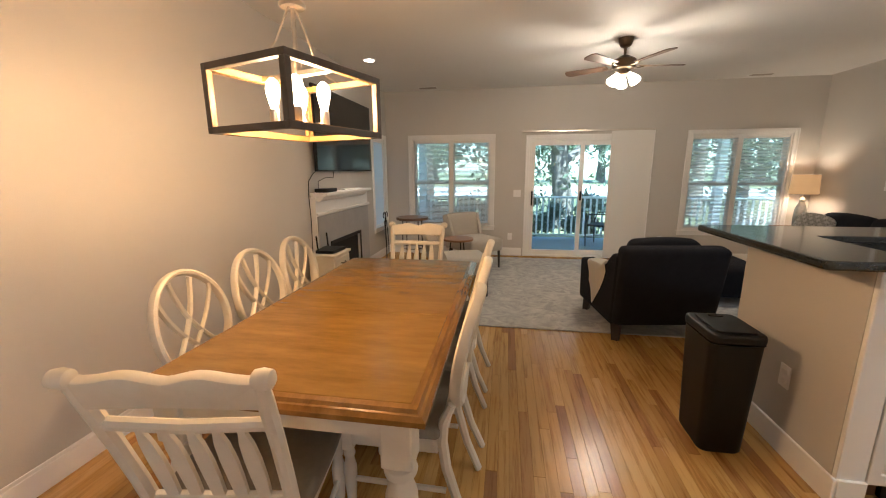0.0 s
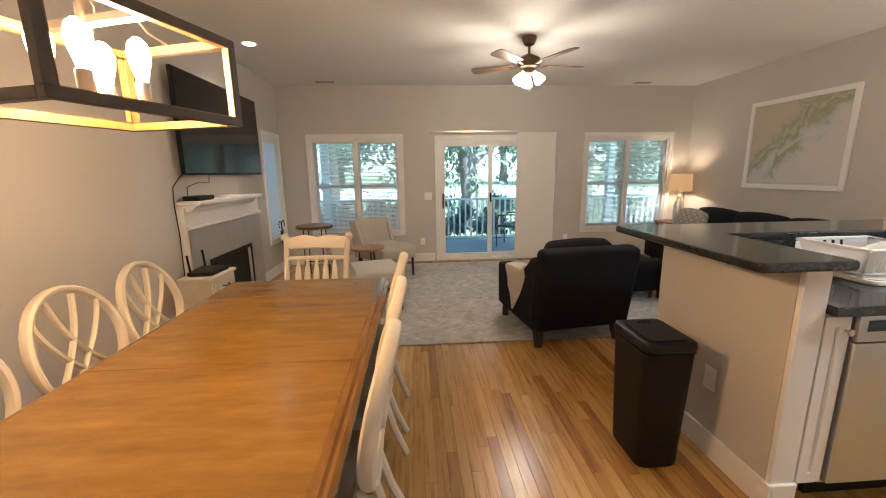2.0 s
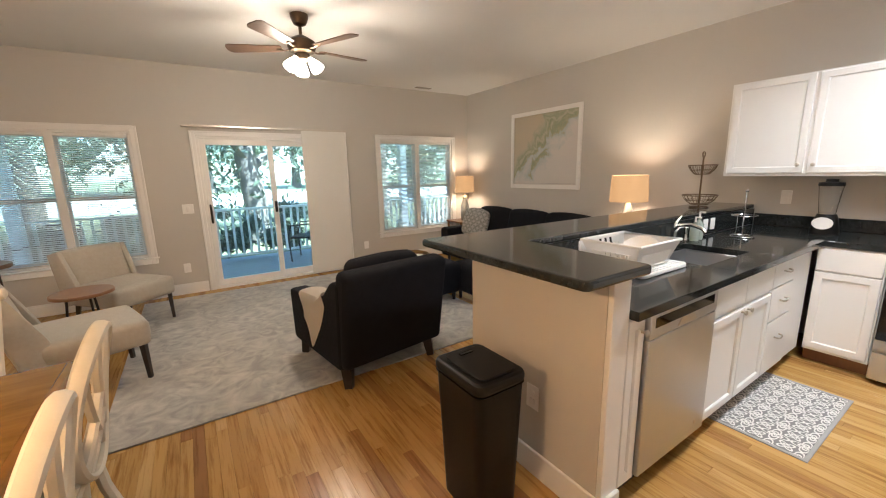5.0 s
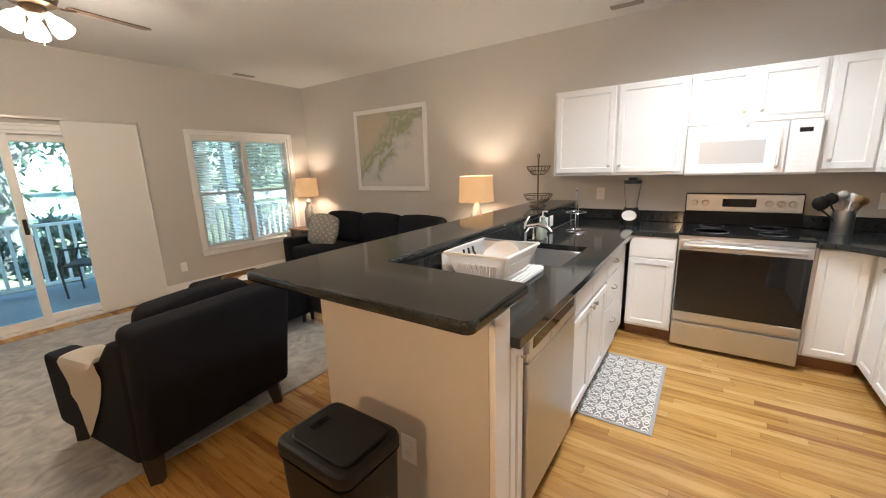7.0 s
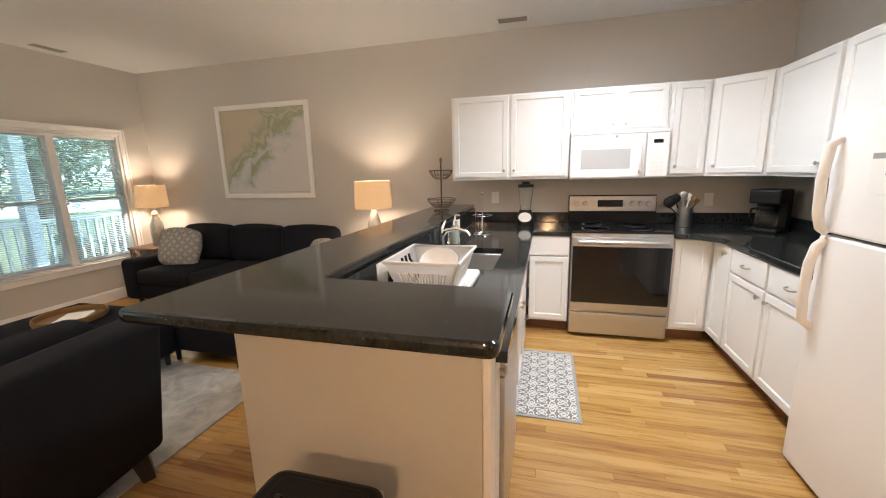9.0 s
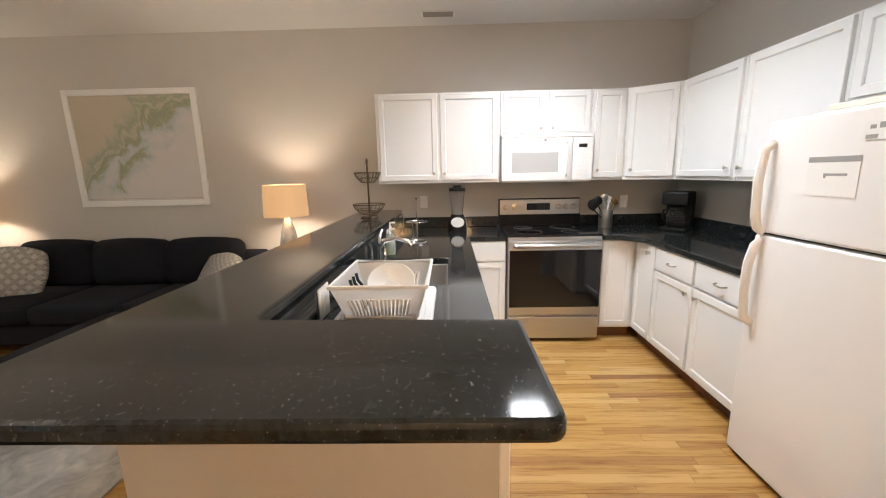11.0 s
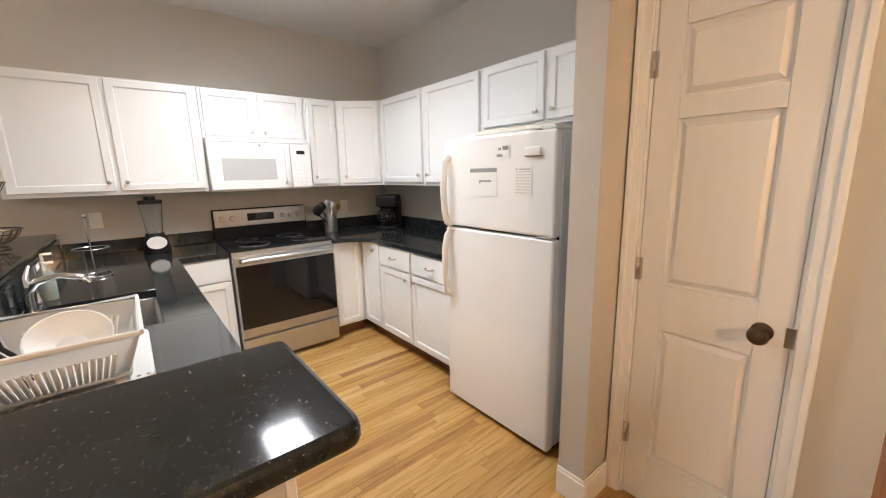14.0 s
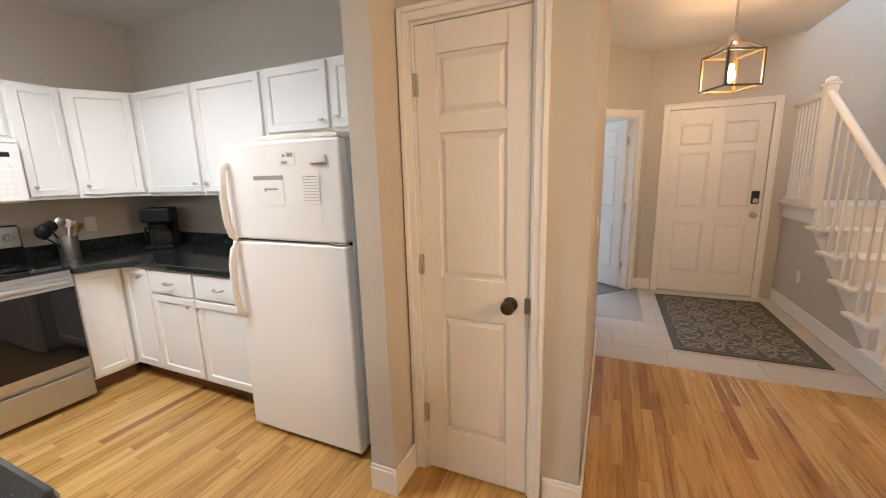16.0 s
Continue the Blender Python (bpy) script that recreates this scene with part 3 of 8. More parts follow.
def casing(bm, axis, at, side, a0, a1, z0, z1, w=0.075, t=0.018, sill=False):
    """Flat moulded casing round an opening, standing proud of the wall towards side."""
    def bar(p0, p1, q0, q1):
        lo, hi = sorted((at, at + side * t))
        lo2, hi2 = sorted((at, at + side * (t + 0.007)))
        out = 0.018
        if axis == "x":
            bm_box(lo, p0, q0, hi, p1, q1, 0.003, bm=bm)
        else:
            bm_box(p0, lo, q0, p1, hi, q1, 0.003, bm=bm)
    bar(a0 - w, a0, z0 - (w if sill else 0), z1 + w)
    bar(a1, a1 + w, z0 - (w if sill else 0), z1 + w)
    bar(a0, a1, z1, z1 + w)
    if sill:
        bar(a0, a1, z0 - w, z0)
    for p0, p1, q0, q1 in ((a0 - w - 0.002, a0 - w + 0.02, z0 - (w if sill else 0), z1 + w), (a1 + w - 0.02, a1 + w + 0.002, z0 - (w if sill else 0), z1 + w), (a0 - w + 0.02, a1 + w - 0.02, z1 + w - 0.02, z1 + w + 0.002)):
        lo, hi = sorted((at + side * t * 0.5, at + side * (t + 0.008)))
        if axis == "x":
            bm_box(lo, p0, q0, hi, p1, q1, 0.003, bm=bm)
        else:
            bm_box(p0, lo, q0, p1, hi, q1, 0.003, bm=bm)
    return bm


def window_unit(name, a0, a1, z0, z1, mulls, label, axis="y", at=NY, out=1):
    """Double-hung window: casing and sill inside, jambs, sashes, panes, blind slats on the upper part."""
    base = tagged(new(name), label, "window", "", "structure")

    def box(p0, r0, q0, p1, r1, q1, bevel=0.002, bm=None):
        # r runs from the inner wall face outwards
        lo, hi = sorted((at + out * r0, at + out * r1))
        return bm_box(p0, lo, q0, p1, hi, q1, bevel, bm=bm) if axis == "y" else bm_box(lo, p0, q0, hi, p1, q1, bevel, bm=bm)
    c = casing(bmesh.new(), axis, at, -out, a0, a1, z0, z1, 0.065, 0.018, sill=True)
    part("window_casing", c, TRIM, base)
    part("window_sill", box(a0 - 0.08, -0.03, z0 - 0.004, a1 + 0.08, 0.02, z0 + 0.014, 0.004), TRIM, base)
    j = box(a0, 0.001, z0 + 0.014, a0 + 0.025, T, z1)
    box(a1 - 0.025, 0.001, z0 + 0.014, a1, T, z1, bm=j)
    box(a0 + 0.025, 0.001, z1 - 0.025, a1 - 0.025, T, z1, bm=j)
    box(a0 + 0.025, 0.02, z0 + 0.014, a1 - 0.025, T, z0 + 0.03, bm=j)
    part("window_frame", j, TRIM, base)
    edges = [a0 + 0.025, *mulls, a1 - 0.025]
    zm = (z0 + z1) / 2
    for k, (p, q) in enumerate(zip(edges, edges[1:])):
        p += 0.022 if k else 0
        q -= 0.022 if k < len(edges) - 2 else 0
        for lower in (True, False):
            za, zb = (z0 + 0.03, zm + 0.02) if lower else (zm - 0.02, z1 - 0.025)
            r0 = 0.05 if lower else 0.085
            s = box(p, r0, za, p + 0.035, r0 + 0.032, zb)
            box(q - 0.035, r0, za, q, r0 + 0.032, zb, bm=s)
            box(p + 0.035, r0, za, q - 0.035, r0 + 0.032, za + 0.04, bm=s)
            box(p + 0.035, r0, zb - 0.035, q - 0.035, r0 + 0.032, zb, bm=s)
            sash = part("sash", s, TRIM, base)
            pn = part("pane", box(p + 0.03, r0 + 0.013, za + 0.03, q - 0.03, r0 + 0.018, zb - 0.03, 0), PANE, sash, smooth=False)
            pn.visible_shadow = False
    for mx in mulls:
        part("mullion", box(mx - 0.034, 0.006, z0 + 0.03, mx + 0.034, 0.12, z1 - 0.025), TRIM, base)
    return base, box


def blind(name, base, box, a0, a1, z0, z1, tilt, step=0.021):
    """Raised-slat mini blind in front of the sashes; slats nearly flat so that daylight passes."""
    bl = part("blind_headrail", box(a0 + 0.03, 0.012, z1 - 0.055, a1 - 0.03, 0.042, z1 - 0.027), TRIM, base)
    bm = bmesh.new()
    z = z1 - 0.07
    while z > z0:
        own = box(a0 + 0.032, 0.012, z - 0.0005, a1 - 0.032, 0.036, z + 0.0005, 0)
        vs = [v.co for v in own.verts]
        cen = sum(vs, Vector()) / len(vs)
        ax = (1, 0, 0) if max(v.x for v in vs) - min(v.x for v in vs) > 0.2 else (0, 1, 0)
        bmesh.ops.rotate(own, cent=cen, matrix=Matrix.Rotation(radians(tilt), 3, Vector(ax)), verts=own.verts[:])
        join_bm(bm, own)
        z -= step
    ob = part("blind_slats", bm, BLIND, base, "thin white blind slats", smooth=False)
    tagged(ob, kind="stuff")


b1, f1 = window_unit("window_1", *W1, [-0.11], "double white sash window with open blinds over the porch")
blind("blind", b1, f1, W1[0], W1[1], W1[2] + 0.05, W1[3], 31)
b3, f3 = window_unit("window_3", *W3, [4.265], "double white sash window with open blinds beside the sofa")
blind("blind", b3, f3, W3[0], W3[1], W3[2] + 0.05, W3[3], 30)
b4, f4 = window_unit("window_2", *WW, [], "single white sash window with closed blinds by the fireplace", axis="x", at=WX, out=-1)
blind("blind", b4, f4, WW[0], WW[1], WW[2] + 0.05, WW[3], 62, 0.02)

# sliding glass door
sd = tagged(new("door_1"), "white sliding glass door to the porch", "sliding door", "", "structure")
c = casing(bmesh.new(), "y", NY, -1, SL[0], SL[1], 0.0, SL[3], 0.06, 0.018)
part("door_casing", c, TRIM, sd)
j = bm_box(SL[0], NY + 0.001, 0.0, SL[0] + 0.03, NY + T, SL[3], 0.002)
bm_box(SL[1] - 0.03, NY + 0.001, 0.0, SL[1], NY + T, SL[3], 0.002, bm=j)
bm_box(SL[0] + 0.03, NY + 0.001, SL[3] - 0.03, SL[1] - 0.03, NY + T, SL[3], 0.002, bm=j)
bm_box(SL[0] + 0.03, NY - 0.012, 0.0, SL[1] - 0.03, NY + T, 0.028, 0.002, bm=j)
part("door_frame", j, TRIM, sd)
for p, q, r0 in ((SL[0] + 0.03, 2.045, 0.02), (1.985, SL[1] - 0.03, 0.075)):
    s = bm_box(p, NY + r0, 0.03, p + 0.065, NY + r0 + 0.04, SL[3] - 0.03, 0.003)
    bm_box(q - 0.065, NY + r0, 0.03, q, NY + r0 + 0.04, SL[3] - 0.03, 0.003, bm=s)
    bm_box(p + 0.065, NY + r0, 0.03, q - 0.065, NY + r0 + 0.04, 0.11, 0.003, bm=s)
    bm_box(p + 0.065, NY + r0, SL[3] - 0.1, q - 0.065, NY + r0 + 0.04, SL[3] - 0.03, 0.003, bm=s)
    leaf = part("door_leaf", s, TRIM, sd)
    pn = part("pane", bm_box(p + 0.06, NY + r0 + 0.016, 0.105, q - 0.06, NY + r0 + 0.022, SL[3] - 0.095), PANE, leaf, smooth=False)
    pn.visible_shadow = False
h = bm_box(SL[0] + 0.05, NY - 0.02, 0.86, SL[0] + 0.075, NY + 0.02, 1.1, 0.006)
part("door_handle", h, IRON, sd, "black door pull")
h = bm_box(2.0, NY - 0.015, 0.95, 2.03, NY + 0.02, 1.1, 0.006)
part("door_latch", h, IRON, sd, "black latch")

# sliding fabric panel on its rail
pt = thing("panel_blind", pose(2.72, NY - 0.06, 0), "white fabric sliding panel hanging beside the glass door", "blind")
part("rail", bm_box(-1.67, -0.015, 2.03, 0.33, 0.04, 2.055, 0.004), NICKEL, pt)
part("fabric", bm_box(-0.31, -0.012, 0.03, 0.315, -0.006, 2.03), FABRICPANEL, pt)
part("hem_bar", bm_box(0.3, -0.016, 0.03, 0.318, -0.002, 2.03, 0.002), TRIM, pt)

# six-panel doors


def raised_panel(x0, x1, z0, z1, low, high, slope):
    """A panel with sloped margins on both faces of the leaf."""
    bm = bmesh.new()
    for s in (-1, 1):
        a = [bm.verts.new(p) for p in ((x0, s * low, z0), (x1, s * low, z0), (x1, s * low, z1), (x0, s * low, z1))]
        b = [bm.verts.new(p) for p in ((x0 + slope, s * high, z0 + slope), (x1 - slope, s * high, z0 + slope), (x1 - slope, s * high, z1 - slope), (x0 + slope, s * high, z1 - slope))]
        bm.faces.new(b)
        for i in range(4):
            bm.faces.new((a[i], a[(i + 1) % 4], b[(i + 1) % 4], b[i]))
    return bm


def panel_door(parent, w, h, t, cols, material):
    """A moulded leaf in local x (width), y (thickness, centred), z; panels in three rows."""
    st = 0.11 if cols == 2 else 0.092
    pw = (w - st * (cols + 1)) / cols
    rows = [(0.222, 0.80), (0.985, 1.60), (1.672, 1.908)]
    leaf = bm_box(0, -t / 2 + 0.014, 0, w, t / 2 - 0.014, h)
    for sgn in (-1, 1):
        y0, y1 = sorted((sgn * (t / 2 - 0.0145), sgn * t / 2))
        for k in range(cols + 1):
            x = k * (pw + st)
            bm_box(x, y0, 0, x + st, y1, h, 0.002, bm=leaf)
        zs = [0] + [v for r in rows for v in r] + [h]
        for a, b in zip(zs[::2], zs[1::2]):
            for k in range(cols):
                x = st + k * (pw + st)
                bm_box(x, y0, a, x + pw, y1, b, 0.002, bm=leaf)
    ob = part("leaf", leaf, material, parent)
    for a, b in rows:
        for k in range(cols):
            x = st + k * (pw + st)
            pm = raised_panel(x + 0.011, x + pw - 0.011, a + 0.011, b - 0.011, t / 2 - 0.0138, t / 2 - 0.002, 0.02)
            part("panel", pm, material, ob)
    return ob


def hinge(parent, x, y, z, m=NICKEL):
    bm = bm_lathe([(0.008, -0.045), (0.008, 0.045)], 8, at=(x, y, z))
    bm_box(x - 0.018, y - 0.004, z - 0.045, x + 0.018, y - 0.001, z + 0.045, bm=bm)
    part("hinge", bm, m, parent)


def door_knob(parent, x, y, z, side, m=BRONZE):
    rose = bm_lathe([(0.032, 0), (0.03, 0.008), (0.013, 0.012), (0.012, 0.035), (0.026, 0.045), (0.03, 0.058), (0.024, 0.072), (0.008, 0.077)], 20)
    bmesh.ops.transform(rose, matrix=Matrix.Translation((x, y, z)) @ Matrix.Rotation(radians(-90 * side), 4, "X"), verts=rose.verts[:])
    part("door_knob", rose, m, parent, "round bronze knob")


pd = tagged(new("door_2"), "closed white six-panel pantry door with a bronze knob", "door", "", "structure")
c = casing(bmesh.new(), "y", PY, 1, PD[0], PD[1], 0, PD[3], 0.052, 0.018)
part("door_casing", c, TRIM, pd)
part("door_jamb", wall_bm("y", PY, -0.11, PD[0] - 0.0, PD[1] + 0.0, 0.0, PD[3], ((PD[0] + 0.012, PD[1] - 0.012, 0.0, PD[3] - 0.012),)), TRIM, pd)
lf = new("door_leaf")
lf.parent, lf.matrix_basis = pd, pose(PD[0] + 0.014, PY - 0.022, 0.012)
panel_door(lf, PD[1] - PD[0] - 0.028, PD[3] - 0.028, 0.04, 1, DOORPAINT)
for z in (0.31, 1.05, 1.81):
    hinge(pd, PD[1] - 0.008, PY + 0.004, z)
door_knob(pd, 1.818, PY - 0.004, 0.905, 1)
part("strike", bm_box(PD[0] + 0.004, PY - 0.004, 0.87, PD[0] + 0.03, PY + 0.003, 0.94, 0.002), NICKEL, pd, "brass strike plate")

fd = tagged(new("door_3"), "closed white six-panel front door with a keypad lock", "door", "", "structure")
c = casing(bmesh.new(), "y", FY, 1, FD[0], FD[1], 0, FD[3], 0.062, 0.018)
part("door_casing", c, TRIM, fd)
lf = new("door_leaf")
lf.parent, lf.matrix_basis = fd, pose(FD[0] + 0.004, FY - 0.025, 0.02)
panel_door(lf, FD[1] - FD[0] - 0.008, FD[3] - 0.026, 0.044, 2, DOORPAINT)
part("threshold", bm_box(FD[0], FY - T, 0.0, FD[1], FY + 0.02, 0.018, 0.003), NICKEL, fd)
door_knob(fd, 0.025, FY - 0.003, 0.93, 1, NICKEL)
kp = bm_box(-0.01, FY - 0.004, 1.05, 0.06, FY + 0.03, 1.19, 0.012, seg=2)
part("keypad_lock", kp, IRON, fd, "black keypad lock")
part("keypad_face", bm_box(0.003, FY + 0.03, 1.065, 0.047, FY + 0.033, 1.11, 0.004), NICKEL, fd)

bd = tagged(new("door_4"), "open white six-panel door to the bedroom", "door", "", "structure")
bd.matrix_basis = DIAG
c = casing(bmesh.new(), "y", 0.0, 1, BD[0], BD[1], 0, BD[3], 0.07, 0.018)
part("baseboard", bm_box(0.0, 0.0, 0.0, BD[0] - 0.072, bt, 0.135, 0.003), TRIM, bd)
part("door_jamb", wall_bm("y", 0.0, -0.11, BD[0], BD[1], 0.0, BD[3], ((BD[0] + 0.015, BD[1] - 0.015, 0.0, BD[3] - 0.015),)), TRIM, bd)
part("door_casing", c, TRIM, bd)
lf = new("door_leaf")
lf.parent, lf.matrix_basis = bd, pose(BD[0] + 0.03, -0.10, 0.012, 0, 0, -84)
panel_door(lf, 0.77, 2.0, 0.04, 2, DOORPAINT)
for z in (0.30, 1.02, 1.78):
    hinge(bd, BD[0] + 0.02, -0.085, z, NICKEL)

# daylight at the bedroom window and the high stairwell window
lamp("bedroom_window_light", "AREA", look((2.85, -4.02, 1.45), (2.85, 0, 1.3)), 70, COOL, 1.2, 1.2)
lamp("stair_window_light", "AREA", look((SX + 0.0, -1.45, 4.2), (-1.2, -1.5, 3.2)), 19, COOL, 0.8, 1.1)

# ---- fireplace wall ----
fp = tagged(new("fireplace"), "grey tiled fireplace with a white mantel shelf and black firebox", "fireplace")
fp.matrix_basis = pose(WX, 5.36, 0)
s = wall_bm("x", 0.0, 0.06, -0.61, 0.95, 0.0, 1.16, ((-0.33, 0.60, 0.0, 0.64), ))
part("surround", s, TRIM, fp, "white painted surround")
s = wall_bm("x", 0.0605, 0.012, -0.59, 0.93, 0.0, 0.955, ((-0.33, 0.60, 0.0, 0.64),))
part("tile_face", s, FIRETILE, fp, "smooth grey stone tile")
s = bm_box(0.06, -0.61, 0.962, 0.085, 0.97, 0.995, 0.004)
part("trim_strip", s, TRIM, fp)
part("mantel_shelf", bm_box(0.0, -0.60, 1.175, 0.20, 0.76, 1.21, 0.006), TRIM, fp, "white mantel shelf")
part("mantel_cove", bm_prism([(-0.0, 1.115), (0.09, 1.115), (0.16, 1.175), (0.0, 1.175)], "y", -0.575, 0.73), TRIM, fp)
part("firebox", bm_box(0.012, -0.329, 0.002, 0.03, 0.599, 0.638), SOOT, fp, "black firebox")
g = bm_box(0.0735, -0.33, 0.60, 0.085, 0.60, 0.64, 0.003)
for y in (-0.33, 0.57):
    bm_box(0.0735, y, 0.0, 0.085, y + 0.03, 0.60, 0.003, bm=g)
part("fire_screen_frame", g, IRON, fp)
part("hearth", bm_box(0.0, -0.46, 0.0, 0.34, 0.95, 0.012, 0.003), FIRETILE, fp)

# ---- kitchen ----
# knee wall under the raised bar, with its white end post
kw = tagged(new("bar_wall"), "tan painted half wall carrying the raised bar", "half wall", "", "structure")
part("west_wall", bm_box(2.249, 2.628, 0, 2.357, 3.43, 1.05), WALL, kw)
part("north_wall", bm_box(2.357, 3.205, 0, EX, 3.43, 1.05), WALL, kw)
part("end_post", bm_box(2.2495, 2.605, 0, 2.3595, 2.6275, 1.05, 0.003), TRIM, kw, "white painted end post")
part("baseboard", bm_box(2.233, 2.59, 0, 2.249, 3.446, 0.13, 0.004), TRIM, kw)
part("baseboard", bm_box(2.249, 2.589, 0, 2.36, 2.605, 0.13, 0.004), TRIM, kw)
part("baseboard", bm_box(2.2495, 3.43, 0, EX - 0.016, 3.446, 0.13, 0.004), TRIM, kw)


def rounded(points, r, seg=5):
    """The outline with its corners rounded."""
    out = []
    n = len(points)
    for i in range(n):
        p, a, b = Vector(points[i]), Vector(points[i - 1]), Vector(points[(i + 1) % n])
        ri = r[i] if isinstance(r, (list, tuple)) else r
        if ri <= 0:
            out.append(tuple(p))
            continue
        u, v = (a - p).normalized(), (b - p).normalized()
        s, e = p + u * ri, p + v * ri
        for k in range(seg + 1):
            t = k / seg
            out.append(tuple(s * (1 - t) ** 2 + p * 2 * t * (1 - t) + e * t * t))
    return out


bar = rounded([(2.025, 2.558), (2.412, 2.558), (2.427, 3.195), (EX - 0.003, 3.195), (EX - 0.003, 3.59), (2.025, 3.59)], [0.032, 0.024, 0.02, 0, 0, 0.032])
solid("bar_top", bm_prism(bar, "z", 1.0515, 1.0895, 0.011), GRANITE, "polished black granite raised bar top over the half wall", "countertop")
solid("granite_backsplash", bm_box(2.36, 3.185, 0.912, EX - 0.02, 3.2045, 1.051), GRANITE, "black granite splash below the raised bar", "backsplash")

SINK = (3.30, 3.88, 2.74, 3.11)
ct = thing("worktop", pose(0, 0, 0), "polished black granite worktop round the kitchen", "countertop")
cz0, cz1 = 0.872, 0.91
for x0, y0, x1, y1 in ((2.362, 2.57, SINK[0], 3.184), (SINK[0], 2.57, SINK[1], SINK[2]), (SINK[0], SINK[3], SINK[1], 3.184), (SINK[1], 2.57, 4.665, 3.184), (4.665, 2.262, EX - 0.003, 3.184)):
    part("slab", bm_box(x0, y0, cz0, x1, y1, cz1, 0.0015), GRANITE, ct)
s1 = bm_prism(rounded([(4.63, 1.485), (4.63, 1.38), (4.47, 1.218), (3.37, 1.218), (3.37, KS + 0.003), (EX - 0.003, KS + 0.003), (EX - 0.003, 1.485)], [0, 0.03, 0.03, 0.01, 0, 0, 0]), "z", cz0, cz1, 0.006)
part("slab", s1, GRANITE, ct)
part("upstand", bm_box(EX - 0.024, 2.262, cz1 + 0.001, EX - 0.003, 3.18, cz1 + 0.10, 0.003), GRANITE, ct)
part("upstand", bm_box(EX - 0.024, KS + 0.025, cz1 + 0.001, EX - 0.003, 1.485, cz1 + 0.10, 0.003), GRANITE, ct)
part("upstand", bm_box(3.37, KS + 0.003, cz1 + 0.001, EX - 0.003, KS + 0.024, cz1 + 0.10, 0.003), GRANITE, ct)

sk = thing("sink", pose((SINK[0] + SINK[1]) / 2, (SINK[2] + SINK[3]) / 2, 0.70), "undermounted steel kitchen sink in the worktop", "sink")
hx, hy = (SINK[1] - SINK[0]) / 2, (SINK[3] - SINK[2]) / 2
bwl = bm_box(-hx + 0.01, -hy + 0.01, 0, hx - 0.01, hy - 0.01, 0.006)
for x0, y0, x1, y1 in ((-hx - 0.002, -hy - 0.002, -hx + 0.012, hy + 0.002), (hx - 0.012, -hy - 0.002, hx + 0.002, hy + 0.002), (-hx + 0.012, -hy - 0.002, hx - 0.012, -hy + 0.012), (-hx + 0.012, hy - 0.012, hx - 0.012, hy + 0.002)):
    bm_box(x0, y0, 0, x1, y1, 0.171, 0.003, bm=bwl)
part("bowl", bwl, STEEL, sk)
part("drain", bm_lathe([(0.04, 0.006), (0.042, 0.01), (0.02, 0.008)], 16), CHROME, sk)

fc = thing("faucet", pose(3.79, 3.148, 0.911), "chrome kitchen faucet with lever handle behind the sink", "faucet")
part("base_plate", bm_box(-0.1, -0.025, 0, 0.1, 0.025, 0.012, 0.006, seg=2), CHROME, fc)
part("spout", bm_tube([(0, 0, 0.01), (0, 0, 0.09), (0, -0.03, 0.13), (0, -0.1, 0.145), (0, -0.17, 0.125), (0, -0.19, 0.1)], [0.02, 0.019, 0.016, 0.013, 0.012, 0.013], 12), CHROME, fc)
part("lever", bm_tube([(0, 0, 0.11), (0.015, 0.0, 0.15), (0.06, -0.01, 0.19)], [0.017, 0.011, 0.006], 10), CHROME, fc)
part("sprayer", bm_lathe([(0.018, 0), (0.02, 0.015), (0.013, 0.03), (0.012, 0.08), (0.018, 0.1), (0.012, 0.11)], 12, at=(0.16, 0, 0)), CHROME, fc)


def knob_at(parent, x, z, y=-0.021):
    bm = bm_lathe([(0.006, 0), (0.005, 0.012), (0.013, 0.018), (0.014, 0.024), (0.008, 0.028)], 12)
    bmesh.ops.transform(bm, matrix=Matrix.Translation((x, y, z)) @ Matrix.Rotation(radians(90), 4, "X"), verts=bm.verts[:])
    part("knob", bm, NICKEL, parent, "small nickel knob")


def pull_at(parent, x, z, y=-0.021):
    part("drawer_pull", bm_tube([(x - 0.042, y, z), (x - 0.04, y - 0.018, z - 0.002), (x - 0.02, y - 0.026, z - 0.006), (x + 0.02, y - 0.026, z - 0.006), (x + 0.04, y - 0.018, z - 0.002), (x + 0.042, y, z)], 0.0048, 8), NICKEL, parent, "curved nickel pull")


def cab_door(parent, x0, x1, z0, z1, knob=None, name="door", flat=False):
    """Shaker-like front with a recessed centre; front face at y = -0.02."""
    f = 0.05 if not flat else 0.0
    if flat:
        bm = bm_box(x0, -0.02, z0, x1, 0, z1, 0.004, seg=2)
        d = part(name, bm, CABINET, parent)
    else:
        bm = bmesh.new()
        loops = [[bm.verts.new((x, y, z)) for x, z in ((x0 + i, z0 + i), (x1 - i, z0 + i), (x1 - i, z1 - i), (x0 + i, z1 - i))]
                 for i, y in ((0, 0), (0, -0.017), (0.003, -0.02), (f - 0.007, -0.02), (f, -0.0135), (f, -0.001))]
        for a, b in zip(loops, loops[1:] + loops[:1]):
            for k in range(4):
                bm.faces.new((a[k], a[(k + 1) % 4], b[(k + 1) % 4], b[k]))
        d = part(name, bm, CABINET, parent)
        part("panel", bm_box(x0 + f - 0.004, -0.0105, z0 + f - 0.004, x1 - f + 0.004, -0.003, z1 - f + 0.004, 0.002), CABINET, d)
    if knob:
        (pull_at if name == "drawer" else knob_at)(d, *knob)
    return d


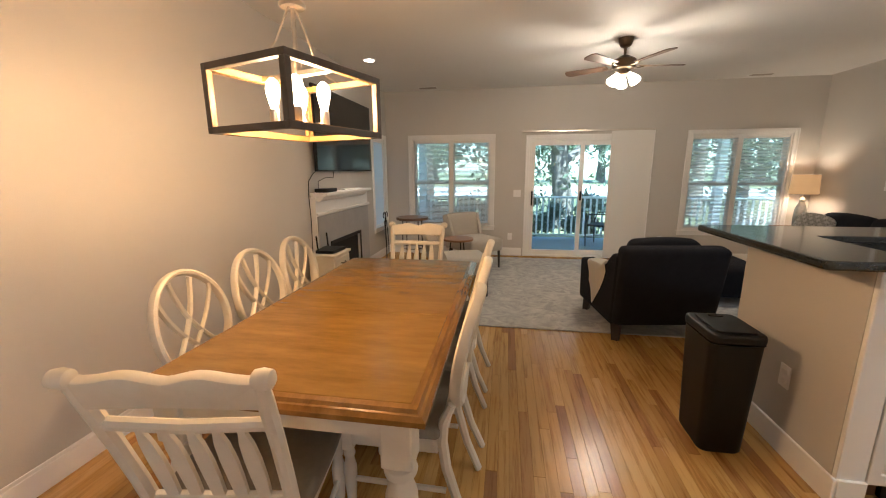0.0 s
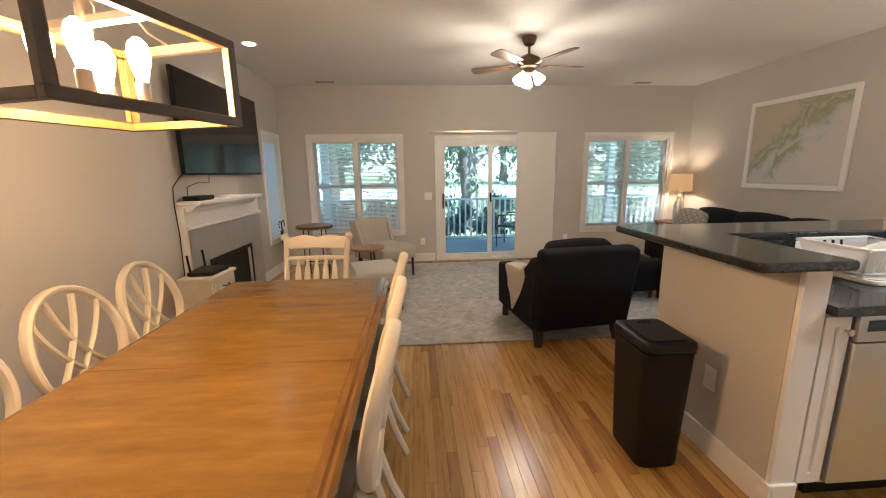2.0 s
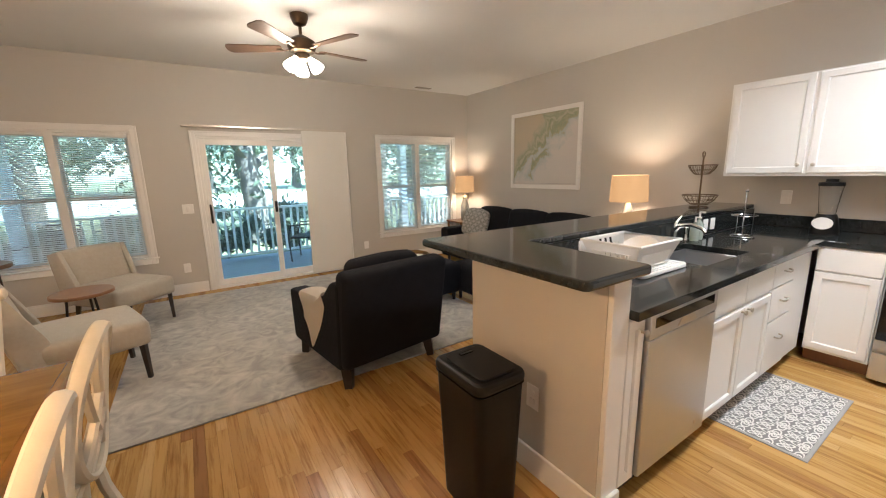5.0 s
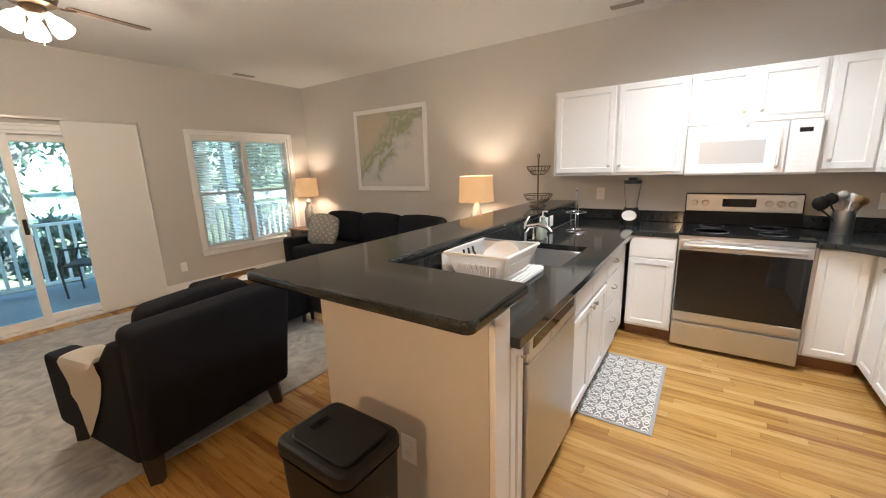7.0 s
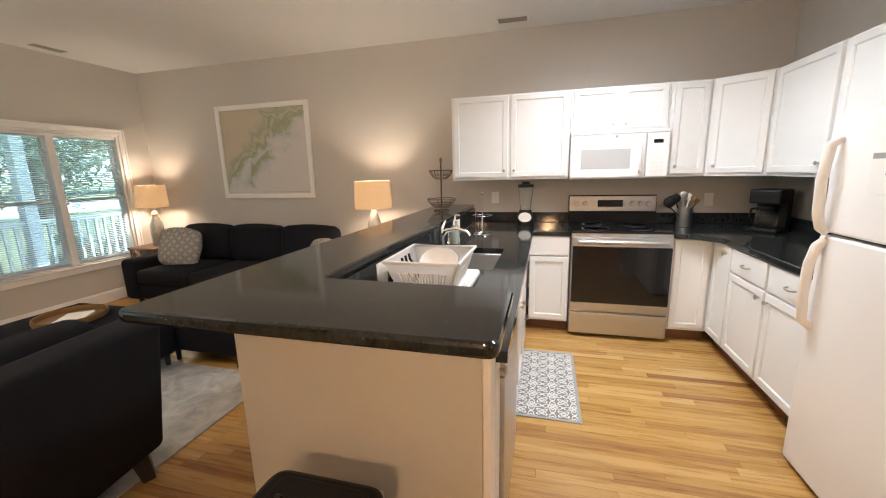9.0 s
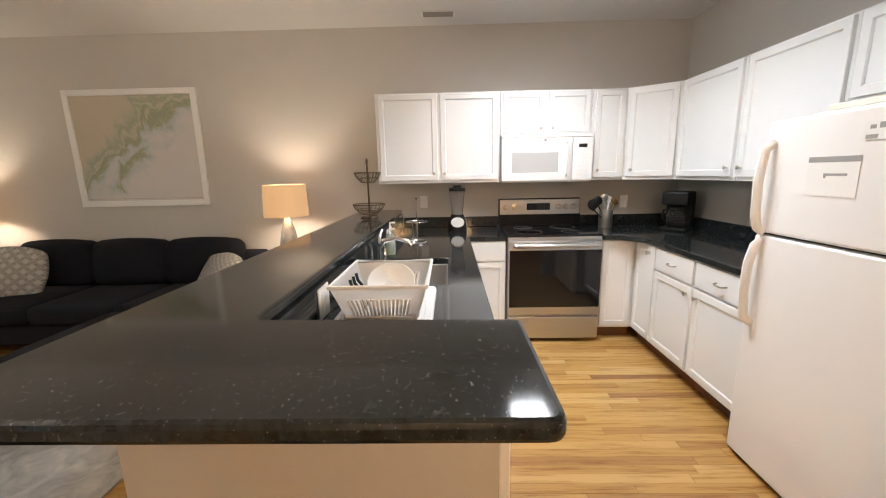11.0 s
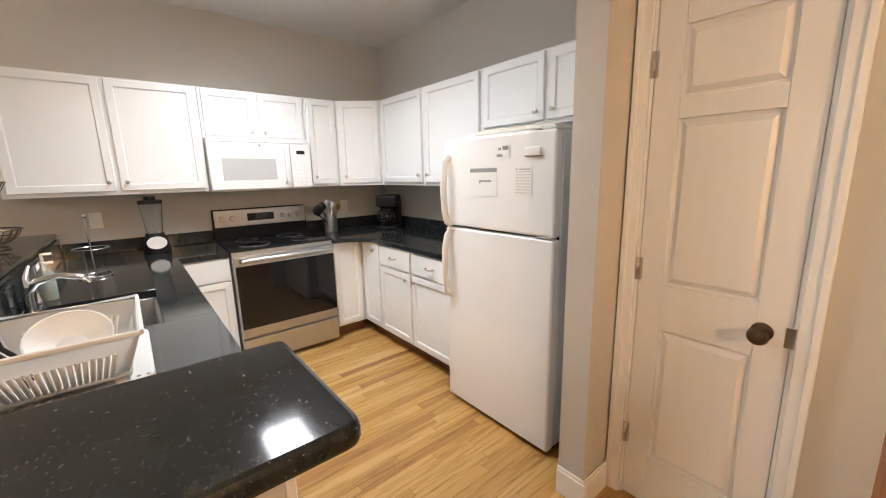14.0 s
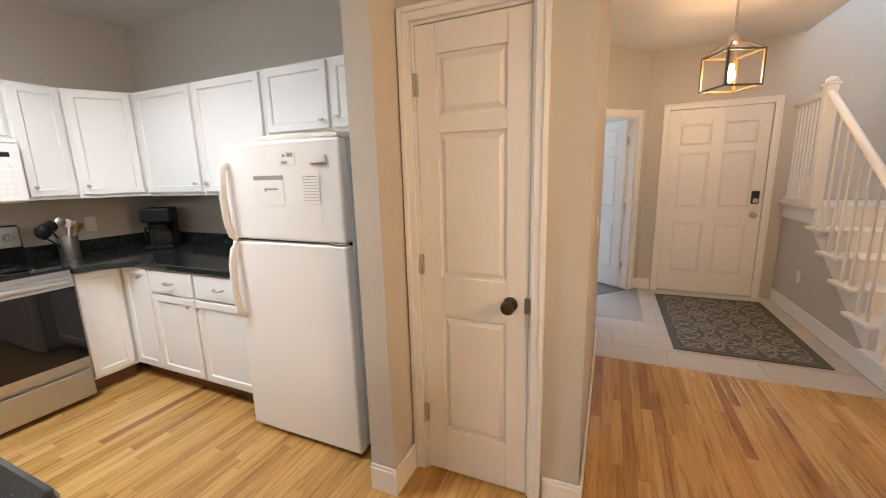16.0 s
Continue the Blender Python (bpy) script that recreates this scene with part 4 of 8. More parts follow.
def cabinet(name, m, w, z0, z1, depth, fronts, label, toe=False):
    """A cabinet unit; local x along its face, y into the wall. fronts: (kind, x0, x1, z0, z1, knob)."""
    cb = thing(name, m, label, "cabinet", "white kitchen cabinets")
    part("body", bm_box(0.0005, 0.0, z0, w - 0.0005, depth, z1), CABINET, cb)
    for kind, x0, x1, a, b, k in fronts:
        cab_door(cb, x0, x1, a, b, k, kind, kind == "drawer")
    if toe:
        part("toe_kick", bm_box(0.0005, 0.06, 0.0, w - 0.0005, depth, z0), TOEKICK, cb, "dark brown toe kick")
    return cb


def south(x, y):      # front faces south: local x runs to the east
    return pose(x, y, 0)


def west(x, y):       # front faces west: local x runs to the south
    return pose(x, y, 0, 0, 0, -90)


def north(x, y):      # front faces north: local x runs to the west
    return pose(x, y, 0, 0, 0, 180)


BZ0, BZ1 = 0.10, 0.872
g = 0.004
DZ = 0.70   # between door and drawer
cabinet("base_cabinet", south(2.362, 2.625), 0.118, BZ0, BZ1, 0.55, [("door", g, 0.114, 0.12, 0.86, (0.09, 0.80))], "narrow white base cabinet beside the dishwasher", True)
cabinet("base_cabinet", south(3.092, 2.625), 0.80, BZ0, BZ1 - 0.19, 0.55, [("door", g, 0.396, 0.12, DZ - 0.03, (0.36, 0.655)), ("door", 0.404, 0.796, 0.12, DZ - 0.03, (0.44, 0.655))], "white sink cabinet with two doors", True)
ff = thing("sink_apron", pose(3.092, 2.625, 0), "white false drawer fronts below the sink", "cabinet front", "white kitchen cabinets")
part("rail", bm_box(0.0005, 0.0, BZ1 - 0.1895, 0.7995, 0.02, BZ1), CABINET, ff)
for a, b in ((g, 0.396), (0.404, 0.796)):
    cab_door(ff, a, b, DZ, 0.86, None, "drawer_front", True)
cabinet("base_cabinet", south(3.894, 2.625), 0.395, BZ0, BZ1, 0.55, [("drawer", g, 0.39, 0.70, 0.86, (0.195, 0.79)), ("drawer", g, 0.39, 0.48, 0.69, (0.195, 0.60)), ("drawer", g, 0.39, 0.12, 0.47, (0.195, 0.35))], "white drawer base cabinet with three drawers", True)
cabinet("base_cabinet", south(4.29, 2.625), 0.38, BZ0, BZ1, 0.55, [], "plain white corner cabinet panel", True)
cabinet("base_cabinet", west(4.69, 2.60), 0.335, BZ0, BZ1, 0.60, [("drawer", g, 0.325, 0.70, 0.86, None), ("door", g, 0.325, 0.12, 0.69, None)], "white base cabinet with drawer beside the range", True)
cabinet("base_cabinet", west(4.69, 1.48), 0.295, BZ0, BZ1, 0.60, [("door", 0.012, 0.262, 0.12, 0.86, None)], "narrow white base cabinet beside the range", True)
cabinet("base_cabinet", north(4.689, 1.184), 0.319, BZ0, BZ1, 0.62, [("door", 0.03, 0.314, 0.12, 0.86, (0.24, 0.80))], "narrow white corner base cabinet", True)
cabinet("base_cabinet", north(4.37, 1.184), 0.468, BZ0, BZ1, 0.62, [("drawer", 0.012, 0.456, 0.70, 0.86, (0.235, 0.78)), ("door", 0.012, 0.456, 0.12, 0.685, (0.42, 0.635))], "white base cabinet with drawer and door", True)
cabinet("base_cabinet", north(3.90, 1.184), 0.53, BZ0, BZ1, 0.62, [("drawer", 0.012, 0.50, 0.70, 0.86, (0.25, 0.78)), ("door", 0.012, 0.50, 0.12, 0.685, (0.05, 0.635))], "white base cabinet with drawer beside the refrigerator", True)

UZ0, UZ1 = 1.345, 2.102
UD = 0.305
wu = EX - UD - 0.002
lab = "white shaker wall cabinet with nickel knobs"
cabinet("wall_cabinet", west(wu, 3.355), 1.07, UZ0, UZ1, UD, [("door", 0.025, 0.53, UZ0 + 0.025, UZ1 - 0.012, (0.50, UZ0 + 0.085)), ("door", 0.555, 1.05, UZ0 + 0.025, UZ1 - 0.012, (0.59, UZ0 + 0.085))], "white two-door wall cabinet with nickel knobs")
cabinet("wall_cabinet", west(wu, 2.282), 0.777, 1.740, UZ1, UD, [("door", 0.02, 0.372, 1.758, UZ1 - 0.012, (0.34, 1.79)), ("door", 0.406, 0.757, 1.758, UZ1 - 0.012, (0.44, 1.79))], "short white wall cabinet above the microwave")
cabinet("wall_cabinet", west(wu, 1.503), 0.293, UZ0, UZ1, UD, [("door", 0.025, 0.275, UZ0 + 0.025, UZ1 - 0.012, (0.055, UZ0 + 0.085))], "narrow white wall cabinet beside the microwave")
dg = thing("wall_cabinet", pose(wu, 1.209, 0), "white diagonal corner wall cabinet", "cabinet", "white kitchen cabinets")
CY = KS + 0.332
dx, dy = wu - 4.762, 1.209 - CY
part("body", bm_prism([(0, 0), (-dx, -dy), (-dx, -dy - 0.33), (UD, -dy - 0.33), (UD, 0)], "z", UZ0, UZ1), CABINET, dg)
dl = math.hypot(dx, dy)
dd = new("door")
dd.parent, dd.matrix_basis = dg, pose(0, 0, 0, 0, 0, math.degrees(math.atan2(-dy, -dx)))
dd2 = cab_door(dd, 0.022, dl - 0.022, UZ0 + 0.025, UZ1 - 0.012, (0.065, UZ0 + 0.085), "door_leaf")
cabinet("wall_cabinet", north(4.76, CY), 0.658, UZ0, UZ1, 0.33, [("door", 0.03, 0.64, UZ0 + 0.025, UZ1 - 0.012, (0.605, UZ0 + 0.085))], lab)
cabinet("wall_cabinet", north(4.086, CY), 0.638, UZ0, UZ1, 0.33, [("door", 0.012, 0.62, UZ0 + 0.025, UZ1 - 0.012, (0.05, UZ0 + 0.085))], lab)
cabinet("wall_cabinet", north(3.447, CY), 1.026, 1.70, UZ1, 0.33, [("door", 0.02, 0.495, 1.725, UZ1 - 0.012, (0.455, 1.775)), ("door", 0.525, 1.005, 1.725, UZ1 - 0.012, (0.565, 1.775))], "short white wall cabinet above the refrigerator")

# dishwasher
dw = thing("dishwasher", south(2.484, 2.62), "stainless steel dishwasher built under the worktop", "dishwasher")
part("body", bm_box(0.004, 0.002, 0.1, 0.602, 0.54, 0.868), STEEL, dw)
part("door", bm_box(0.004, -0.03, 0.12, 0.602, 0.0015, 0.75, 0.006, seg=2), STEEL, dw)
part("control_strip", bm_box(0.004, -0.032, 0.754, 0.602, 0.0015, 0.864, 0.008, seg=2), STEEL, dw)
part("display", bm_box(0.04, -0.0335, 0.80, 0.56, -0.031, 0.845, 0.001), BLACKGLASS, dw)
part("handle_pocket", bm_prism(rounded([(0.22, 0.765), (0.39, 0.765), (0.36, 0.80), (0.25, 0.80)], 0.012), "y", -0.036, -0.031), NICKEL, dw)
part("badge", bm_lathe([(0.012, 0), (0.012, 0.002)], 12), NICKEL, dw).matrix_basis = pose(0.5, -0.031, 0.19, 90)
part("toe_panel", bm_box(0.004, 0.05, 0.0, 0.602, 0.08, 0.1), BLACKPLASTIC, dw)

# range
rg = thing("range", west(4.645, 2.258), "stainless steel electric range with black glass top and oven door", "range")
RW = 0.768
part("body", bm_box(0.003, 0.0, 0.03, RW - 0.003, 0.645, 0.905), STEEL, rg)
part("feet", bm_box(0.05, 0.05, 0.0, RW - 0.05, 0.5, 0.03), BLACKPLASTIC, rg)
part("cooktop", bm_box(0.0, -0.02, 0.906, RW, 0.60, 0.925, 0.005, seg=2), BLACKGLASS, rg, "black glass cooktop")
for i, (bx, by, br) in enumerate(((0.2, 0.14, 0.11), (0.56, 0.14, 0.085), (0.2, 0.42, 0.085), (0.56, 0.42, 0.11))):
    ring = bm_lathe([(br, 0), (br, 0.0006), (br - 0.004, 0.0008), (br - 0.004, 0)], 32, at=(bx, by, 0.925))
    part("burner_ring", ring, INK, rg)
dr_ = part("oven_door", bm_box(0.006, -0.035, 0.245, RW - 0.006, -0.001, 0.875, 0.008, seg=2), STEEL, rg)
part("oven_window", bm_box(0.012, -0.0375, 0.315, RW - 0.012, -0.034, 0.80, 0.003), BLACKGLASS, dr_, "dark oven window")
part("oven_handle", bm_tube([(0.05, -0.034, 0.84), (0.05, -0.075, 0.842), (0.40, -0.082, 0.842), (RW - 0.05, -0.075, 0.842), (RW - 0.05, -0.034, 0.84)], 0.013, 12, rx=0.017), STEEL, dr_)
part("badge", bm_lathe([(0.014, 0), (0.014, 0.002)], 14), NICKEL, dr_).matrix_basis = pose(RW / 2, -0.0355, 0.275, 90)
part("storage_drawer", bm_box(0.006, -0.03, 0.035, RW - 0.006, -0.001, 0.225, 0.008, seg=2), STEEL, rg)
bk_ = part("backguard", bm_prism([(0.56, 0.926), (0.645, 0.926), (0.645, 1.175), (0.60, 1.18), (0.575, 1.165)], "x", 0.0, RW, 0.003), BLACKPLASTIC, rg, "black backguard")
part("control_panel", bm_box(0.006, 0.563, 1.03, RW - 0.006, 0.578, 1.172, 0.004), STEEL, bk_)
part("clock_display", bm_box(0.26, 0.5605, 1.07, 0.48, 0.565, 1.135, 0.003), BLACKGLASS, bk_)
for x in (0.065, 0.145, 0.56, 0.63, 0.70):
    k_ = bm_lathe([(0.026, 0), (0.024, 0.02), (0.02, 0.024)], 16)
    bmesh.ops.transform(k_, matrix=pose(x, 0.562, 1.10, 90), verts=k_.verts[:])
    bm_box(x - 0.004, 0.532, 1.08, x + 0.004, 0.54, 1.12, 0.002, bm=k_)
    part("knob", k_, NICKEL, bk_)

# microwave
mw = thing("microwave", west(4.91, 2.282), "white over-the-range microwave mounted below a cabinet", "microwave")
MWW = 0.777
MZ0, MZ1 = 1.336, 1.738
part("body", bm_box(0.003, 0.03, MZ0, MWW - 0.003, 0.385, MZ1, 0.004), APPLIANCE, mw)
md = part("door", bm_box(0.003, -0.0, MZ0 + 0.012, 0.60, 0.029, MZ1 - 0.03, 0.008, seg=2), APPLIANCE, mw)
part("door_window", bm_box(0.09, -0.002, MZ0 + 0.085, 0.485, 0.003, MZ1 - 0.15, 0.002), mat("microwave_window", (0.48, 0.48, 0.48), 0.25), md, "pale grey window")
part("window_surround", bm_box(0.06, -0.001, MZ0 + 0.055, 0.515, 0.004, MZ1 - 0.10, 0.003), APPLIANCE, md)
part("handle", bm_tube([(0.555, 0.0, MZ1 - 0.075), (0.555, -0.035, MZ1 - 0.09), (0.552, -0.042, (MZ0 + MZ1) / 2), (0.555, -0.035, MZ0 + 0.07), (0.555, 0.0, MZ0 + 0.055)], 0.011, 10), APPLIANCE, md)
cp = part("control_panel", bm_box(0.606, 0.0, MZ0 + 0.012, MWW - 0.003, 0.029, MZ1 - 0.03, 0.008, seg=2), APPLIANCE, mw)
part("display", bm_box(0.655, -0.0015, MZ1 - 0.115, 0.725, 0.002, MZ1 - 0.085, 0.001), BLACKGLASS, cp)
for r in range(6):
    for c_ in range(3):
        part("button", bm_box(0.642 + c_ * 0.034, -0.0012, MZ0 + 0.05 + r * 0.034, 0.668 + c_ * 0.034, 0.002, MZ0 + 0.072 + r * 0.034, 0.001), PAPER, cp)
part("vent_grille", bm_box(0.003, 0.0, MZ1 - 0.028, MWW - 0.003, 0.029, MZ1, 0.004), APPLIANCE, mw)
part("badge", bm_lathe([(0.011, 0), (0.011, 0.002)], 14), INK, mw).matrix_basis = pose(0.37, 0.0, MZ1 - 0.05, 90)

# refrigerator
fr_ = thing("refrigerator", north(3.330, 1.255), "white top-freezer refrigerator with papers on its door", "refrigerator")
FW = 0.76
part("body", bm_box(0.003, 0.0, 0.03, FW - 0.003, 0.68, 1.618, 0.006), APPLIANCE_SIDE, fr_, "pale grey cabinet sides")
fz = part("freezer_door", bm_box(0.0, -0.062, 1.138, FW, -0.004, 1.622, 0.012, seg=3), APPLIANCE, fr_)
fl = part("fridge_door", bm_box(0.0, -0.062, 0.026, FW, -0.004, 1.126, 0.012, seg=3), APPLIANCE, fr_)
part("gasket", bm_box(0.01, -0.012, 0.04, FW - 0.01, 0.001, 1.612), BLACKPLASTIC, fr_)
part("freezer_handle", bm_tube([(0.045, -0.06, 1.53), (0.04, -0.095, 1.50), (0.035, -0.105, 1.36), (0.035, -0.098, 1.22), (0.04, -0.085, 1.16), (0.045, -0.06, 1.14)], 0.015, 10, rx=0.02), WHITEPLASTIC, fz)
part("fridge_handle", bm_tube([(0.045, -0.06, 1.105), (0.04, -0.085, 1.08), (0.035, -0.10, 1.0), (0.035, -0.105, 0.86), (0.04, -0.095, 0.74), (0.045, -0.06, 0.71)], 0.015, 10, rx=0.02), WHITEPLASTIC, fl)
part("hinge_cover", bm_box(FW - 0.09, -0.055, 1.6225, FW - 0.01, 0.06, 1.644, 0.005), WHITEPLASTIC, fr_)
part("mid_hinge", bm_box(FW - 0.10, -0.057, 1.1265, FW - 0.015, -0.01, 1.1375), STEEL, fr_)
part("kick_grille", bm_box(0.02, 0.01, 0.0, FW - 0.02, 0.1, 0.03), BLACKPLASTIC, fr_)


def door_note(x0, x1, z0, z1, name, label, bars):
    n_ = thing(name, pose(3.335 - (x0 + x1) / 2, 1.3185, (z0 + z1) / 2, 0, 0, 180), label, "paper note")
    w_, h_ = x1 - x0, z1 - z0
    part("sheet", bm_box(-w_ / 2, -0.0012, -h_ / 2, w_ / 2, 0.0, h_ / 2), PAPER, n_, smooth=False)
    for a, b, c_, d_ in bars:
        part("print_bar", bm_box(-w_ / 2 + a * w_, -0.0018, -h_ / 2 + c_ * h_, -w_ / 2 + b * w_, -0.0010, -h_ / 2 + d_ * h_), INK, n_, smooth=False)


door_note(0.225, 0.42, 1.315, 1.461, "door_card", "white printed card with dark heading on the refrigerator", [(0.0, 1.0, 0.86, 1.0), (0.35, 0.8, 0.52, 0.58), (0.35, 0.4, 0.46, 0.52)])
door_note(0.537, 0.64, 1.322, 1.463, "printed_list", "small printed paper list on the refrigerator", [(0.1, 0.15, 0.9, 0.95), (0.25, 0.9, 0.9, 0.93)] + [(0.08, 0.92, 0.12 + 0.1 * k, 0.135 + 0.1 * k) for k in range(8)])
door_note(0.41, 0.505, 1.508, 1.571, "picture_magnet", "small pale patterned magnet on the refrigerator", [(0.1, 0.5, 0.1, 0.3), (0.5, 0.9, 0.6, 0.9), (0.2, 0.4, 0.6, 0.8)])
bc = thing("clip_magnet", pose(3.335 - 0.645, 1.3185, 1.53, 0, 0, 180), "white plastic clip magnet on the refrigerator", "magnet")
part("clip", bm_box(-0.045, -0.014, -0.02, 0.045, 0, 0.02, 0.006, seg=2), WHITEPLASTIC, bc)
part("clip_edge", bm_box(-0.047, -0.008, -0.023, 0.047, 0, -0.0205, 0.001), INK, bc)
solid("cutting_board", bm_box(2.76, 0.93, 1.6185, 3.24, 1.22, 1.640, 0.004), WHITEPLASTIC, "white board lying on top of the refrigerator", "cutting board")
solid("storage_tray", bm_box(2.70, 0.95, 1.640, 3.20, 1.20, 1.668, 0.006), mat("cream_plastic", (0.74, 0.71, 0.62), 0.5), "cream plastic tray on top of the refrigerator", "tray")

# drying rack and worktop things
rk = thing("dish_rack", pose(2.945, 2.964, 0.911), "white plastic dish drying rack with slotted sides on its tray", "dish rack")
tr = rounded([(-0.165, -0.175), (0.27, -0.175), (0.27, 0.175), (-0.165, 0.175)], 0.04)
part("drip_tray", bm_prism(tr, "z", 0.0, 0.022, 0.006), WHITEPLASTIC, rk)
ribs = bmesh.new()
for k in range(16):
    bm_box(-0.15, -0.165 + k * 0.021, 0.022, 0.245, -0.157 + k * 0.021, 0.027, bm=ribs)
part("tray_ribs", ribs, WHITEPLASTIC, rk)
bx0, bx1, by0, by1 = 0.155, 0.195, 0.122, 0.16


def band(a, b, c, d):
    own = bmesh.new()
    own.faces.new([own.verts.new(p) for p in (a, b, c, d)])
    bmesh.ops.solidify(own, geom=own.faces[:], thickness=0.004)
    return own


def rack_side(a, b):
    """A slotted wall from (x, y) a to b at the foot, leaning outward."""
    n_ = 15
    lo0, lo1 = Vector((*a[0], 0.04)), Vector((*b[0], 0.04))
    hi0, hi1 = Vector((*a[1], 0.155)), Vector((*b[1], 0.155))

    def at(t, h):
        return lo0.lerp(lo1, t).lerp(hi0.lerp(hi1, t), h)
    side = part("slotted_side", bm_tube([at(0, 0), at(1, 0)], 0.008, 6), WHITEPLASTIC, rk)
    for k in range(n_ + 1):
        t = 0.14 + 0.72 * k / n_
        part("slat", bm_tube([at(t, 0), at(t, 0.6)], 0.0052, 6), WHITEPLASTIC, side)
    for t0, t1 in ((0.0, 0.13), (0.87, 1.0)):
        part("corner_panel", band(at(t0, 0), at(t1, 0), at(t1, 0.6), at(t0, 0.6)), WHITEPLASTIC, side)
    part("band", band(at(0, 0.6), at(1, 0.6), at(1, 1), at(0, 1)), WHITEPLASTIC, side)


cs = {(-1, -1): ((-bx0, -by0), (-bx1, -by1)), (1, -1): ((bx0, -by0), (bx1, -by1)), (1, 1): ((bx0, by0), (bx1, by1)), (-1, 1): ((-bx0, by0), (-bx1, by1))}
order = [(-1, -1), (1, -1), (1, 1), (-1, 1)]
for i in range(4):
    rack_side(cs[order[i]], cs[order[(i + 1) % 4]])
part("rim", bm_tube([(*cs[o][1], 0.155) for o in order] + [(*cs[order[0]][1], 0.155)], 0.008, 8), WHITEPLASTIC, rk)
part("floor_grid", bm_box(-bx0, -by0, 0.036, bx0, by0, 0.042, 0.002), WHITEPLASTIC, rk)
part("corner_foot", bm_box(-bx0, -by0, 0.022, -bx0 + 0.03, -by0 + 0.03, 0.036), WHITEPLASTIC, rk)
part("corner_foot", bm_box(bx0 - 0.03, by0 - 0.03, 0.022, bx0, by0, 0.036), WHITEPLASTIC, rk)
bw = thing("bowl", pose(3.05, 2.964, 0.972, 0, -35, 4), "white bowl standing in the dish rack", "bowl")
part("shell", bm_lathe([(0.03, 0), (0.04, 0.004), (0.078, 0.026), (0.096, 0.05), (0.092, 0.05), (0.074, 0.029), (0.035, 0.009)], 28), WHITEPLASTIC, bw)
for k in range(3):
    cu_ = bm_tube([(0, 0, 0), (0.0, 0.02, 0.05), (0.0, 0.045, 0.085), (0.0, 0.05, 0.11)], 0.006, 6)
    solid("utensil", cu_, IRON, "black handled utensil leaning in the dish rack", "utensil", "utensils in the rack").matrix_basis = pose(2.85 + 0.045 * k, 3.03, 0.955)

ot = thing("outlet_bar", pose(2.86, 3.1845, 0.985), "white double outlet on the granite splash", "outlet")
part("plate", bm_box(-0.055, -0.006, -0.058, 0.055, 0, 0.058, 0.003), WHITEPLASTIC, ot)
part("socket", bm_box(-0.035, -0.009, -0.035, -0.004, -0.005, 0.035, 0.003), PAPER, ot)
part("socket", bm_box(0.004, -0.009, -0.035, 0.035, -0.005, 0.035, 0.003), PAPER, ot)
for x in (4.33, 4.45):
    o_ = thing("outlet", pose(x, 3.1845, 0.99), "white outlet plate on the granite splash", "outlet", "splash outlets")
    part("plate", bm_box(-0.037, -0.006, -0.045, 0.037, 0, 0.045, 0.003), WHITEPLASTIC, o_)
    part("socket", bm_box(-0.016, -0.009, -0.03, 0.016, -0.005, 0.03, 0.003), PAPER, o_)
for y, z in ((2.98, 1.16), (1.05, 1.13)):
    o_ = thing("outlet", pose(EX - 0.0005, y, z, 0, 0, -90), "white wall outlet above the worktop", "outlet", "wall outlets")
    part("plate", bm_box(-0.037, -0.006, -0.058, 0.037, 0, 0.058, 0.003), WHITEPLASTIC, o_)
    for dz in (-0.022, 0.022):
        part("socket", bm_box(-0.016, -0.009, dz - 0.014, 0.016, -0.005, dz + 0.014, 0.003), PAPER, o_)

for k, (x, y, h_) in enumerate(((4.02, 3.12, 0.17), (4.10, 3.13, 0.2))):
    bt_ = thing("soap_bottle", pose(x, y, 0.911), "clear soap bottle beside the sink", "bottle", "soap bottles")
    part("bottle", bm_lathe([(0.03, 0), (0.032, 0.01), (0.032, h_ * 0.55), (0.012, h_ * 0.7), (0.012, h_ * 0.8)], 16), mat("pale_soap", (0.55, 0.62, 0.55), 0.15, transmission=0.5), bt_)
    part("pump", bm_tube([(0, 0, h_ * 0.8), (0, 0, h_), (0.0, -0.035, h_)], 0.007, 8), WHITEPLASTIC, bt_)

ph = thing("paper_towel_holder", pose(4.45, 2.98, 0.911), "empty chrome wire paper towel holder on the worktop", "holder")
part("base_ring", bm_tube([(0.075 * math.cos(a * math.pi / 8), 0.075 * math.sin(a * math.pi / 8), 0.006) for a in range(17)], 0.004, 6), CHROME, ph)
part("mid_ring", bm_tube([(0.08 * math.cos(a * math.pi / 8), 0.08 * math.sin(a * math.pi / 8), 0.16) for a in range(17)], 0.003, 6), CHROME, ph)
part("post", bm_tube([(0, 0, 0.004), (0, 0, 0.33)], 0.005, 8), CHROME, ph)
part("finial", bm_lathe([(0.004, 0), (0.011, 0.008), (0.011, 0.016), (0.003, 0.022)], 12, at=(0, 0, 0.33)), CHROME, ph)
part("cross_bar", bm_tube([(-0.075, 0, 0.006), (0.075, 0, 0.006)], 0.004, 6), CHROME, ph)
part("side_wire", bm_tube([(-0.03, 0.03, 0.006), (-0.03, 0.03, 0.16)], 0.003, 6), CHROME, ph)

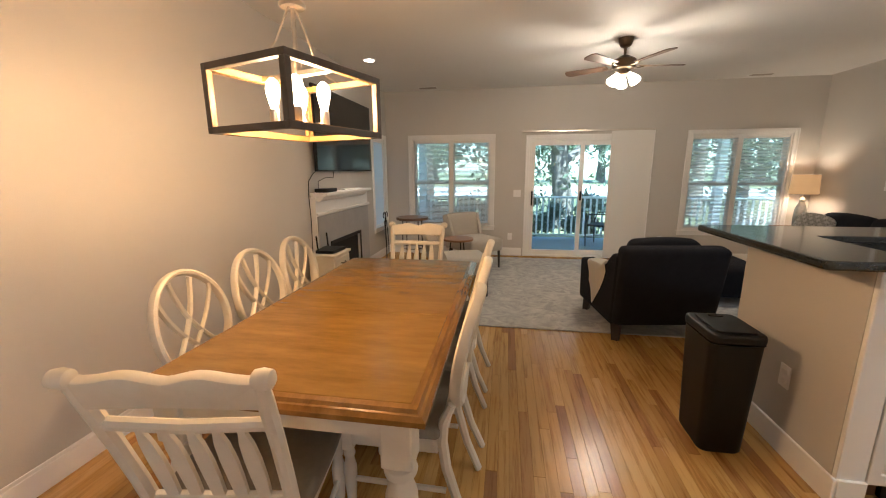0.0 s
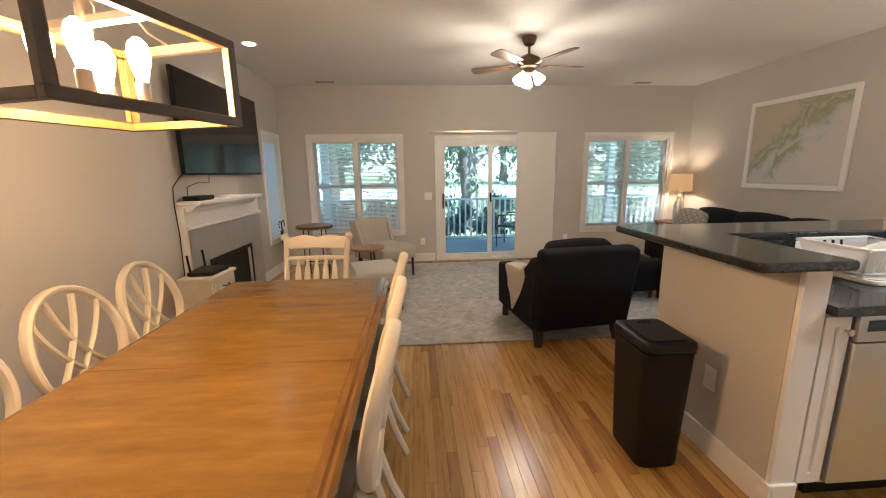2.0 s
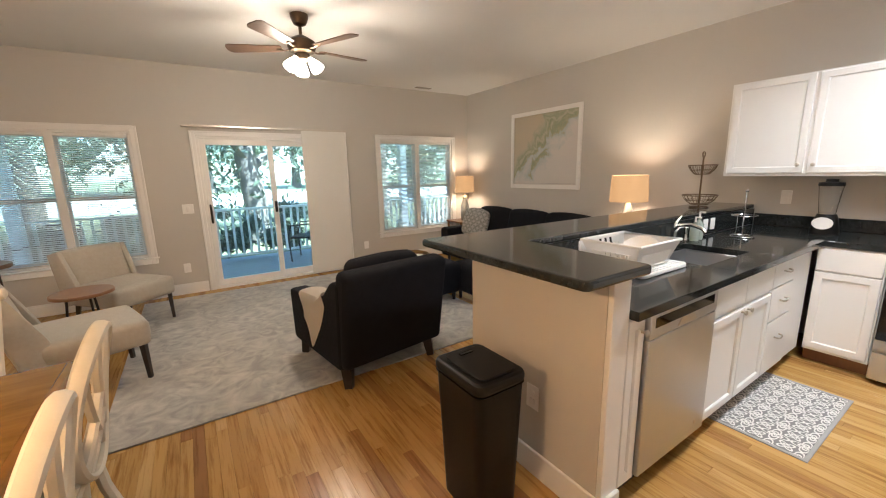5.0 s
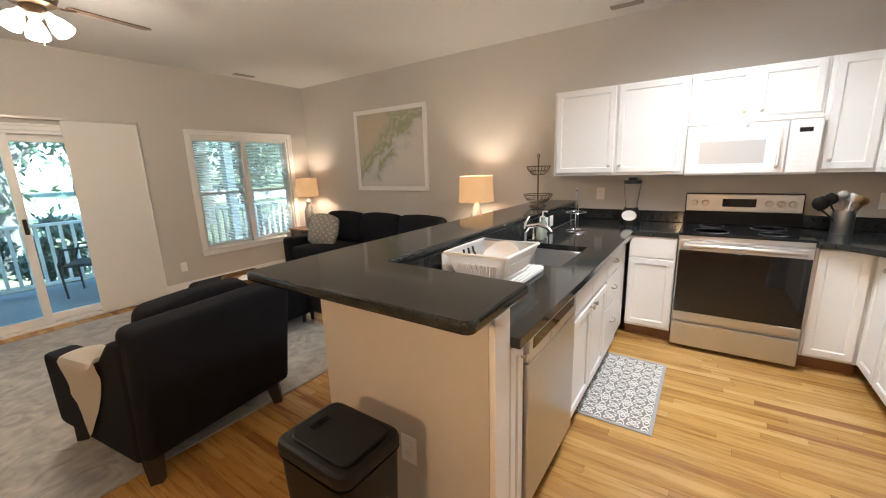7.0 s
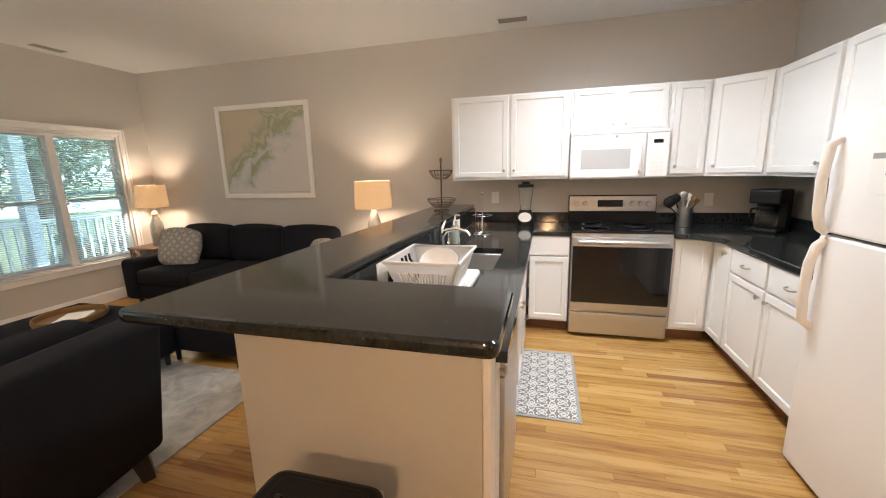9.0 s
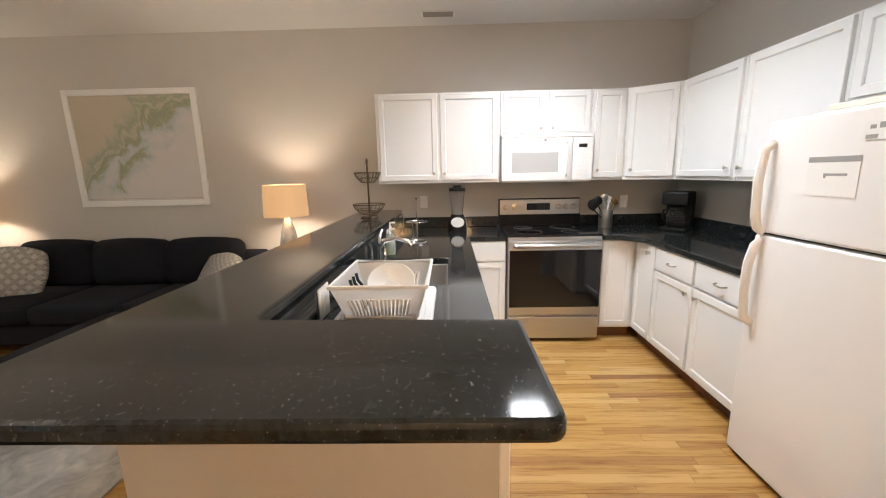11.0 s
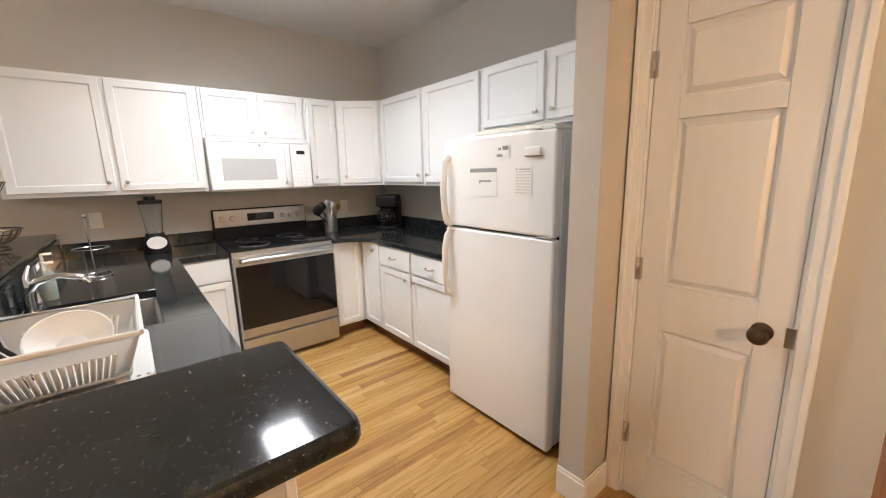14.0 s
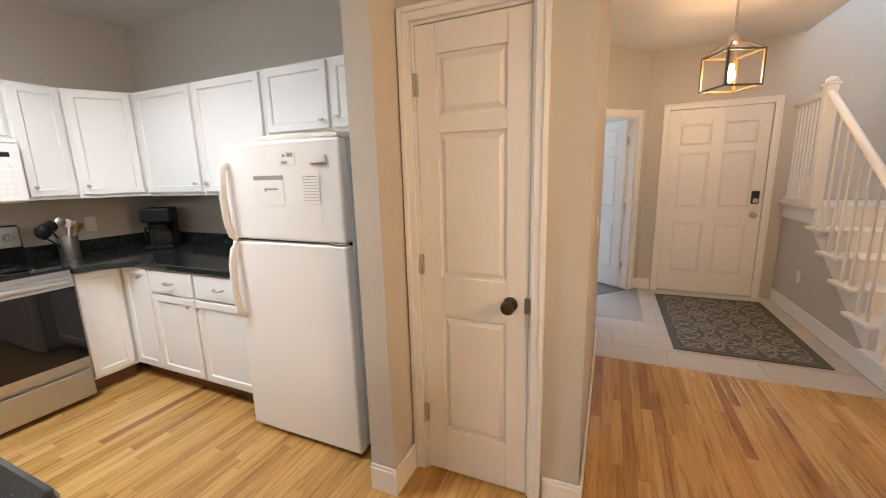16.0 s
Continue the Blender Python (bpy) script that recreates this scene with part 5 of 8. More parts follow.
bl_ = thing("blender", pose(5.04, 2.66, 0.911), "black countertop blender with a clear jar", "blender")
part("motor_base", bm_lathe([(0.085, 0), (0.085, 0.02), (0.07, 0.11), (0.055, 0.15)], 24), BLACKPLASTIC, bl_)
jar = part("jar", bm_lathe([(0.045, 0.15), (0.05, 0.16), (0.07, 0.36), (0.066, 0.36), (0.046, 0.165)], 24), GLASS, bl_, "clear jar")
part("lid", bm_lathe([(0.073, 0.36), (0.073, 0.385), (0.035, 0.39), (0.035, 0.41)], 24), BLACKPLASTIC, jar)
bf = bm_lathe([(0.06, 0), (0.06, 0.006)], 24)
bmesh.ops.transform(bf, matrix=pose(-0.078, 0, 0.085, 0, -90, 0) @ Matrix.Diagonal((0.75, 1, 1, 1)), verts=bf.verts[:])
part("badge_plate", bf, WHITEPLASTIC, bl_, "white oval badge")

cr_ = thing("utensil_crock", pose(5.08, 1.30, 0.911), "steel crock holding cooking utensils", "crock")
part("cup", bm_lathe([(0.058, 0), (0.06, 0.004), (0.06, 0.17), (0.057, 0.17), (0.055, 0.01)], 24), STEEL, cr_)
tools = ((-0.02, 0.085, 0.11, BLACKPLASTIC, 0.042), (-0.04, 0.135, 0.05, BLACKPLASTIC, 0.05), (0.0, 0.02, 0.16, STEEL, 0.035), (0.02, -0.03, 0.14, WHITEPLASTIC, 0.03), (0.02, -0.09, 0.10, GOLDWOOD, 0.028), (-0.01, -0.06, 0.13, GOLDWOOD, 0.026))
for dx_, dy_, hh, mm, rr in tools:
    u_ = thing("cooking_utensil", pose(5.08, 1.30, 0.93), "cooking utensil standing in the crock", "utensil", "utensils in the crock")
    part("stem", bm_tube([(dx_ * 0.2, -dy_ * 0.2, 0), (dx_, dy_, 0.13 + hh * 0.6)], 0.006, 6), mm, u_)
    hd = bm_lathe([(0.004, -rr), (rr * 0.8, -rr * 0.5), (rr, 0), (rr * 0.8, rr * 0.6), (0.004, rr)], 12)
    bmesh.ops.transform(hd, matrix=Matrix.Translation((dx_, dy_, 0.13 + hh * 0.6 + rr * 0.7)) @ Matrix.Diagonal((0.35, 1, 1.1, 1)), verts=hd.verts[:])
    part("head", hd, mm, u_)

cm_ = thing("coffee_maker", pose(4.86, 0.78, 0.911, 0, 0, 45), "black drip coffee maker with a glass carafe", "coffee maker")
part("base", bm_box(-0.1, -0.12, 0, 0.1, 0.12, 0.03, 0.008, seg=2), BLACKPLASTIC, cm_)
part("tank", bm_box(-0.1, -0.12, 0.03, 0.1, -0.03, 0.3, 0.01, seg=2), BLACKPLASTIC, cm_)
part("brew_head", bm_box(-0.1, -0.12, 0.22, 0.1, 0.12, 0.33, 0.015, seg=2), BLACKPLASTIC, cm_)
cf = part("carafe", bm_lathe([(0.055, 0.032), (0.072, 0.06), (0.072, 0.12), (0.05, 0.18), (0.048, 0.18), (0.069, 0.12)], 20, at=(0, 0.05, 0)), GLASS, cm_)
part("carafe_band", bm_lathe([(0.052, 0.17), (0.056, 0.175), (0.056, 0.2), (0.04, 0.205)], 20, at=(0, 0.05, 0)), BLACKPLASTIC, cf)
part("carafe_handle", bm_tube([(0.04, 0.09, 0.185), (0.07, 0.13, 0.18), (0.075, 0.14, 0.12), (0.06, 0.11, 0.08)], 0.009, 8), BLACKPLASTIC, cf)

fb_ = thing("fruit_stand", pose(4.65, 3.38, 1.09), "two-tier black wire fruit basket on the bar", "fruit basket")
part("stem", bm_tube([(0, 0, 0), (0, 0, 0.42)], 0.007, 8), BRONZE, fb_)
part("ring_handle", bm_tube([(0.022 * math.sin(a * math.pi / 8), 0, 0.442 - 0.022 * math.cos(a * math.pi / 8)) for a in range(17)], 0.005, 6), BRONZE, fb_)
for zb, rb in ((0.03, 0.13), (0.28, 0.105)):
    bm = bmesh.new()
    for rr, zz in ((rb, 0.075), (rb * 0.82, 0.035), (rb * 0.5, 0.0)):
        bm_tube([(rr * math.cos(a * math.pi / 12), rr * math.sin(a * math.pi / 12), zb + zz) for a in range(25)], 0.0045 if zz > 0.05 else 0.003, 6, bm=bm)
    for a in range(20):
        c_, s_ = math.cos(a * math.pi / 10), math.sin(a * math.pi / 10)
        bm_tube([(c_ * rb, s_ * rb, zb + 0.075), (c_ * rb * 0.82, s_ * rb * 0.82, zb + 0.035), (c_ * rb * 0.5, s_ * rb * 0.5, zb), (0, 0, zb)], 0.0022, 5, bm=bm)
    part("wire_bowl", bm, BRONZE, fb_)
part("foot_ring", bm_tube([(0.07 * math.cos(a * math.pi / 12), 0.07 * math.sin(a * math.pi / 12), 0.005) for a in range(25)], 0.005, 6), BRONZE, fb_)

# trash can and its outlet
tc = thing("trash_can", pose(1.945, 3.0, 0), "tall black plastic trash can with a closed flip lid", "trash can")
tb = bmesh.new()
rings = []
for z_, sx, sy in ((0.0, 0.098, 0.128), (0.012, 0.104, 0.134), (0.60, 0.122, 0.155), (0.605, 0.127, 0.16)):
    o_ = rounded([(-sx, -sy), (sx, -sy), (sx, sy), (-sx, sy)], 0.045, 6)
    rings.append([tb.verts.new((u, v, z_)) for u, v in o_])
for a, b in zip(rings, rings[1:]):
    for i in range(len(a)):
        tb.faces.new((a[i], a[(i + 1) % len(a)], b[(i + 1) % len(b)], b[i]))
tb.faces.new(rings[0][::-1])
tb.faces.new(rings[-1])
part("bin", tb, BLACKPLASTIC, tc)
lid = part("lid", bm_prism(rounded([(-0.128, -0.163), (0.128, -0.163), (0.128, 0.163), (-0.128, 0.163)], 0.05, 6), "z", 0.6055, 0.655, 0.016), BLACKPLASTIC, tc)
part("flap", bm_prism(rounded([(-0.095, -0.135), (0.095, -0.135), (0.095, 0.12), (-0.095, 0.12)], 0.035, 6), "z", 0.6552, 0.664, 0.004), BLACKPLASTIC, lid)
part("finger_slot", bm_box(-0.035, 0.075, 0.664, 0.035, 0.095, 0.667, 0.004), BLACKGLASS, lid)
o_ = thing("outlet", pose(2.2485, 2.975, 0.40, 0, 0, -90), "white outlet plate on the half wall", "outlet")
part("plate", bm_box(-0.038, -0.006, -0.06, 0.038, 0, 0.06, 0.003), WHITEPLASTIC, o_)
for dz in (-0.022, 0.022):
    part("socket", bm_box(-0.016, -0.009, dz - 0.014, 0.016, -0.005, dz + 0.014, 0.003), PAPER, o_)

km = thing("kitchen_mat", pose(3.82, 2.462, 0), "grey and cream patterned kitchen mat on the oak floor", "mat")
part("print", bm_box(-0.42, -0.205, 0.001, 0.42, 0.205, 0.007, 0.002), KITCHENMAT, km)
for x0, y0, x1, y1 in ((-0.44, -0.225, 0.44, -0.205), (-0.44, 0.205, 0.44, 0.225), (-0.44, -0.205, -0.42, 0.205), (0.42, -0.205, 0.44, 0.205)):
    part("border", bm_box(x0, y0, 0.001, x1, y1, 0.007, 0.001), MATEDGE, km)

# kitchen ceiling light
KL = (3.86, 2.11)
kl = thing("ceiling_light", pose(KL[0], KL[1], CZ), "long white fluorescent ceiling light over the kitchen, lit", "ceiling light")
part("frame", bm_box(-0.61, -0.15, -0.025, 0.61, 0.15, 0, 0.004), TRIM, kl)
part("diffuser", bm_prism([(-0.142, -0.0255), (0.142, -0.0255), (0.135, -0.06), (0.1, -0.075), (0.015, -0.078), (0.0, -0.072), (-0.015, -0.078), (-0.1, -0.075), (-0.135, -0.06)], "x", -0.592, 0.592), PANEL, kl, "glowing wraparound diffuser")
for e in (-1, 1):
    x0, x1 = sorted((e * 0.593, e * 0.608))
    part("end_cap", bm_box(x0, -0.147, -0.082, x1, 0.147, -0.0255, 0.003), TRIM, kl)
lamp("kitchen_light", "AREA", look((KL[0], KL[1], CZ - 0.086), (KL[0], KL[1], 0)), 23.5, (1.0, 0.94, 0.84), 1.16, 0.26).data.spread = radians(140)

# ---- dining ----
TX, TY = 0.109, 2.836
tb_ = thing("dining_table", pose(TX, TY, 0), "honey wood dining table with cream turned legs", "table")
hx, hy = 0.505, 0.964
for a, b in ((-hy + 0.05, -0.207), (-0.2035, 0.222), (0.2255, hy - 0.05)):
    part("tabletop_leaf", bm_box(-hx + 0.05, a, 0.728, hx - 0.05, b, 0.762, 0.0015), TABLETOP, tb_, "satin honey wood top")
rim = [(0.0, 0.718), (0.0, 0.735), (0.012, 0.747), (0.022, 0.747), (0.03, 0.757), (0.05, 0.7605), (0.05, 0.718)]


def frame_moulding(profile, w, h):
    """Sweeps a profile (inset, z) round a rectangle."""
    bm = bmesh.new()
    loops = []
    for ins, z in profile:
        loops.append([bm.verts.new(p) for p in ((-w + ins, -h + ins, z), (w - ins, -h + ins, z), (w - ins, h - ins, z), (-w + ins, h - ins, z))])
    n = len(loops)
    for i in range(n):
        a, b = loops[i], loops[(i + 1) % n]
        for k in range(4):
            bm.faces.new((a[k], a[(k + 1) % 4], b[(k + 1) % 4], b[k]))
    return bm


# added dark sheet below the leaves: stands in for shade in the seam gaps
part("seam_backing", bm_box(-hx + 0.06, -hy + 0.06, 0.719, hx - 0.06, hy - 0.06, 0.7275), DARKLEG, tb_, "dark sheet added below the seams to shade them")
part("table_edge", frame_moulding(rim, hx, hy), TABLERIM, tb_, "rounded moulded wood edge")
ap = wall_bm("y", -hy + 0.07, 0.025, -hx + 0.13, hx - 0.13, 0.62, 0.717)
wall2 = wall_bm("y", hy - 0.095, 0.025, -hx + 0.13, hx - 0.13, 0.62, 0.717)
join_bm(ap, wall2)
for x in (-hx + 0.07, hx - 0.095):
    join_bm(ap, wall_bm("x", x, 0.025, -hy + 0.13, hy - 0.13, 0.62, 0.717))
part("apron", ap, CREAM, tb_, "cream painted apron")
for sx in (-1, 1):
    for sy in (-1, 1):
        lx, ly = sx * (hx - 0.105), sy * (hy - 0.105)
        leg = bm_lathe([(0.025, 0), (0.03, 0.02), (0.028, 0.06), (0.036, 0.075), (0.036, 0.09), (0.028, 0.1), (0.045, 0.2), (0.056, 0.32), (0.053, 0.40), (0.036, 0.455), (0.034, 0.465), (0.052, 0.475), (0.056, 0.49), (0.052, 0.505), (0.042, 0.512), (0.042, 0.522)], 20, at=(lx, ly, 0))
        bm_box(lx - 0.052, ly - 0.052, 0.52, lx + 0.052, ly + 0.052, 0.717, 0.008, bm=leg, seg=2)
        part("leg", leg, CREAM, tb_)


def chair_base(c, w=0.45, d=0.43, fabric=SEATFABRIC):
    """Seat, front turned legs, rails. Local: y = 0 at the seat's back, front towards +y."""
    part("seat", bm_soft(-w / 2, 0.02, 0.435, w / 2, d, 0.485, 0.018, puff=0.012), fabric, c, "taupe fabric seat")
    rl = bm_box(-w / 2 + 0.02, 0.03, 0.37, w / 2 - 0.02, 0.05, 0.434)
    bm_box(-w / 2 + 0.02, d - 0.045, 0.37, w / 2 - 0.02, d - 0.02, 0.434, bm=rl)
    for s in (-1, 1):
        x0, x1 = sorted((s * (w / 2 - 0.02), s * (w / 2 - 0.04)))
        bm_box(x0, 0.05, 0.37, x1, d - 0.045, 0.434, bm=rl)
    part("seat_rail", rl, CREAM, c)
    for s in (-1, 1):
        leg = bm_lathe([(0.014, 0), (0.018, 0.02), (0.015, 0.05), (0.022, 0.065), (0.017, 0.08), (0.026, 0.2), (0.027, 0.25), (0.017, 0.3), (0.024, 0.315), (0.02, 0.33), (0.02, 0.34)], 14, at=(s * (w / 2 - 0.035), d - 0.035, 0))
        bm_box(s * (w / 2 - 0.035) - 0.022, d - 0.057, 0.34, s * (w / 2 - 0.035) + 0.022, d - 0.013, 0.434, 0.003, bm=leg)
        part("front_leg", leg, CREAM, c)
        part("stretcher", bm_tube([(s * (w / 2 - 0.03), 0.0, 0.2), (s * (w / 2 - 0.035), d - 0.035, 0.2)], 0.011, 8), CREAM, c)


def side_chair(m, label):
    """Cream chair with an oval crossed-lattice back."""
    c = thing("dining_chair", m, label, "chair", "chairs round the table")
    chair_base(c)
    w = 0.45
    for s in (-1, 1):
        pts = [(s * 0.17, -0.105, 0.0), (s * 0.178, -0.045, 0.14), (s * 0.185, 0.0, 0.3), (s * 0.19, 0.015, 0.42), (s * 0.188, 0.008, 0.5), (s * 0.17, -0.02, 0.56)]
        part("rear_leg", bm_tube(pts, [0.017, 0.019, 0.021, 0.022, 0.02, 0.017], 8, rx=0.024), CREAM, c)
    zc, rz, rx_ = 0.735, 0.24, 0.205

    def on(x, z):
        return (x, -0.005 - 0.17 * (z - 0.5) - 0.03 * (1 - (x / 0.22) ** 2), z)
    ring = [on(rx_ * math.sin(2 * math.pi * k / 36), zc - rz * math.cos(2 * math.pi * k / 36)) for k in range(37)]
    part("oval_frame", bm_tube(ring, 0.024, 8, rx=0.015), CREAM, c)
    for s in (-1, 1):
        for x0, x1, bow in ((-0.17, 0.10, -0.05), (-0.06, 0.185, -0.05)):
            pts = []
            for k in range(11):
                t = k / 10
                z = zc + rz * 0.86 * (1 - 2 * t) * (1 if x0 < -0.1 else 1)
                x = x0 + (x1 - x0) * t + bow * math.sin(math.pi * t)
                lim = rx_ * math.sqrt(max(0.0, 1 - ((z - zc) / rz) ** 2))
                x = max(-lim, min(lim, s * -x))
                pts.append(on(x, z))
            part("lattice_bar", bm_tube(pts, 0.016, 6, rx=0.009), CREAM, c)
    part("back_rail", bm_tube([(-0.18, 0.01, 0.47), (0.18, 0.01, 0.47)], 0.022, 8, rx=0.012), CREAM, c)
    return c


west_l = "cream dining chair with an oval lattice back"
first = side_chair(pose(0.619, 2.404, 0, 0, 0, 90), west_l + ", tucked under the table")
for x, y, r in ((0.61, 2.88, 91), (0.605, 3.40, 89), (-0.57, 2.40, -90), (-0.57, 2.90, -91), (-0.565, 3.35, -89)):
    copy_thing(first, pose(x + 0.014, y + 0.024, 0, 0, 0, r))


def end_chair(m, label, worn=CREAM):
    """Cream chair with a scalloped top rail and five spindle slats."""
    c = thing("dining_chair", m, label, "chair", "chairs round the table")
    chair_base(c, 0.47, 0.45)
    w = 0.215

    def lean(z):
        return 0.01 - 0.24 * max(0, z - 0.45) - 0.12 * max(0, z - 0.45) ** 2
    for s in (-1, 1):
        pts = [(s * 0.185, -0.09, 0.0), (s * 0.19, -0.035, 0.15), (s * 0.195, 0.0, 0.32), (s * 0.2, 0.01, 0.45)] + [(s * (0.2 + 0.04 * (z - 0.45)), lean(z), z) for z in (0.6, 0.75, 0.9, 0.965)]
        part("rear_post", bm_tube(pts, [0.018, 0.021, 0.023, 0.024, 0.022, 0.021, 0.021, 0.018], 8, rx=0.02), CREAM, c)
    n = 24
    top = []
    for k in range(n + 1):
        u = -1 + 2 * k / n
        z = 0.970 + 0.018 * math.exp(-((abs(u) - 0.38) / 0.26) ** 2) - 0.004 * math.exp(-(u / 0.16) ** 2) + 0.014 * max(0, abs(u) - 0.88) / 0.12
        top.append((u * 0.235, z))
    low = [(u * 0.225, 0.885 + 0.004 * math.cos(u * 3)) for u in (1, 0.5, 0, -0.5, -1)]
    rail = bm_prism(top + low, "y", -0.016, 0.016, 0.006)
    bmesh.ops.transform(rail, matrix=Matrix.Translation((0, lean(0.93), 0)) @ Matrix.Translation((0, 0, 0.93)) @ Matrix.Rotation(radians(18), 4, "X") @ Matrix.Translation((0, 0, -0.93)), verts=rail.verts[:])
    part("top_rail", rail, worn, c, "scalloped top rail")
    for s in (-1, 1):
        ear = bm_lathe([(0.012, -0.026), (0.022, -0.02), (0.026, 0), (0.022, 0.02), (0.012, 0.026)], 14)
        bmesh.ops.transform(ear, matrix=Matrix.Translation((s * 0.232, lean(0.975), 0.972)) @ Matrix.Rotation(radians(90), 4, "Y"), verts=ear.verts[:])
        part("scroll_end", ear, worn, c)
    part("cross_rail", bm_tube([(-0.205, lean(0.82), 0.82), (0.0, lean(0.82) - 0.012, 0.82), (0.205, lean(0.82), 0.82)], 0.016, 8, rx=0.019), CREAM, c)
    part("low_rail", bm_tube([(-0.2, lean(0.52), 0.52), (0.2, lean(0.52), 0.52)], 0.013, 8, rx=0.02), CREAM, c)
    for k in range(5):
        x = -0.13 + 0.065 * k
        prof = [(0.52, 0.017), (0.6, 0.021), (0.68, 0.022), (0.745, 0.018), (0.79, 0.009), (0.82, 0.007)]
        out = [(x + r, z) for z, r in prof] + [(x - r, z) for z, r in reversed(prof)]
        sl = bm_prism(out, "y", -0.006, 0.006)
        for v in sl.verts:
            v.co.y += lean(v.co.z)
        part("spindle", sl, CREAM, c)
    part("front_stretcher", bm_tube([(-0.19, 0.2, 0.2), (0.19, 0.2, 0.2)], 0.011, 8), CREAM, c)
    return c


e1 = end_chair(pose(0.040, 1.765, 0, 0, 0, 8.5), "cream painted end chair with scalloped rail and spindle back")
copy_thing(e1, pose(0.069, 4.03, 0, 0, 0, 180))

# dining pendant
ch = thing("chandelier", pose(CHAND[0], CHAND[1], 0.01, 0, 0, -17.8), "open box pendant with wood frame and lit filament bulbs", "chandelier")
cw, cl, z0, z1, bt2 = 0.213, 0.25, 1.56, 1.805, 0.024


def bar_box(x0, y0, z0_, x1, y1, z1_, parent):
    """Dark outer bar with a pale inner face."""
    part("frame_bar", bm_box(x0, y0, z0_, x1, y1, z1_, 0.0015), FRAMEDARK, parent, "dark weathered wood bar")


for sx in (-1, 1):
    for sy in (-1, 1):
        x, y = sx * (cw - bt2 / 2), sy * (cl - bt2 / 2)
        bar_box(x - bt2 / 2, y - bt2 / 2, z0 + bt2, x + bt2 / 2, y + bt2 / 2, z1 - bt2, ch)
        part("inner_face", bm_box(x - sx * bt2 / 2, y - bt2 * 0.42, z0 + bt2, x - sx * (bt2 / 2 + 0.003), y + bt2 * 0.42, z1 - bt2), GOLDWOOD, ch, "pale wood inner face")
        part("inner_face", bm_box(x - bt2 * 0.42, y - sy * bt2 / 2, z0 + bt2, x + bt2 * 0.42, y - sy * (bt2 / 2 + 0.003), z1 - bt2), GOLDWOOD, ch)
for zz, up in ((z0, 1), (z1 - bt2, -1)):
    for s in (-1, 1):
        bar_box(s * (cw - bt2 / 2) - bt2 / 2, -cl, zz, s * (cw - bt2 / 2) + bt2 / 2, cl, zz + bt2, ch)
        part("inner_face", bm_box(s * (cw - bt2), -cl + bt2, zz + 0.001, s * (cw - bt2 - 0.003), cl - bt2, zz + bt2 - 0.001), GOLDWOOD, ch)
        bar_box(-cw + bt2, s * (cl - bt2 / 2) - bt2 / 2, zz, cw - bt2, s * (cl - bt2 / 2) + bt2 / 2, zz + bt2, ch)
        part("inner_face", bm_box(-cw + bt2 + 0.004, s * (cl - bt2), zz + 0.001, cw - bt2 - 0.004, s * (cl - bt2 - 0.003), zz + bt2 - 0.001), GOLDWOOD, ch)
        zf = zz + bt2 + 0.001 if up > 0 else zz - 0.001
        part("inner_face", bm_box(s * (cw - bt2) + (0.001 if s < 0 else -0.001) - 0.0, -cl + bt2, zf - 0.0015, s * (cw - 0.002), cl - bt2, zf + 0.0015), GOLDWOOD, ch)
part("stem", bm_tube([(0, 0, 1.63), (0, 0, 2.05)], 0.009, 10), NICKEL, ch)
part("cap", bm_lathe([(0.016, 1.79), (0.02, 1.80), (0.02, 1.83), (0.01, 1.85)], 14), NICKEL, ch)
part("top_bar", bm_box(-cw + bt2, -0.014, z1 - 0.02, cw - bt2, 0.014, z1 - 0.002), NICKEL, ch)
part("canopy", bm_lathe([(0.045, 2.03), (0.05, 2.04), (0.03, 2.06), (0.012, 2.075), (0.012, 2.09)], 20), NICKEL, ch)
part("down_rod", bm_tube([(0, 0, 2.08), (0, 0, CZ - 0.03)], 0.007, 8), NICKEL, ch)
part("ceiling_plate", bm_lathe([(0.065, CZ - 0.035), (0.065, CZ - 0.012)], 24), NICKEL, ch)
for s in (-1, 1):
    part("curved_arm", bm_tube([(0, 0.012 * s, 2.04), (0, 0.05 * s, 1.97), (0, 0.09 * s, 1.89), (0, 0.16 * s, 1.82), (0, (cl - 0.03) * s, z1 - 0.002)], 0.004, 6), NICKEL, ch)
part("hub", bm_lathe([(0.008, 1.60), (0.03, 1.605), (0.034, 1.615), (0.02, 1.63), (0.012, 1.66)], 16), NICKEL, ch)
for k in range(4):
    a = math.pi / 4 + k * math.pi / 2
    bx, by = 0.088 * math.cos(a), 0.10 * math.sin(a)
    part("socket_arm", bm_tube([(0, 0, 1.615), (bx * 0.6, by * 0.6, 1.61), (bx, by, 1.615)], 0.005, 6), NICKEL, ch)
    sk_ = part("socket", bm_lathe([(0.016, 1.605), (0.018, 1.61), (0.018, 1.66), (0.015, 1.662)], 14, at=(bx, by, 0)), NICKEL, ch)
    bo = part("bulb", bm_lathe([(0.011, 1.66), (0.014, 1.672), (0.024, 1.71), (0.027, 1.735), (0.021, 1.76), (0.008, 1.773)], 16, at=(bx, by, 0)), BULB, sk_, "glowing filament bulb")
    bo.visible_shadow = False
lamp("chandelier_light", "POINT", pose(CHAND[0], CHAND[1], 1.735), 62, WARM, 0.07)

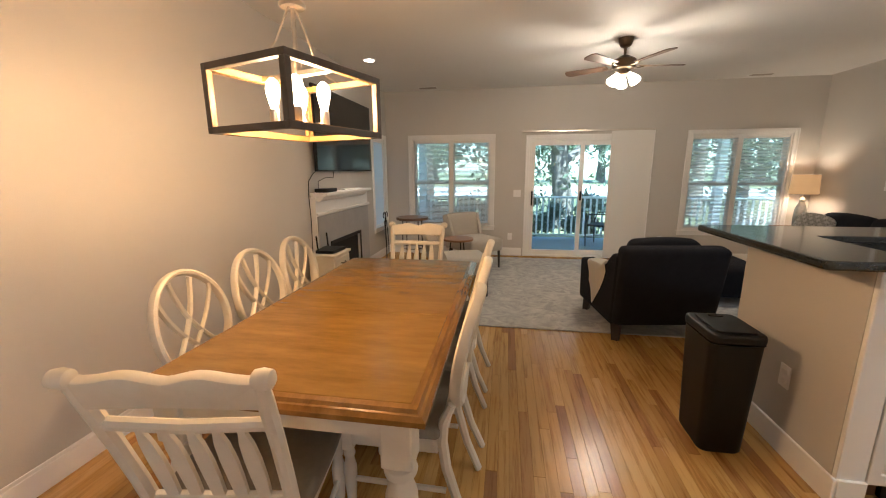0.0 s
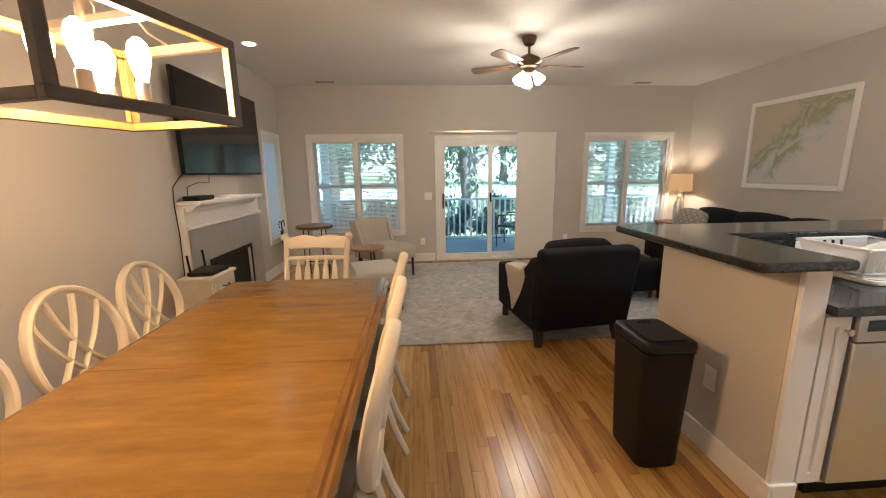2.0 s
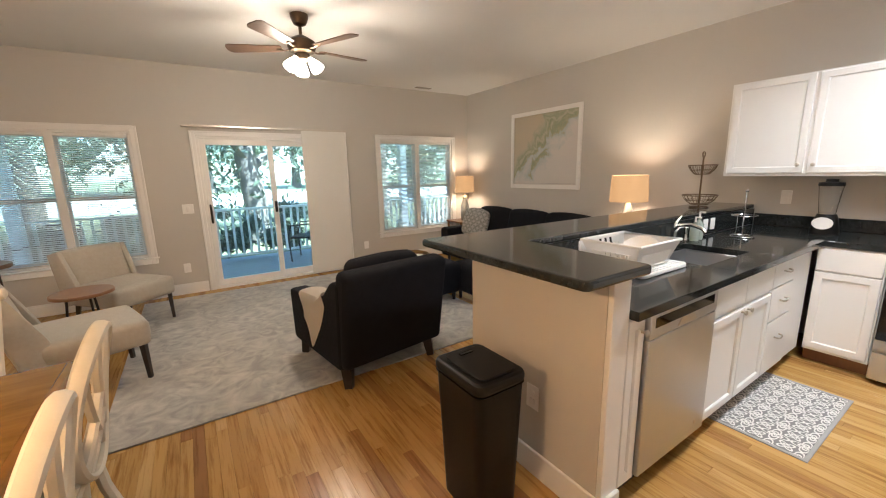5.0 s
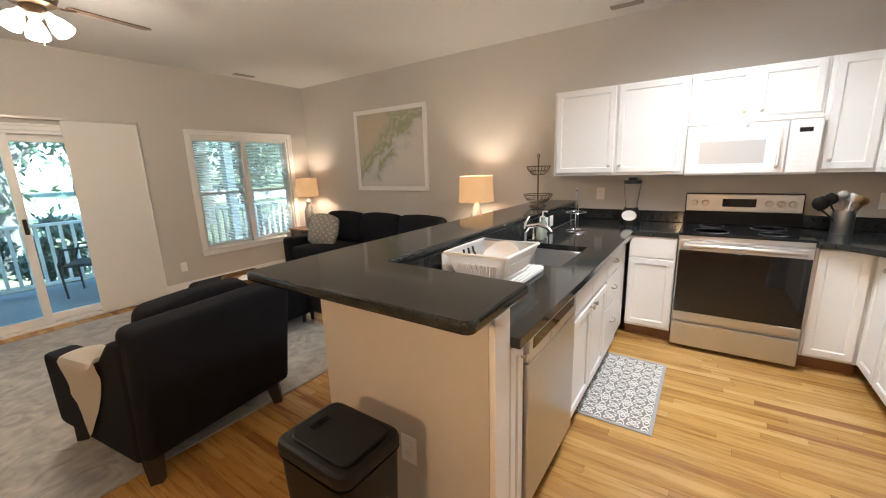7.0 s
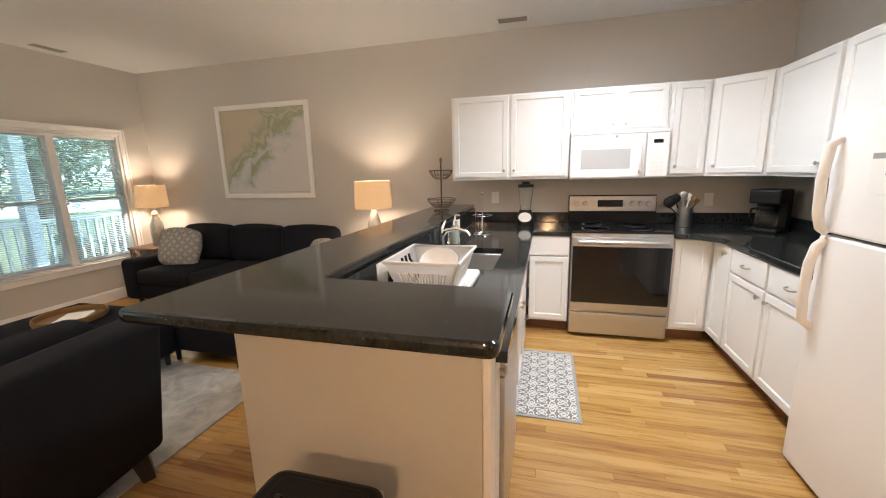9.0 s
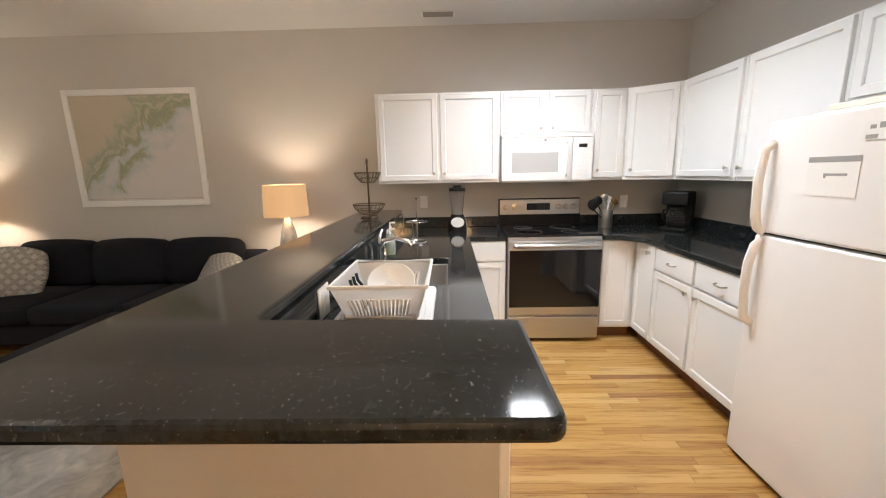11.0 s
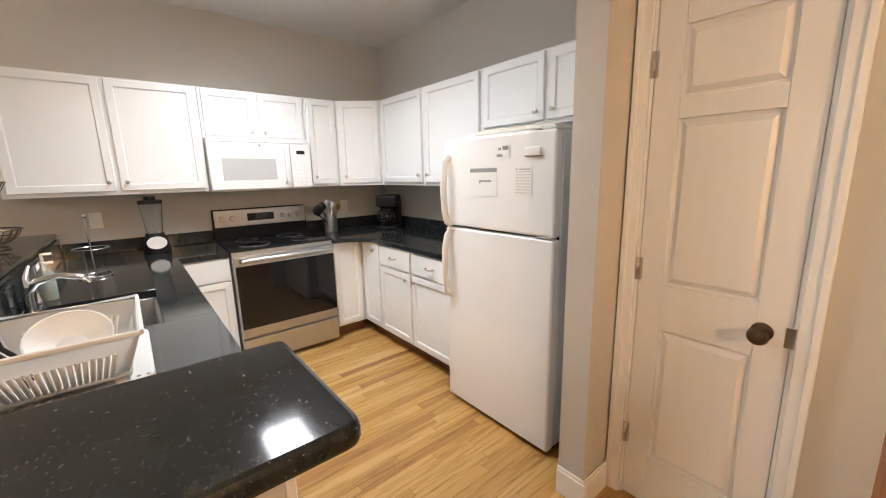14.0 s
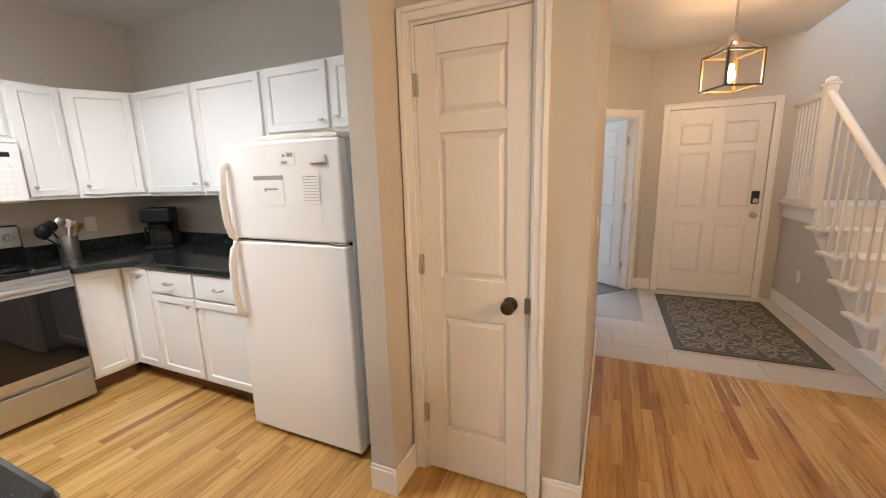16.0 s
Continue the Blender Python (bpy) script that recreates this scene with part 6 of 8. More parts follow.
# ---- living room ----
# ceiling fan at rest
cf_ = thing("ceiling_fan", pose(FAN[0], FAN[1], CZ), "dark bronze ceiling fan with wood blades and lit glass shades", "ceiling fan")
part("canopy", bm_lathe([(0.02, -0.09), (0.05, -0.075), (0.07, -0.03), (0.072, 0)], 24), BRONZE, cf_)
part("rod", bm_tube([(0, 0, -0.08), (0, 0, -0.17)], 0.013, 10), BRONZE, cf_)
part("motor", bm_lathe([(0.05, -0.30), (0.1, -0.285), (0.115, -0.25), (0.11, -0.205), (0.06, -0.175), (0.03, -0.16)], 28), BRONZE, cf_)
part("switch_cup", bm_lathe([(0.03, -0.36), (0.055, -0.345), (0.06, -0.305), (0.05, -0.295)], 20), BRONZE, cf_)
for k in range(5):
    a = radians(8 + 72 * k)
    bl2 = bm_prism(rounded([(0.16, -0.045), (0.57, -0.068), (0.60, -0.04), (0.60, 0.04), (0.57, 0.068), (0.16, 0.045)], 0.02), "z", -0.262, -0.255)
    bmesh.ops.transform(bl2, matrix=Matrix.Rotation(a, 4, "Z") @ Matrix.Translation((0, 0, -0.258)) @ Matrix.Rotation(radians(10), 4, "X") @ Matrix.Translation((0, 0, 0.258)), verts=bl2.verts[:])
    bob = part("blade", bl2, FANWOOD, cf_, "wood blade")
    ir = bm_tube([(0.09, 0, -0.268), (0.14, 0, -0.275), (0.2, 0, -0.266)], [0.012, 0.01, 0.016], 8, rx=0.006)
    bmesh.ops.transform(ir, matrix=Matrix.Rotation(a, 4, "Z"), verts=ir.verts[:])
    part("blade_iron", ir, BRONZE, bob)
for k in range(3):
    a = radians(200 + 120 * k)
    m_ = pose(0.06 * math.cos(a), 0.06 * math.sin(a), -0.34, 0, 0, math.degrees(a)) @ pose(0, 0, 0, 0, -38, 0)
    sh = bm_lathe([(0.02, 0.0), (0.024, -0.02), (0.04, -0.05), (0.052, -0.09), (0.055, -0.115), (0.051, -0.115), (0.03, -0.04)], 20)
    bmesh.ops.transform(sh, matrix=m_, verts=sh.verts[:])
    sob = part("glass_shade", sh, FANGLASS, cf_, "glowing frosted glass shade")
    sob.visible_shadow = False
part("pull_chain", bm_tube([(0.02, 0.02, -0.36), (0.02, 0.02, -0.50)], 0.0015, 5), NICKEL, cf_)
lamp("fan_light", "POINT", pose(FAN[0], FAN[1], CZ - 0.46), 32, SOFT, 0.17)

# recessed light and vents
rl_ = thing("recessed_light", pose(-0.83, 5.64, CZ), "small lit recessed ceiling light near the fireplace", "ceiling light")
part("trim_ring", bm_lathe([(0.075, -0.006), (0.078, -0.001), (0.078, 0.0)], 28), TRIM, rl_)
part("lens", bm_lathe([(0.055, -0.009), (0.057, -0.0062)], 24), SPOT, rl_)
sp = lamp("recessed_spot", "SPOT", look((-0.83, 5.64, CZ - 0.02), (-0.95, 5.6, 0)), 48, SOFT, 0.05)
sp.data.spot_size, sp.data.spot_blend = radians(110), 0.6
for x, y, w_, l_ in ((-0.45, 7.28, 0.15, 0.06), (4.28, 7.28, 0.15, 0.06), (5.04, 2.80, 0.06, 0.14)):
    v_ = thing("ceiling_vent", pose(x, y, CZ), "tan metal ceiling air vent", "air vent", "ceiling vents")
    VM = mat("vent_metal", (0.32, 0.29, 0.25), 0.5)
    part("frame", bm_box(-w_, -l_, -0.006, w_, l_, 0, 0.002), TRIM, v_)
    for k in range(6):
        if w_ > l_:
            part("slat", bm_box(-w_ + 0.015, -l_ + 0.012 + k * 0.016, -0.011, w_ - 0.015, -l_ + 0.022 + k * 0.016, -0.0062), VM, v_)
        else:
            part("slat", bm_box(-w_ + 0.012 + k * 0.016, -l_ + 0.015, -0.011, -w_ + 0.022 + k * 0.016, l_ - 0.015, -0.0062), VM, v_)

# television
tv = thing("television", pose(WX, 5.64, 1.435), "large black flat television mounted above the mantel", "television")
part("case", bm_box(0.05, -0.835, 0, 0.085, 0.835, 0.885, 0.006), BLACKPLASTIC, tv)
part("screen", bm_box(0.0852, -0.826, 0.014, 0.088, 0.826, 0.876, 0.001), SCREEN, tv, "glossy dark screen")
part("wall_mount", bm_box(0.0, -0.25, 0.2, 0.05, 0.25, 0.65), IRON, tv)
solid("tv_cable", bm_tube([(WX + 0.05, 4.86, 1.45), (WX + 0.02, 4.82, 1.41), (WX + 0.012, 4.73, 1.33), (WX + 0.012, 4.715, 1.18), (WX + 0.012, 4.73, 0.92), (WX + 0.012, 4.72, 0.7), (WX + 0.014, 4.70, 0.3)], 0.004, 6), BLACKPLASTIC, "black cable hanging down the wall", "cable")
bx_ = thing("cable_box", pose(WX + 0.105, 4.93, 1.2105), "black cable box on the mantel", "cable box")
part("case", bm_box(-0.07, -0.13, 0.004, 0.07, 0.13, 0.042, 0.004), BLACKPLASTIC, bx_)
part("foot", bm_box(-0.06, -0.12, 0, 0.06, 0.12, 0.004), BLACKPLASTIC, bx_)
solid("box_cable", bm_tube([(WX + 0.07, 4.82, 1.24), (WX + 0.06, 4.85, 1.33), (WX + 0.06, 5.05, 1.37), (WX + 0.07, 5.2, 1.36), (WX + 0.07, 5.22, 1.43)], 0.0035, 6), BLACKPLASTIC, "thin black cable looping to the television", "cable")
solid("white_remote_tray", bm_box(WX + 0.05, 5.35, 1.2105, WX + 0.14, 5.62, 1.227, 0.004), WHITEPLASTIC, "flat white tray on the mantel", "tray")

# cabinet with router
rc = thing("side_cabinet", pose(WX + 0.095, 4.66, 0), "low cream painted cabinet against the wall", "cabinet")
part("body", bm_box(0.0, -0.19, 0.05, 0.27, 0.19, 0.575, 0.004), CREAM, rc)
part("top", bm_box(-0.0, -0.205, 0.576, 0.29, 0.205, 0.603, 0.005), CREAM, rc)
part("plinth", bm_box(0.01, -0.18, 0.0, 0.25, 0.18, 0.05), CREAM, rc)
d_ = part("drawer", bm_box(0.2705, -0.17, 0.43, 0.282, 0.17, 0.555, 0.003), CREAM, rc)
part("drawer_pull", bm_tube([(0.282, -0.05, 0.5), (0.30, -0.035, 0.49), (0.30, 0.035, 0.49), (0.282, 0.05, 0.5)], 0.006, 6), IRON, d_)
d_ = part("door", bm_box(0.2705, -0.17, 0.08, 0.282, 0.17, 0.42, 0.003), CREAM, rc)
part("knob", bm_lathe([(0.01, 0), (0.012, 0.015)], 10), IRON, d_).matrix_basis = pose(0.282, -0.13, 0.36, 0, 90, 0)
ro = thing("router", pose(WX + 0.235, 4.67, 0.6035), "black wireless router with two antennas", "router")
part("case", bm_prism(rounded([(-0.1, -0.14), (0.1, -0.14), (0.12, 0.14), (-0.12, 0.14)], 0.02), "z", 0.0, 0.032, 0.006), BLACKPLASTIC, ro)
for x, y in ((-0.07, -0.13), (-0.08, 0.12)):
    part("antenna", bm_tube([(x, y, 0.03), (x - 0.005, y - 0.01, 0.18)], 0.009, 8), BLACKPLASTIC, ro)

# fireplace tools
ft = thing("fireplace_tool_stand", pose(-0.93, 6.36, 0), "black wrought iron fireplace stand with scrolled top", "tool stand")
part("post", bm_tube([(0, 0, 0.01), (0.005, 0, 0.3), (-0.004, 0, 0.55), (0, 0, 0.78)], 0.009, 8), IRON, ft)
part("foot", bm_lathe([(0.1, 0), (0.1, 0.01), (0.03, 0.02)], 20), IRON, ft)
for s in (-1, 1):
    pts = [(0, s * 0.0, 0.70)] + [(0, s * (0.055 + 0.045 * math.cos(a)), 0.80 + 0.045 * math.sin(a)) for a in [math.pi - k * 0.45 for k in range(10)]]
    part("scroll", bm_tube(pts, 0.006, 6), IRON, ft)
    part("tool", bm_tube([(0.0, s * 0.05, 0.72), (0.02, s * 0.055, 0.4), (0.02, s * 0.05, 0.1)], 0.006, 6), IRON, ft)
part("cross_bar", bm_tube([(0, -0.06, 0.66), (0, 0.06, 0.66)], 0.005, 6), IRON, ft)

# small tables
st_ = thing("side_table", pose(0.20, 5.99, 0), "small round walnut side table on black legs", "side table")
part("top", bm_lathe([(0.19, 0.515), (0.205, 0.52), (0.205, 0.54), (0.2, 0.545)], 36), WALNUT, st_)
for k in range(3):
    a = radians(80 + 120 * k)
    part("leg", bm_tube([(0.1 * math.cos(a), 0.1 * math.sin(a), 0.515), (0.16 * math.cos(a), 0.16 * math.sin(a), 0.0)], 0.009, 8), IRON, st_)
s2 = thing("accent_table", pose(-0.62, 6.75, 0), "round dark wood accent table with thin iron legs", "side table")
part("top", bm_lathe([(0.235, 0.69), (0.25, 0.695), (0.25, 0.725), (0.245, 0.73)], 36), mat("dark_walnut", (0.10, 0.055, 0.03), 0.35, second=(0.14, 0.08, 0.045), scale=5), s2)
for k in range(4):
    a = radians(45 + 90 * k)
    part("leg", bm_tube([(0.17 * math.cos(a), 0.17 * math.sin(a), 0.69), (0.19 * math.cos(a), 0.19 * math.sin(a), 0.0)], 0.008, 8), IRON, s2)
part("lower_ring", bm_tube([(0.18 * math.cos(a * math.pi / 12), 0.18 * math.sin(a * math.pi / 12), 0.25) for a in range(25)], 0.006, 6), IRON, s2)


def slipper_chair(m, label):
    """Armless upholstered chair with a winged back; front towards +y."""
    c = thing("slipper_chair", m, label, "chair", "pair of slipper chairs")
    part("seat", bm_soft(-0.29, -0.02, 0.27, 0.29, 0.60, 0.455, 0.035, puff=0.018), OATMEAL, c)
    bk = bm_soft(-0.27, -0.06, 0.30, 0.27, 0.06, 0.80, 0.035, puff=0.015)
    bmesh.ops.transform(bk, matrix=Matrix.Translation((0, 0.02, 0.30)) @ Matrix.Rotation(radians(14), 4, "X") @ Matrix.Translation((0, 0, -0.30)), verts=bk.verts[:])
    part("backrest", bk, OATMEAL, c)
    for s in (-1, 1):
        wg = bm_prism(rounded([(-0.06, 0.28), (0.13, 0.28), (0.12, 0.46), (0.06, 0.79), (-0.05, 0.79)], 0.02), "x", -0.025, 0.025, 0.012)
        bmesh.ops.transform(wg, matrix=Matrix.Translation((s * 0.285, 0.02, 0.30)) @ Matrix.Rotation(radians(14), 4, "X") @ Matrix.Rotation(radians(s * 14), 4, "Z") @ Matrix.Translation((0, 0, -0.30)), verts=wg.verts[:])
        part("wing", wg, OATMEAL, c)
        part("front_leg", bm_tube([(s * 0.25, 0.55, 0.28), (s * 0.25, 0.56, 0.0)], [0.026, 0.017], 4), DARKLEG, c)
        part("rear_leg", bm_tube([(s * 0.24, 0.02, 0.28), (s * 0.24, -0.06, 0.0)], [0.026, 0.017], 4), DARKLEG, c)
    return c


sc = slipper_chair(pose(0.02, 5.26, 0, 0, 0, -73), "oatmeal upholstered armless chair with winged back")
copy_thing(sc, pose(0.19, 6.85, 0, 0, 0, -140))

# armchair
ac = thing("armchair", pose(2.085, 4.62, 0, 0, 0, 8), "navy upholstered club armchair on dark tapered legs", "armchair")
part("base", bm_soft(-0.40, -0.36, 0.14, 0.40, 0.40, 0.36, 0.03), NAVY, ac)
part("seat_cushion", bm_soft(-0.275, -0.22, 0.36, 0.275, 0.42, 0.50, 0.04, puff=0.02), NAVY, ac)
for s in (-1, 1):
    out = rounded([(-0.40, 0.15), (0.40, 0.15), (0.42, 0.56), (-0.16, 0.60), (-0.33, 0.76), (-0.44, 0.76)], 0.04)
    x0, x1 = sorted((s * 0.29, s * 0.43))
    part("arm", bm_prism(out, "x", x0, x1, 0.022), NAVY, ac)
bk = bm_soft(-0.42, -0.08, 0.16, 0.42, 0.08, 0.84, 0.045)
bmesh.ops.transform(bk, matrix=Matrix.Translation((0, -0.36, 0.16)) @ Matrix.Rotation(radians(9), 4, "X") @ Matrix.Translation((0, 0, -0.16)), verts=bk.verts[:])
part("backrest", bk, NAVY, ac)
bc_ = bm_soft(-0.28, -0.1, 0.50, 0.28, 0.06, 0.87, 0.05, puff=0.025)
bmesh.ops.transform(bc_, matrix=Matrix.Translation((0, -0.22, 0.50)) @ Matrix.Rotation(radians(12), 4, "X") @ Matrix.Translation((0, 0, -0.50)), verts=bc_.verts[:])
part("back_cushion", bc_, NAVY, ac)
for sx in (-1, 1):
    for sy in (-1, 1):
        part("leg", bm_tube([(sx * 0.35, sy * 0.34, 0.15), (sx * 0.36, sy * 0.37, 0.0)], [0.052, 0.036], 4), DARKLEG, ac)

# throw over the arm
tw = thing("throw_blanket", ac.matrix_basis.copy(), "cream knitted throw draped over the armchair's arm", "blanket")
bm = bmesh.new()
rows = []
for i in range(15):
    t = i / 14
    row_ = []
    for k in range(11):
        u = k / 10
        y = -0.24 + 0.40 * u + 0.03 * math.sin(5 * t)
        zt = 0.60 + (0.9 * (-0.16 - y) if y < -0.16 else -0.07 * (y + 0.16))
        if t < 0.45:
            q = t / 0.45
            x, z = -0.27 - 0.17 * q, zt + 0.012 + 0.01 * math.sin(math.pi * q)
        else:
            q = (t - 0.45) / 0.55
            x, z = -0.447 - 0.012 * math.sin(9 * u + 3 * q) * q, zt + 0.012 - q * (0.12 + 0.27 * math.exp(-((u - 0.62) / 0.33) ** 2))
        row_.append(bm.verts.new((x, y, z)))
    rows.append(row_)
for a, b in zip(rows, rows[1:]):
    for k in range(10):
        bm.faces.new((a[k], a[k + 1], b[k + 1], b[k]))
bmesh.ops.solidify(bm, geom=bm.faces[:], thickness=0.014)
part("cloth", bm, THROW, tw)

# sofa, against the east wall
so = thing("sofa", pose(EX - 0.06, 5.74, 0, 0, 0, 90), "navy three-seat sofa against the wall", "sofa")
L = 1.24
part("base", bm_soft(-L + 0.16, 0.02, 0.12, L - 0.16, 0.86, 0.30, 0.03), NAVY, so)
part("back_frame", bm_soft(-L, 0.0, 0.14, L, 0.20, 0.74, 0.05), NAVY, so)
for s in (-1, 1):
    x0, x1 = sorted((s * (L - 0.18), s * L))
    part("arm", bm_soft(x0, 0.1, 0.12, x1, 0.90, 0.57, 0.045), NAVY, so)
for k in range(3):
    x0 = -L + 0.19 + k * 0.70
    part("seat_cushion", bm_soft(x0, 0.2, 0.30, x0 + 0.695, 0.90, 0.455, 0.045, puff=0.015), NAVY, so)
    b_ = bm_soft(x0 + 0.005, 0.14, 0.46, x0 + 0.69, 0.32, 0.86, 0.06, puff=0.03)
    bmesh.ops.transform(b_, matrix=Matrix.Translation((0, 0.2, 0.46)) @ Matrix.Rotation(radians(10), 4, "X") @ Matrix.Translation((0, -0.2, -0.46)), verts=b_.verts[:])
    part("back_cushion", b_, NAVY, so)
for sx in (-1, 1):
    for y in (0.08, 0.80):
        part("leg", bm_tube([(sx * (L - 0.1), y, 0.13), (sx * (L - 0.1), y, 0.0)], [0.035, 0.024], 4), DARKLEG, so)


def cushion(m, label, material=CUSHION, s=0.22):
    c = thing("throw_pillow", m, label, "pillow", "sofa pillows")
    part("cover", bm_soft(-s, -0.055, 0.0, s, 0.055, 1.95 * s, 0.04, puff=0.04), material, c)


cushion(pose(4.66, 6.55, 0.465, -18, 7, -74), "grey woven square pillow leaning on the sofa arm", CUSHION, 0.2)
cushion(pose(4.74, 4.84, 0.45, -38, 0, -112), "beige and grey woven pillow leaning at the sofa's end", scroll_material("beige_pillow_weave", (0.07, 0.065, 0.06), (0.34, 0.31, 0.27), 0.05, True), 0.175)

# chaise ottoman pair and tray
oc = thing("chaise_ottoman", pose(3.90, 5.0, 0), "navy upholstered chaise block in front of the sofa", "ottoman")
part("body", bm_soft(-0.45, -0.36, 0.10, 0.42, 0.38, 0.44, 0.06, puff=0.01), NAVY, oc)
for sx in (-0.38, 0.34):
    for y in (-0.28, 0.30):
        part("leg", bm_tube([(sx, y, 0.11), (sx, y, 0.0)], [0.03, 0.02], 4), DARKLEG, oc)
om = thing("ottoman", pose(3.12, 5.72, 0), "large navy upholstered ottoman on the rug", "ottoman")
part("body", bm_soft(-0.34, -0.52, 0.10, 0.36, 0.48, 0.45, 0.06, puff=0.012), NAVY, om)
for sx in (-0.27, 0.29):
    for y in (-0.44, 0.40):
        part("leg", bm_tube([(sx, y, 0.11), (sx, y, 0.0)], [0.03, 0.02], 4), DARKLEG, om)
ty = thing("serving_tray", pose(3.12, 5.72, 0.463, 0, 0, 20), "oval wooden serving tray on the ottoman", "tray")
part("tray_floor", bm_lathe([(0.19, 0), (0.2, 0.004), (0.19, 0.008)], 32), WALNUT, ty)
part("tray_rim", bm_tube([(0.2 * math.cos(a * math.pi / 16), 0.2 * math.sin(a * math.pi / 16), 0.025) for a in range(33)], 0.008, 6, rx=0.022), GOLDWOOD, ty)
solid("magazine", bm_box(-0.11, -0.08, 0.0, 0.11, 0.08, 0.012, 0.001), PAPER, "pale magazine lying on the tray", "magazine").matrix_basis = pose(3.12, 5.70, 0.472, 0, 0, 35)

# end tables and lamps


def table_lamp(m, label, base_profile, shade_r, z0_, z1_):
    lp = thing("table_lamp", m, label, "lamp", "sofa lamps")
    part("base", bm_lathe(base_profile, 24), MERCURY, lp, "silvered glass base")
    part("stem", bm_tube([(0, 0, base_profile[-1][1]), (0, 0, z1_ - 0.03)], 0.006, 8), NICKEL, lp)
    sh = bmesh.new()
    seg = 40
    rg_ = []
    for r, z in ((shade_r, z0_), (shade_r * 0.93, z1_), (shade_r * 0.93 - 0.004, z1_), (shade_r - 0.004, z0_)):
        rg_.append([sh.verts.new((r * math.cos(2 * math.pi * i / seg), r * math.sin(2 * math.pi * i / seg), z)) for i in range(seg)])
    for q in range(4):
        a, b = rg_[q], rg_[(q + 1) % 4]
        for i in range(seg):
            sh.faces.new((a[i], a[(i + 1) % seg], b[(i + 1) % seg], b[i]))
    part("shade", sh, SHADE, lp, "cream linen drum shade, lit")
    bo = part("bulb", bm_lathe([(0.012, z0_ + 0.05), (0.028, z0_ + 0.09), (0.03, z0_ + 0.12), (0.01, z0_ + 0.15)], 14), BULB, lp)
    bo.visible_shadow = False
    return lp


def end_table(m):
    e = thing("end_table", m, "square walnut end table beside the sofa", "side table", "end tables")
    part("top", bm_box(-0.22, -0.22, 0.575, 0.22, 0.22, 0.60, 0.004), WALNUT, e)
    for sx in (-1, 1):
        for sy in (-1, 1):
            part("leg", bm_box(sx * 0.19 - 0.015, sy * 0.19 - 0.015, 0, sx * 0.19 + 0.015, sy * 0.19 + 0.015, 0.575, 0.003), WALNUT, e)
    part("shelf", bm_box(-0.19, -0.19, 0.18, 0.19, 0.19, 0.2, 0.003), WALNUT, e)


end_table(pose(5.02, 7.26, 0))
end_table(pose(5.04, 4.20, 0))
table_lamp(pose(5.02, 7.22, 0.60), "table lamp with mercury glass base and lit drum shade", [(0.065, 0), (0.07, 0.02), (0.075, 0.12), (0.072, 0.26), (0.045, 0.34), (0.03, 0.37), (0.04, 0.40), (0.018, 0.44)], 0.165, 0.485, 0.755)
table_lamp(pose(4.93, 4.18, 0.60), "table lamp with tapered mercury glass base and lit drum shade", [(0.08, 0), (0.085, 0.05), (0.085, 0.2), (0.065, 0.34), (0.03, 0.45), (0.018, 0.48)], 0.19, 0.485, 0.76)
lamp("lamp_light", "POINT", pose(5.02, 7.22, 1.21), 12, SOFT, 0.07)
lamp("lamp_light", "POINT", pose(4.93, 4.18, 1.21), 15, SOFT, 0.07)

# chart on the wall
mp_ = thing("framed_chart", pose(EX, 5.712, 1.715), "large framed coastal chart in a white frame on the wall", "picture")
mw_, mh_, fr0 = 0.637, 0.545, 0.055
part("print", bm_box(-0.012, -mw_ + fr0, -mh_ + fr0, -0.008, mw_ - fr0, mh_ - fr0), CHART, mp_, "pale coastal chart print", smooth=False)
fm = bm_box(-0.028, -mw_, -mh_, 0, -mw_ + fr0, mh_, 0.005, seg=2)
bm_box(-0.028, mw_ - fr0, -mh_, 0, mw_, mh_, 0.005, bm=fm, seg=2)
bm_box(-0.028, -mw_ + fr0, -mh_, 0, mw_ - fr0, -mh_ + fr0, 0.005, bm=fm, seg=2)
bm_box(-0.028, -mw_ + fr0, mh_ - fr0, 0, mw_ - fr0, mh_, 0.005, bm=fm, seg=2)
part("frame", fm, TRIM, mp_, "white painted frame")
part("print_border", bm_box(-0.0125, -mw_ + fr0 + 0.02, -mh_ + fr0 + 0.018, -0.0115, mw_ - fr0 - 0.02, -mh_ + fr0 + 0.021), INK, mp_)

# plates by the doors
for x, y, z, r_, lb in ((1.0, NY - 0.0005, 1.06, 0, "white double light switch beside the glass door"), (3.28, NY - 0.0005, 0.33, 0, "white wall outlet near the window"), (0.9, NY - 0.0005, 0.33, 0, "white wall outlet near the glass door")):
    o_ = thing("light_switch" if z > 0.9 else "outlet", pose(x, y, z, 0, 0, r_), lb, "switch" if z > 0.9 else "outlet")
    hw = 0.06 if z > 0.9 else 0.037
    part("plate", bm_box(-hw, -0.006, -0.058, hw, 0, 0.058, 0.003), WHITEPLASTIC, o_)
    part("rocker", bm_box(-0.016, -0.01, -0.03, 0.016, -0.005, 0.03, 0.002), PAPER, o_)

# area rug
ar = thing("area_rug", pose(1.95, 5.82, 0), "worn grey traditional area rug on the oak floor", "rug")
part("woven_body", bm_box(-1.51, -1.49, 0.001, 1.51, 1.47, 0.011, 0.003), RUG, ar)

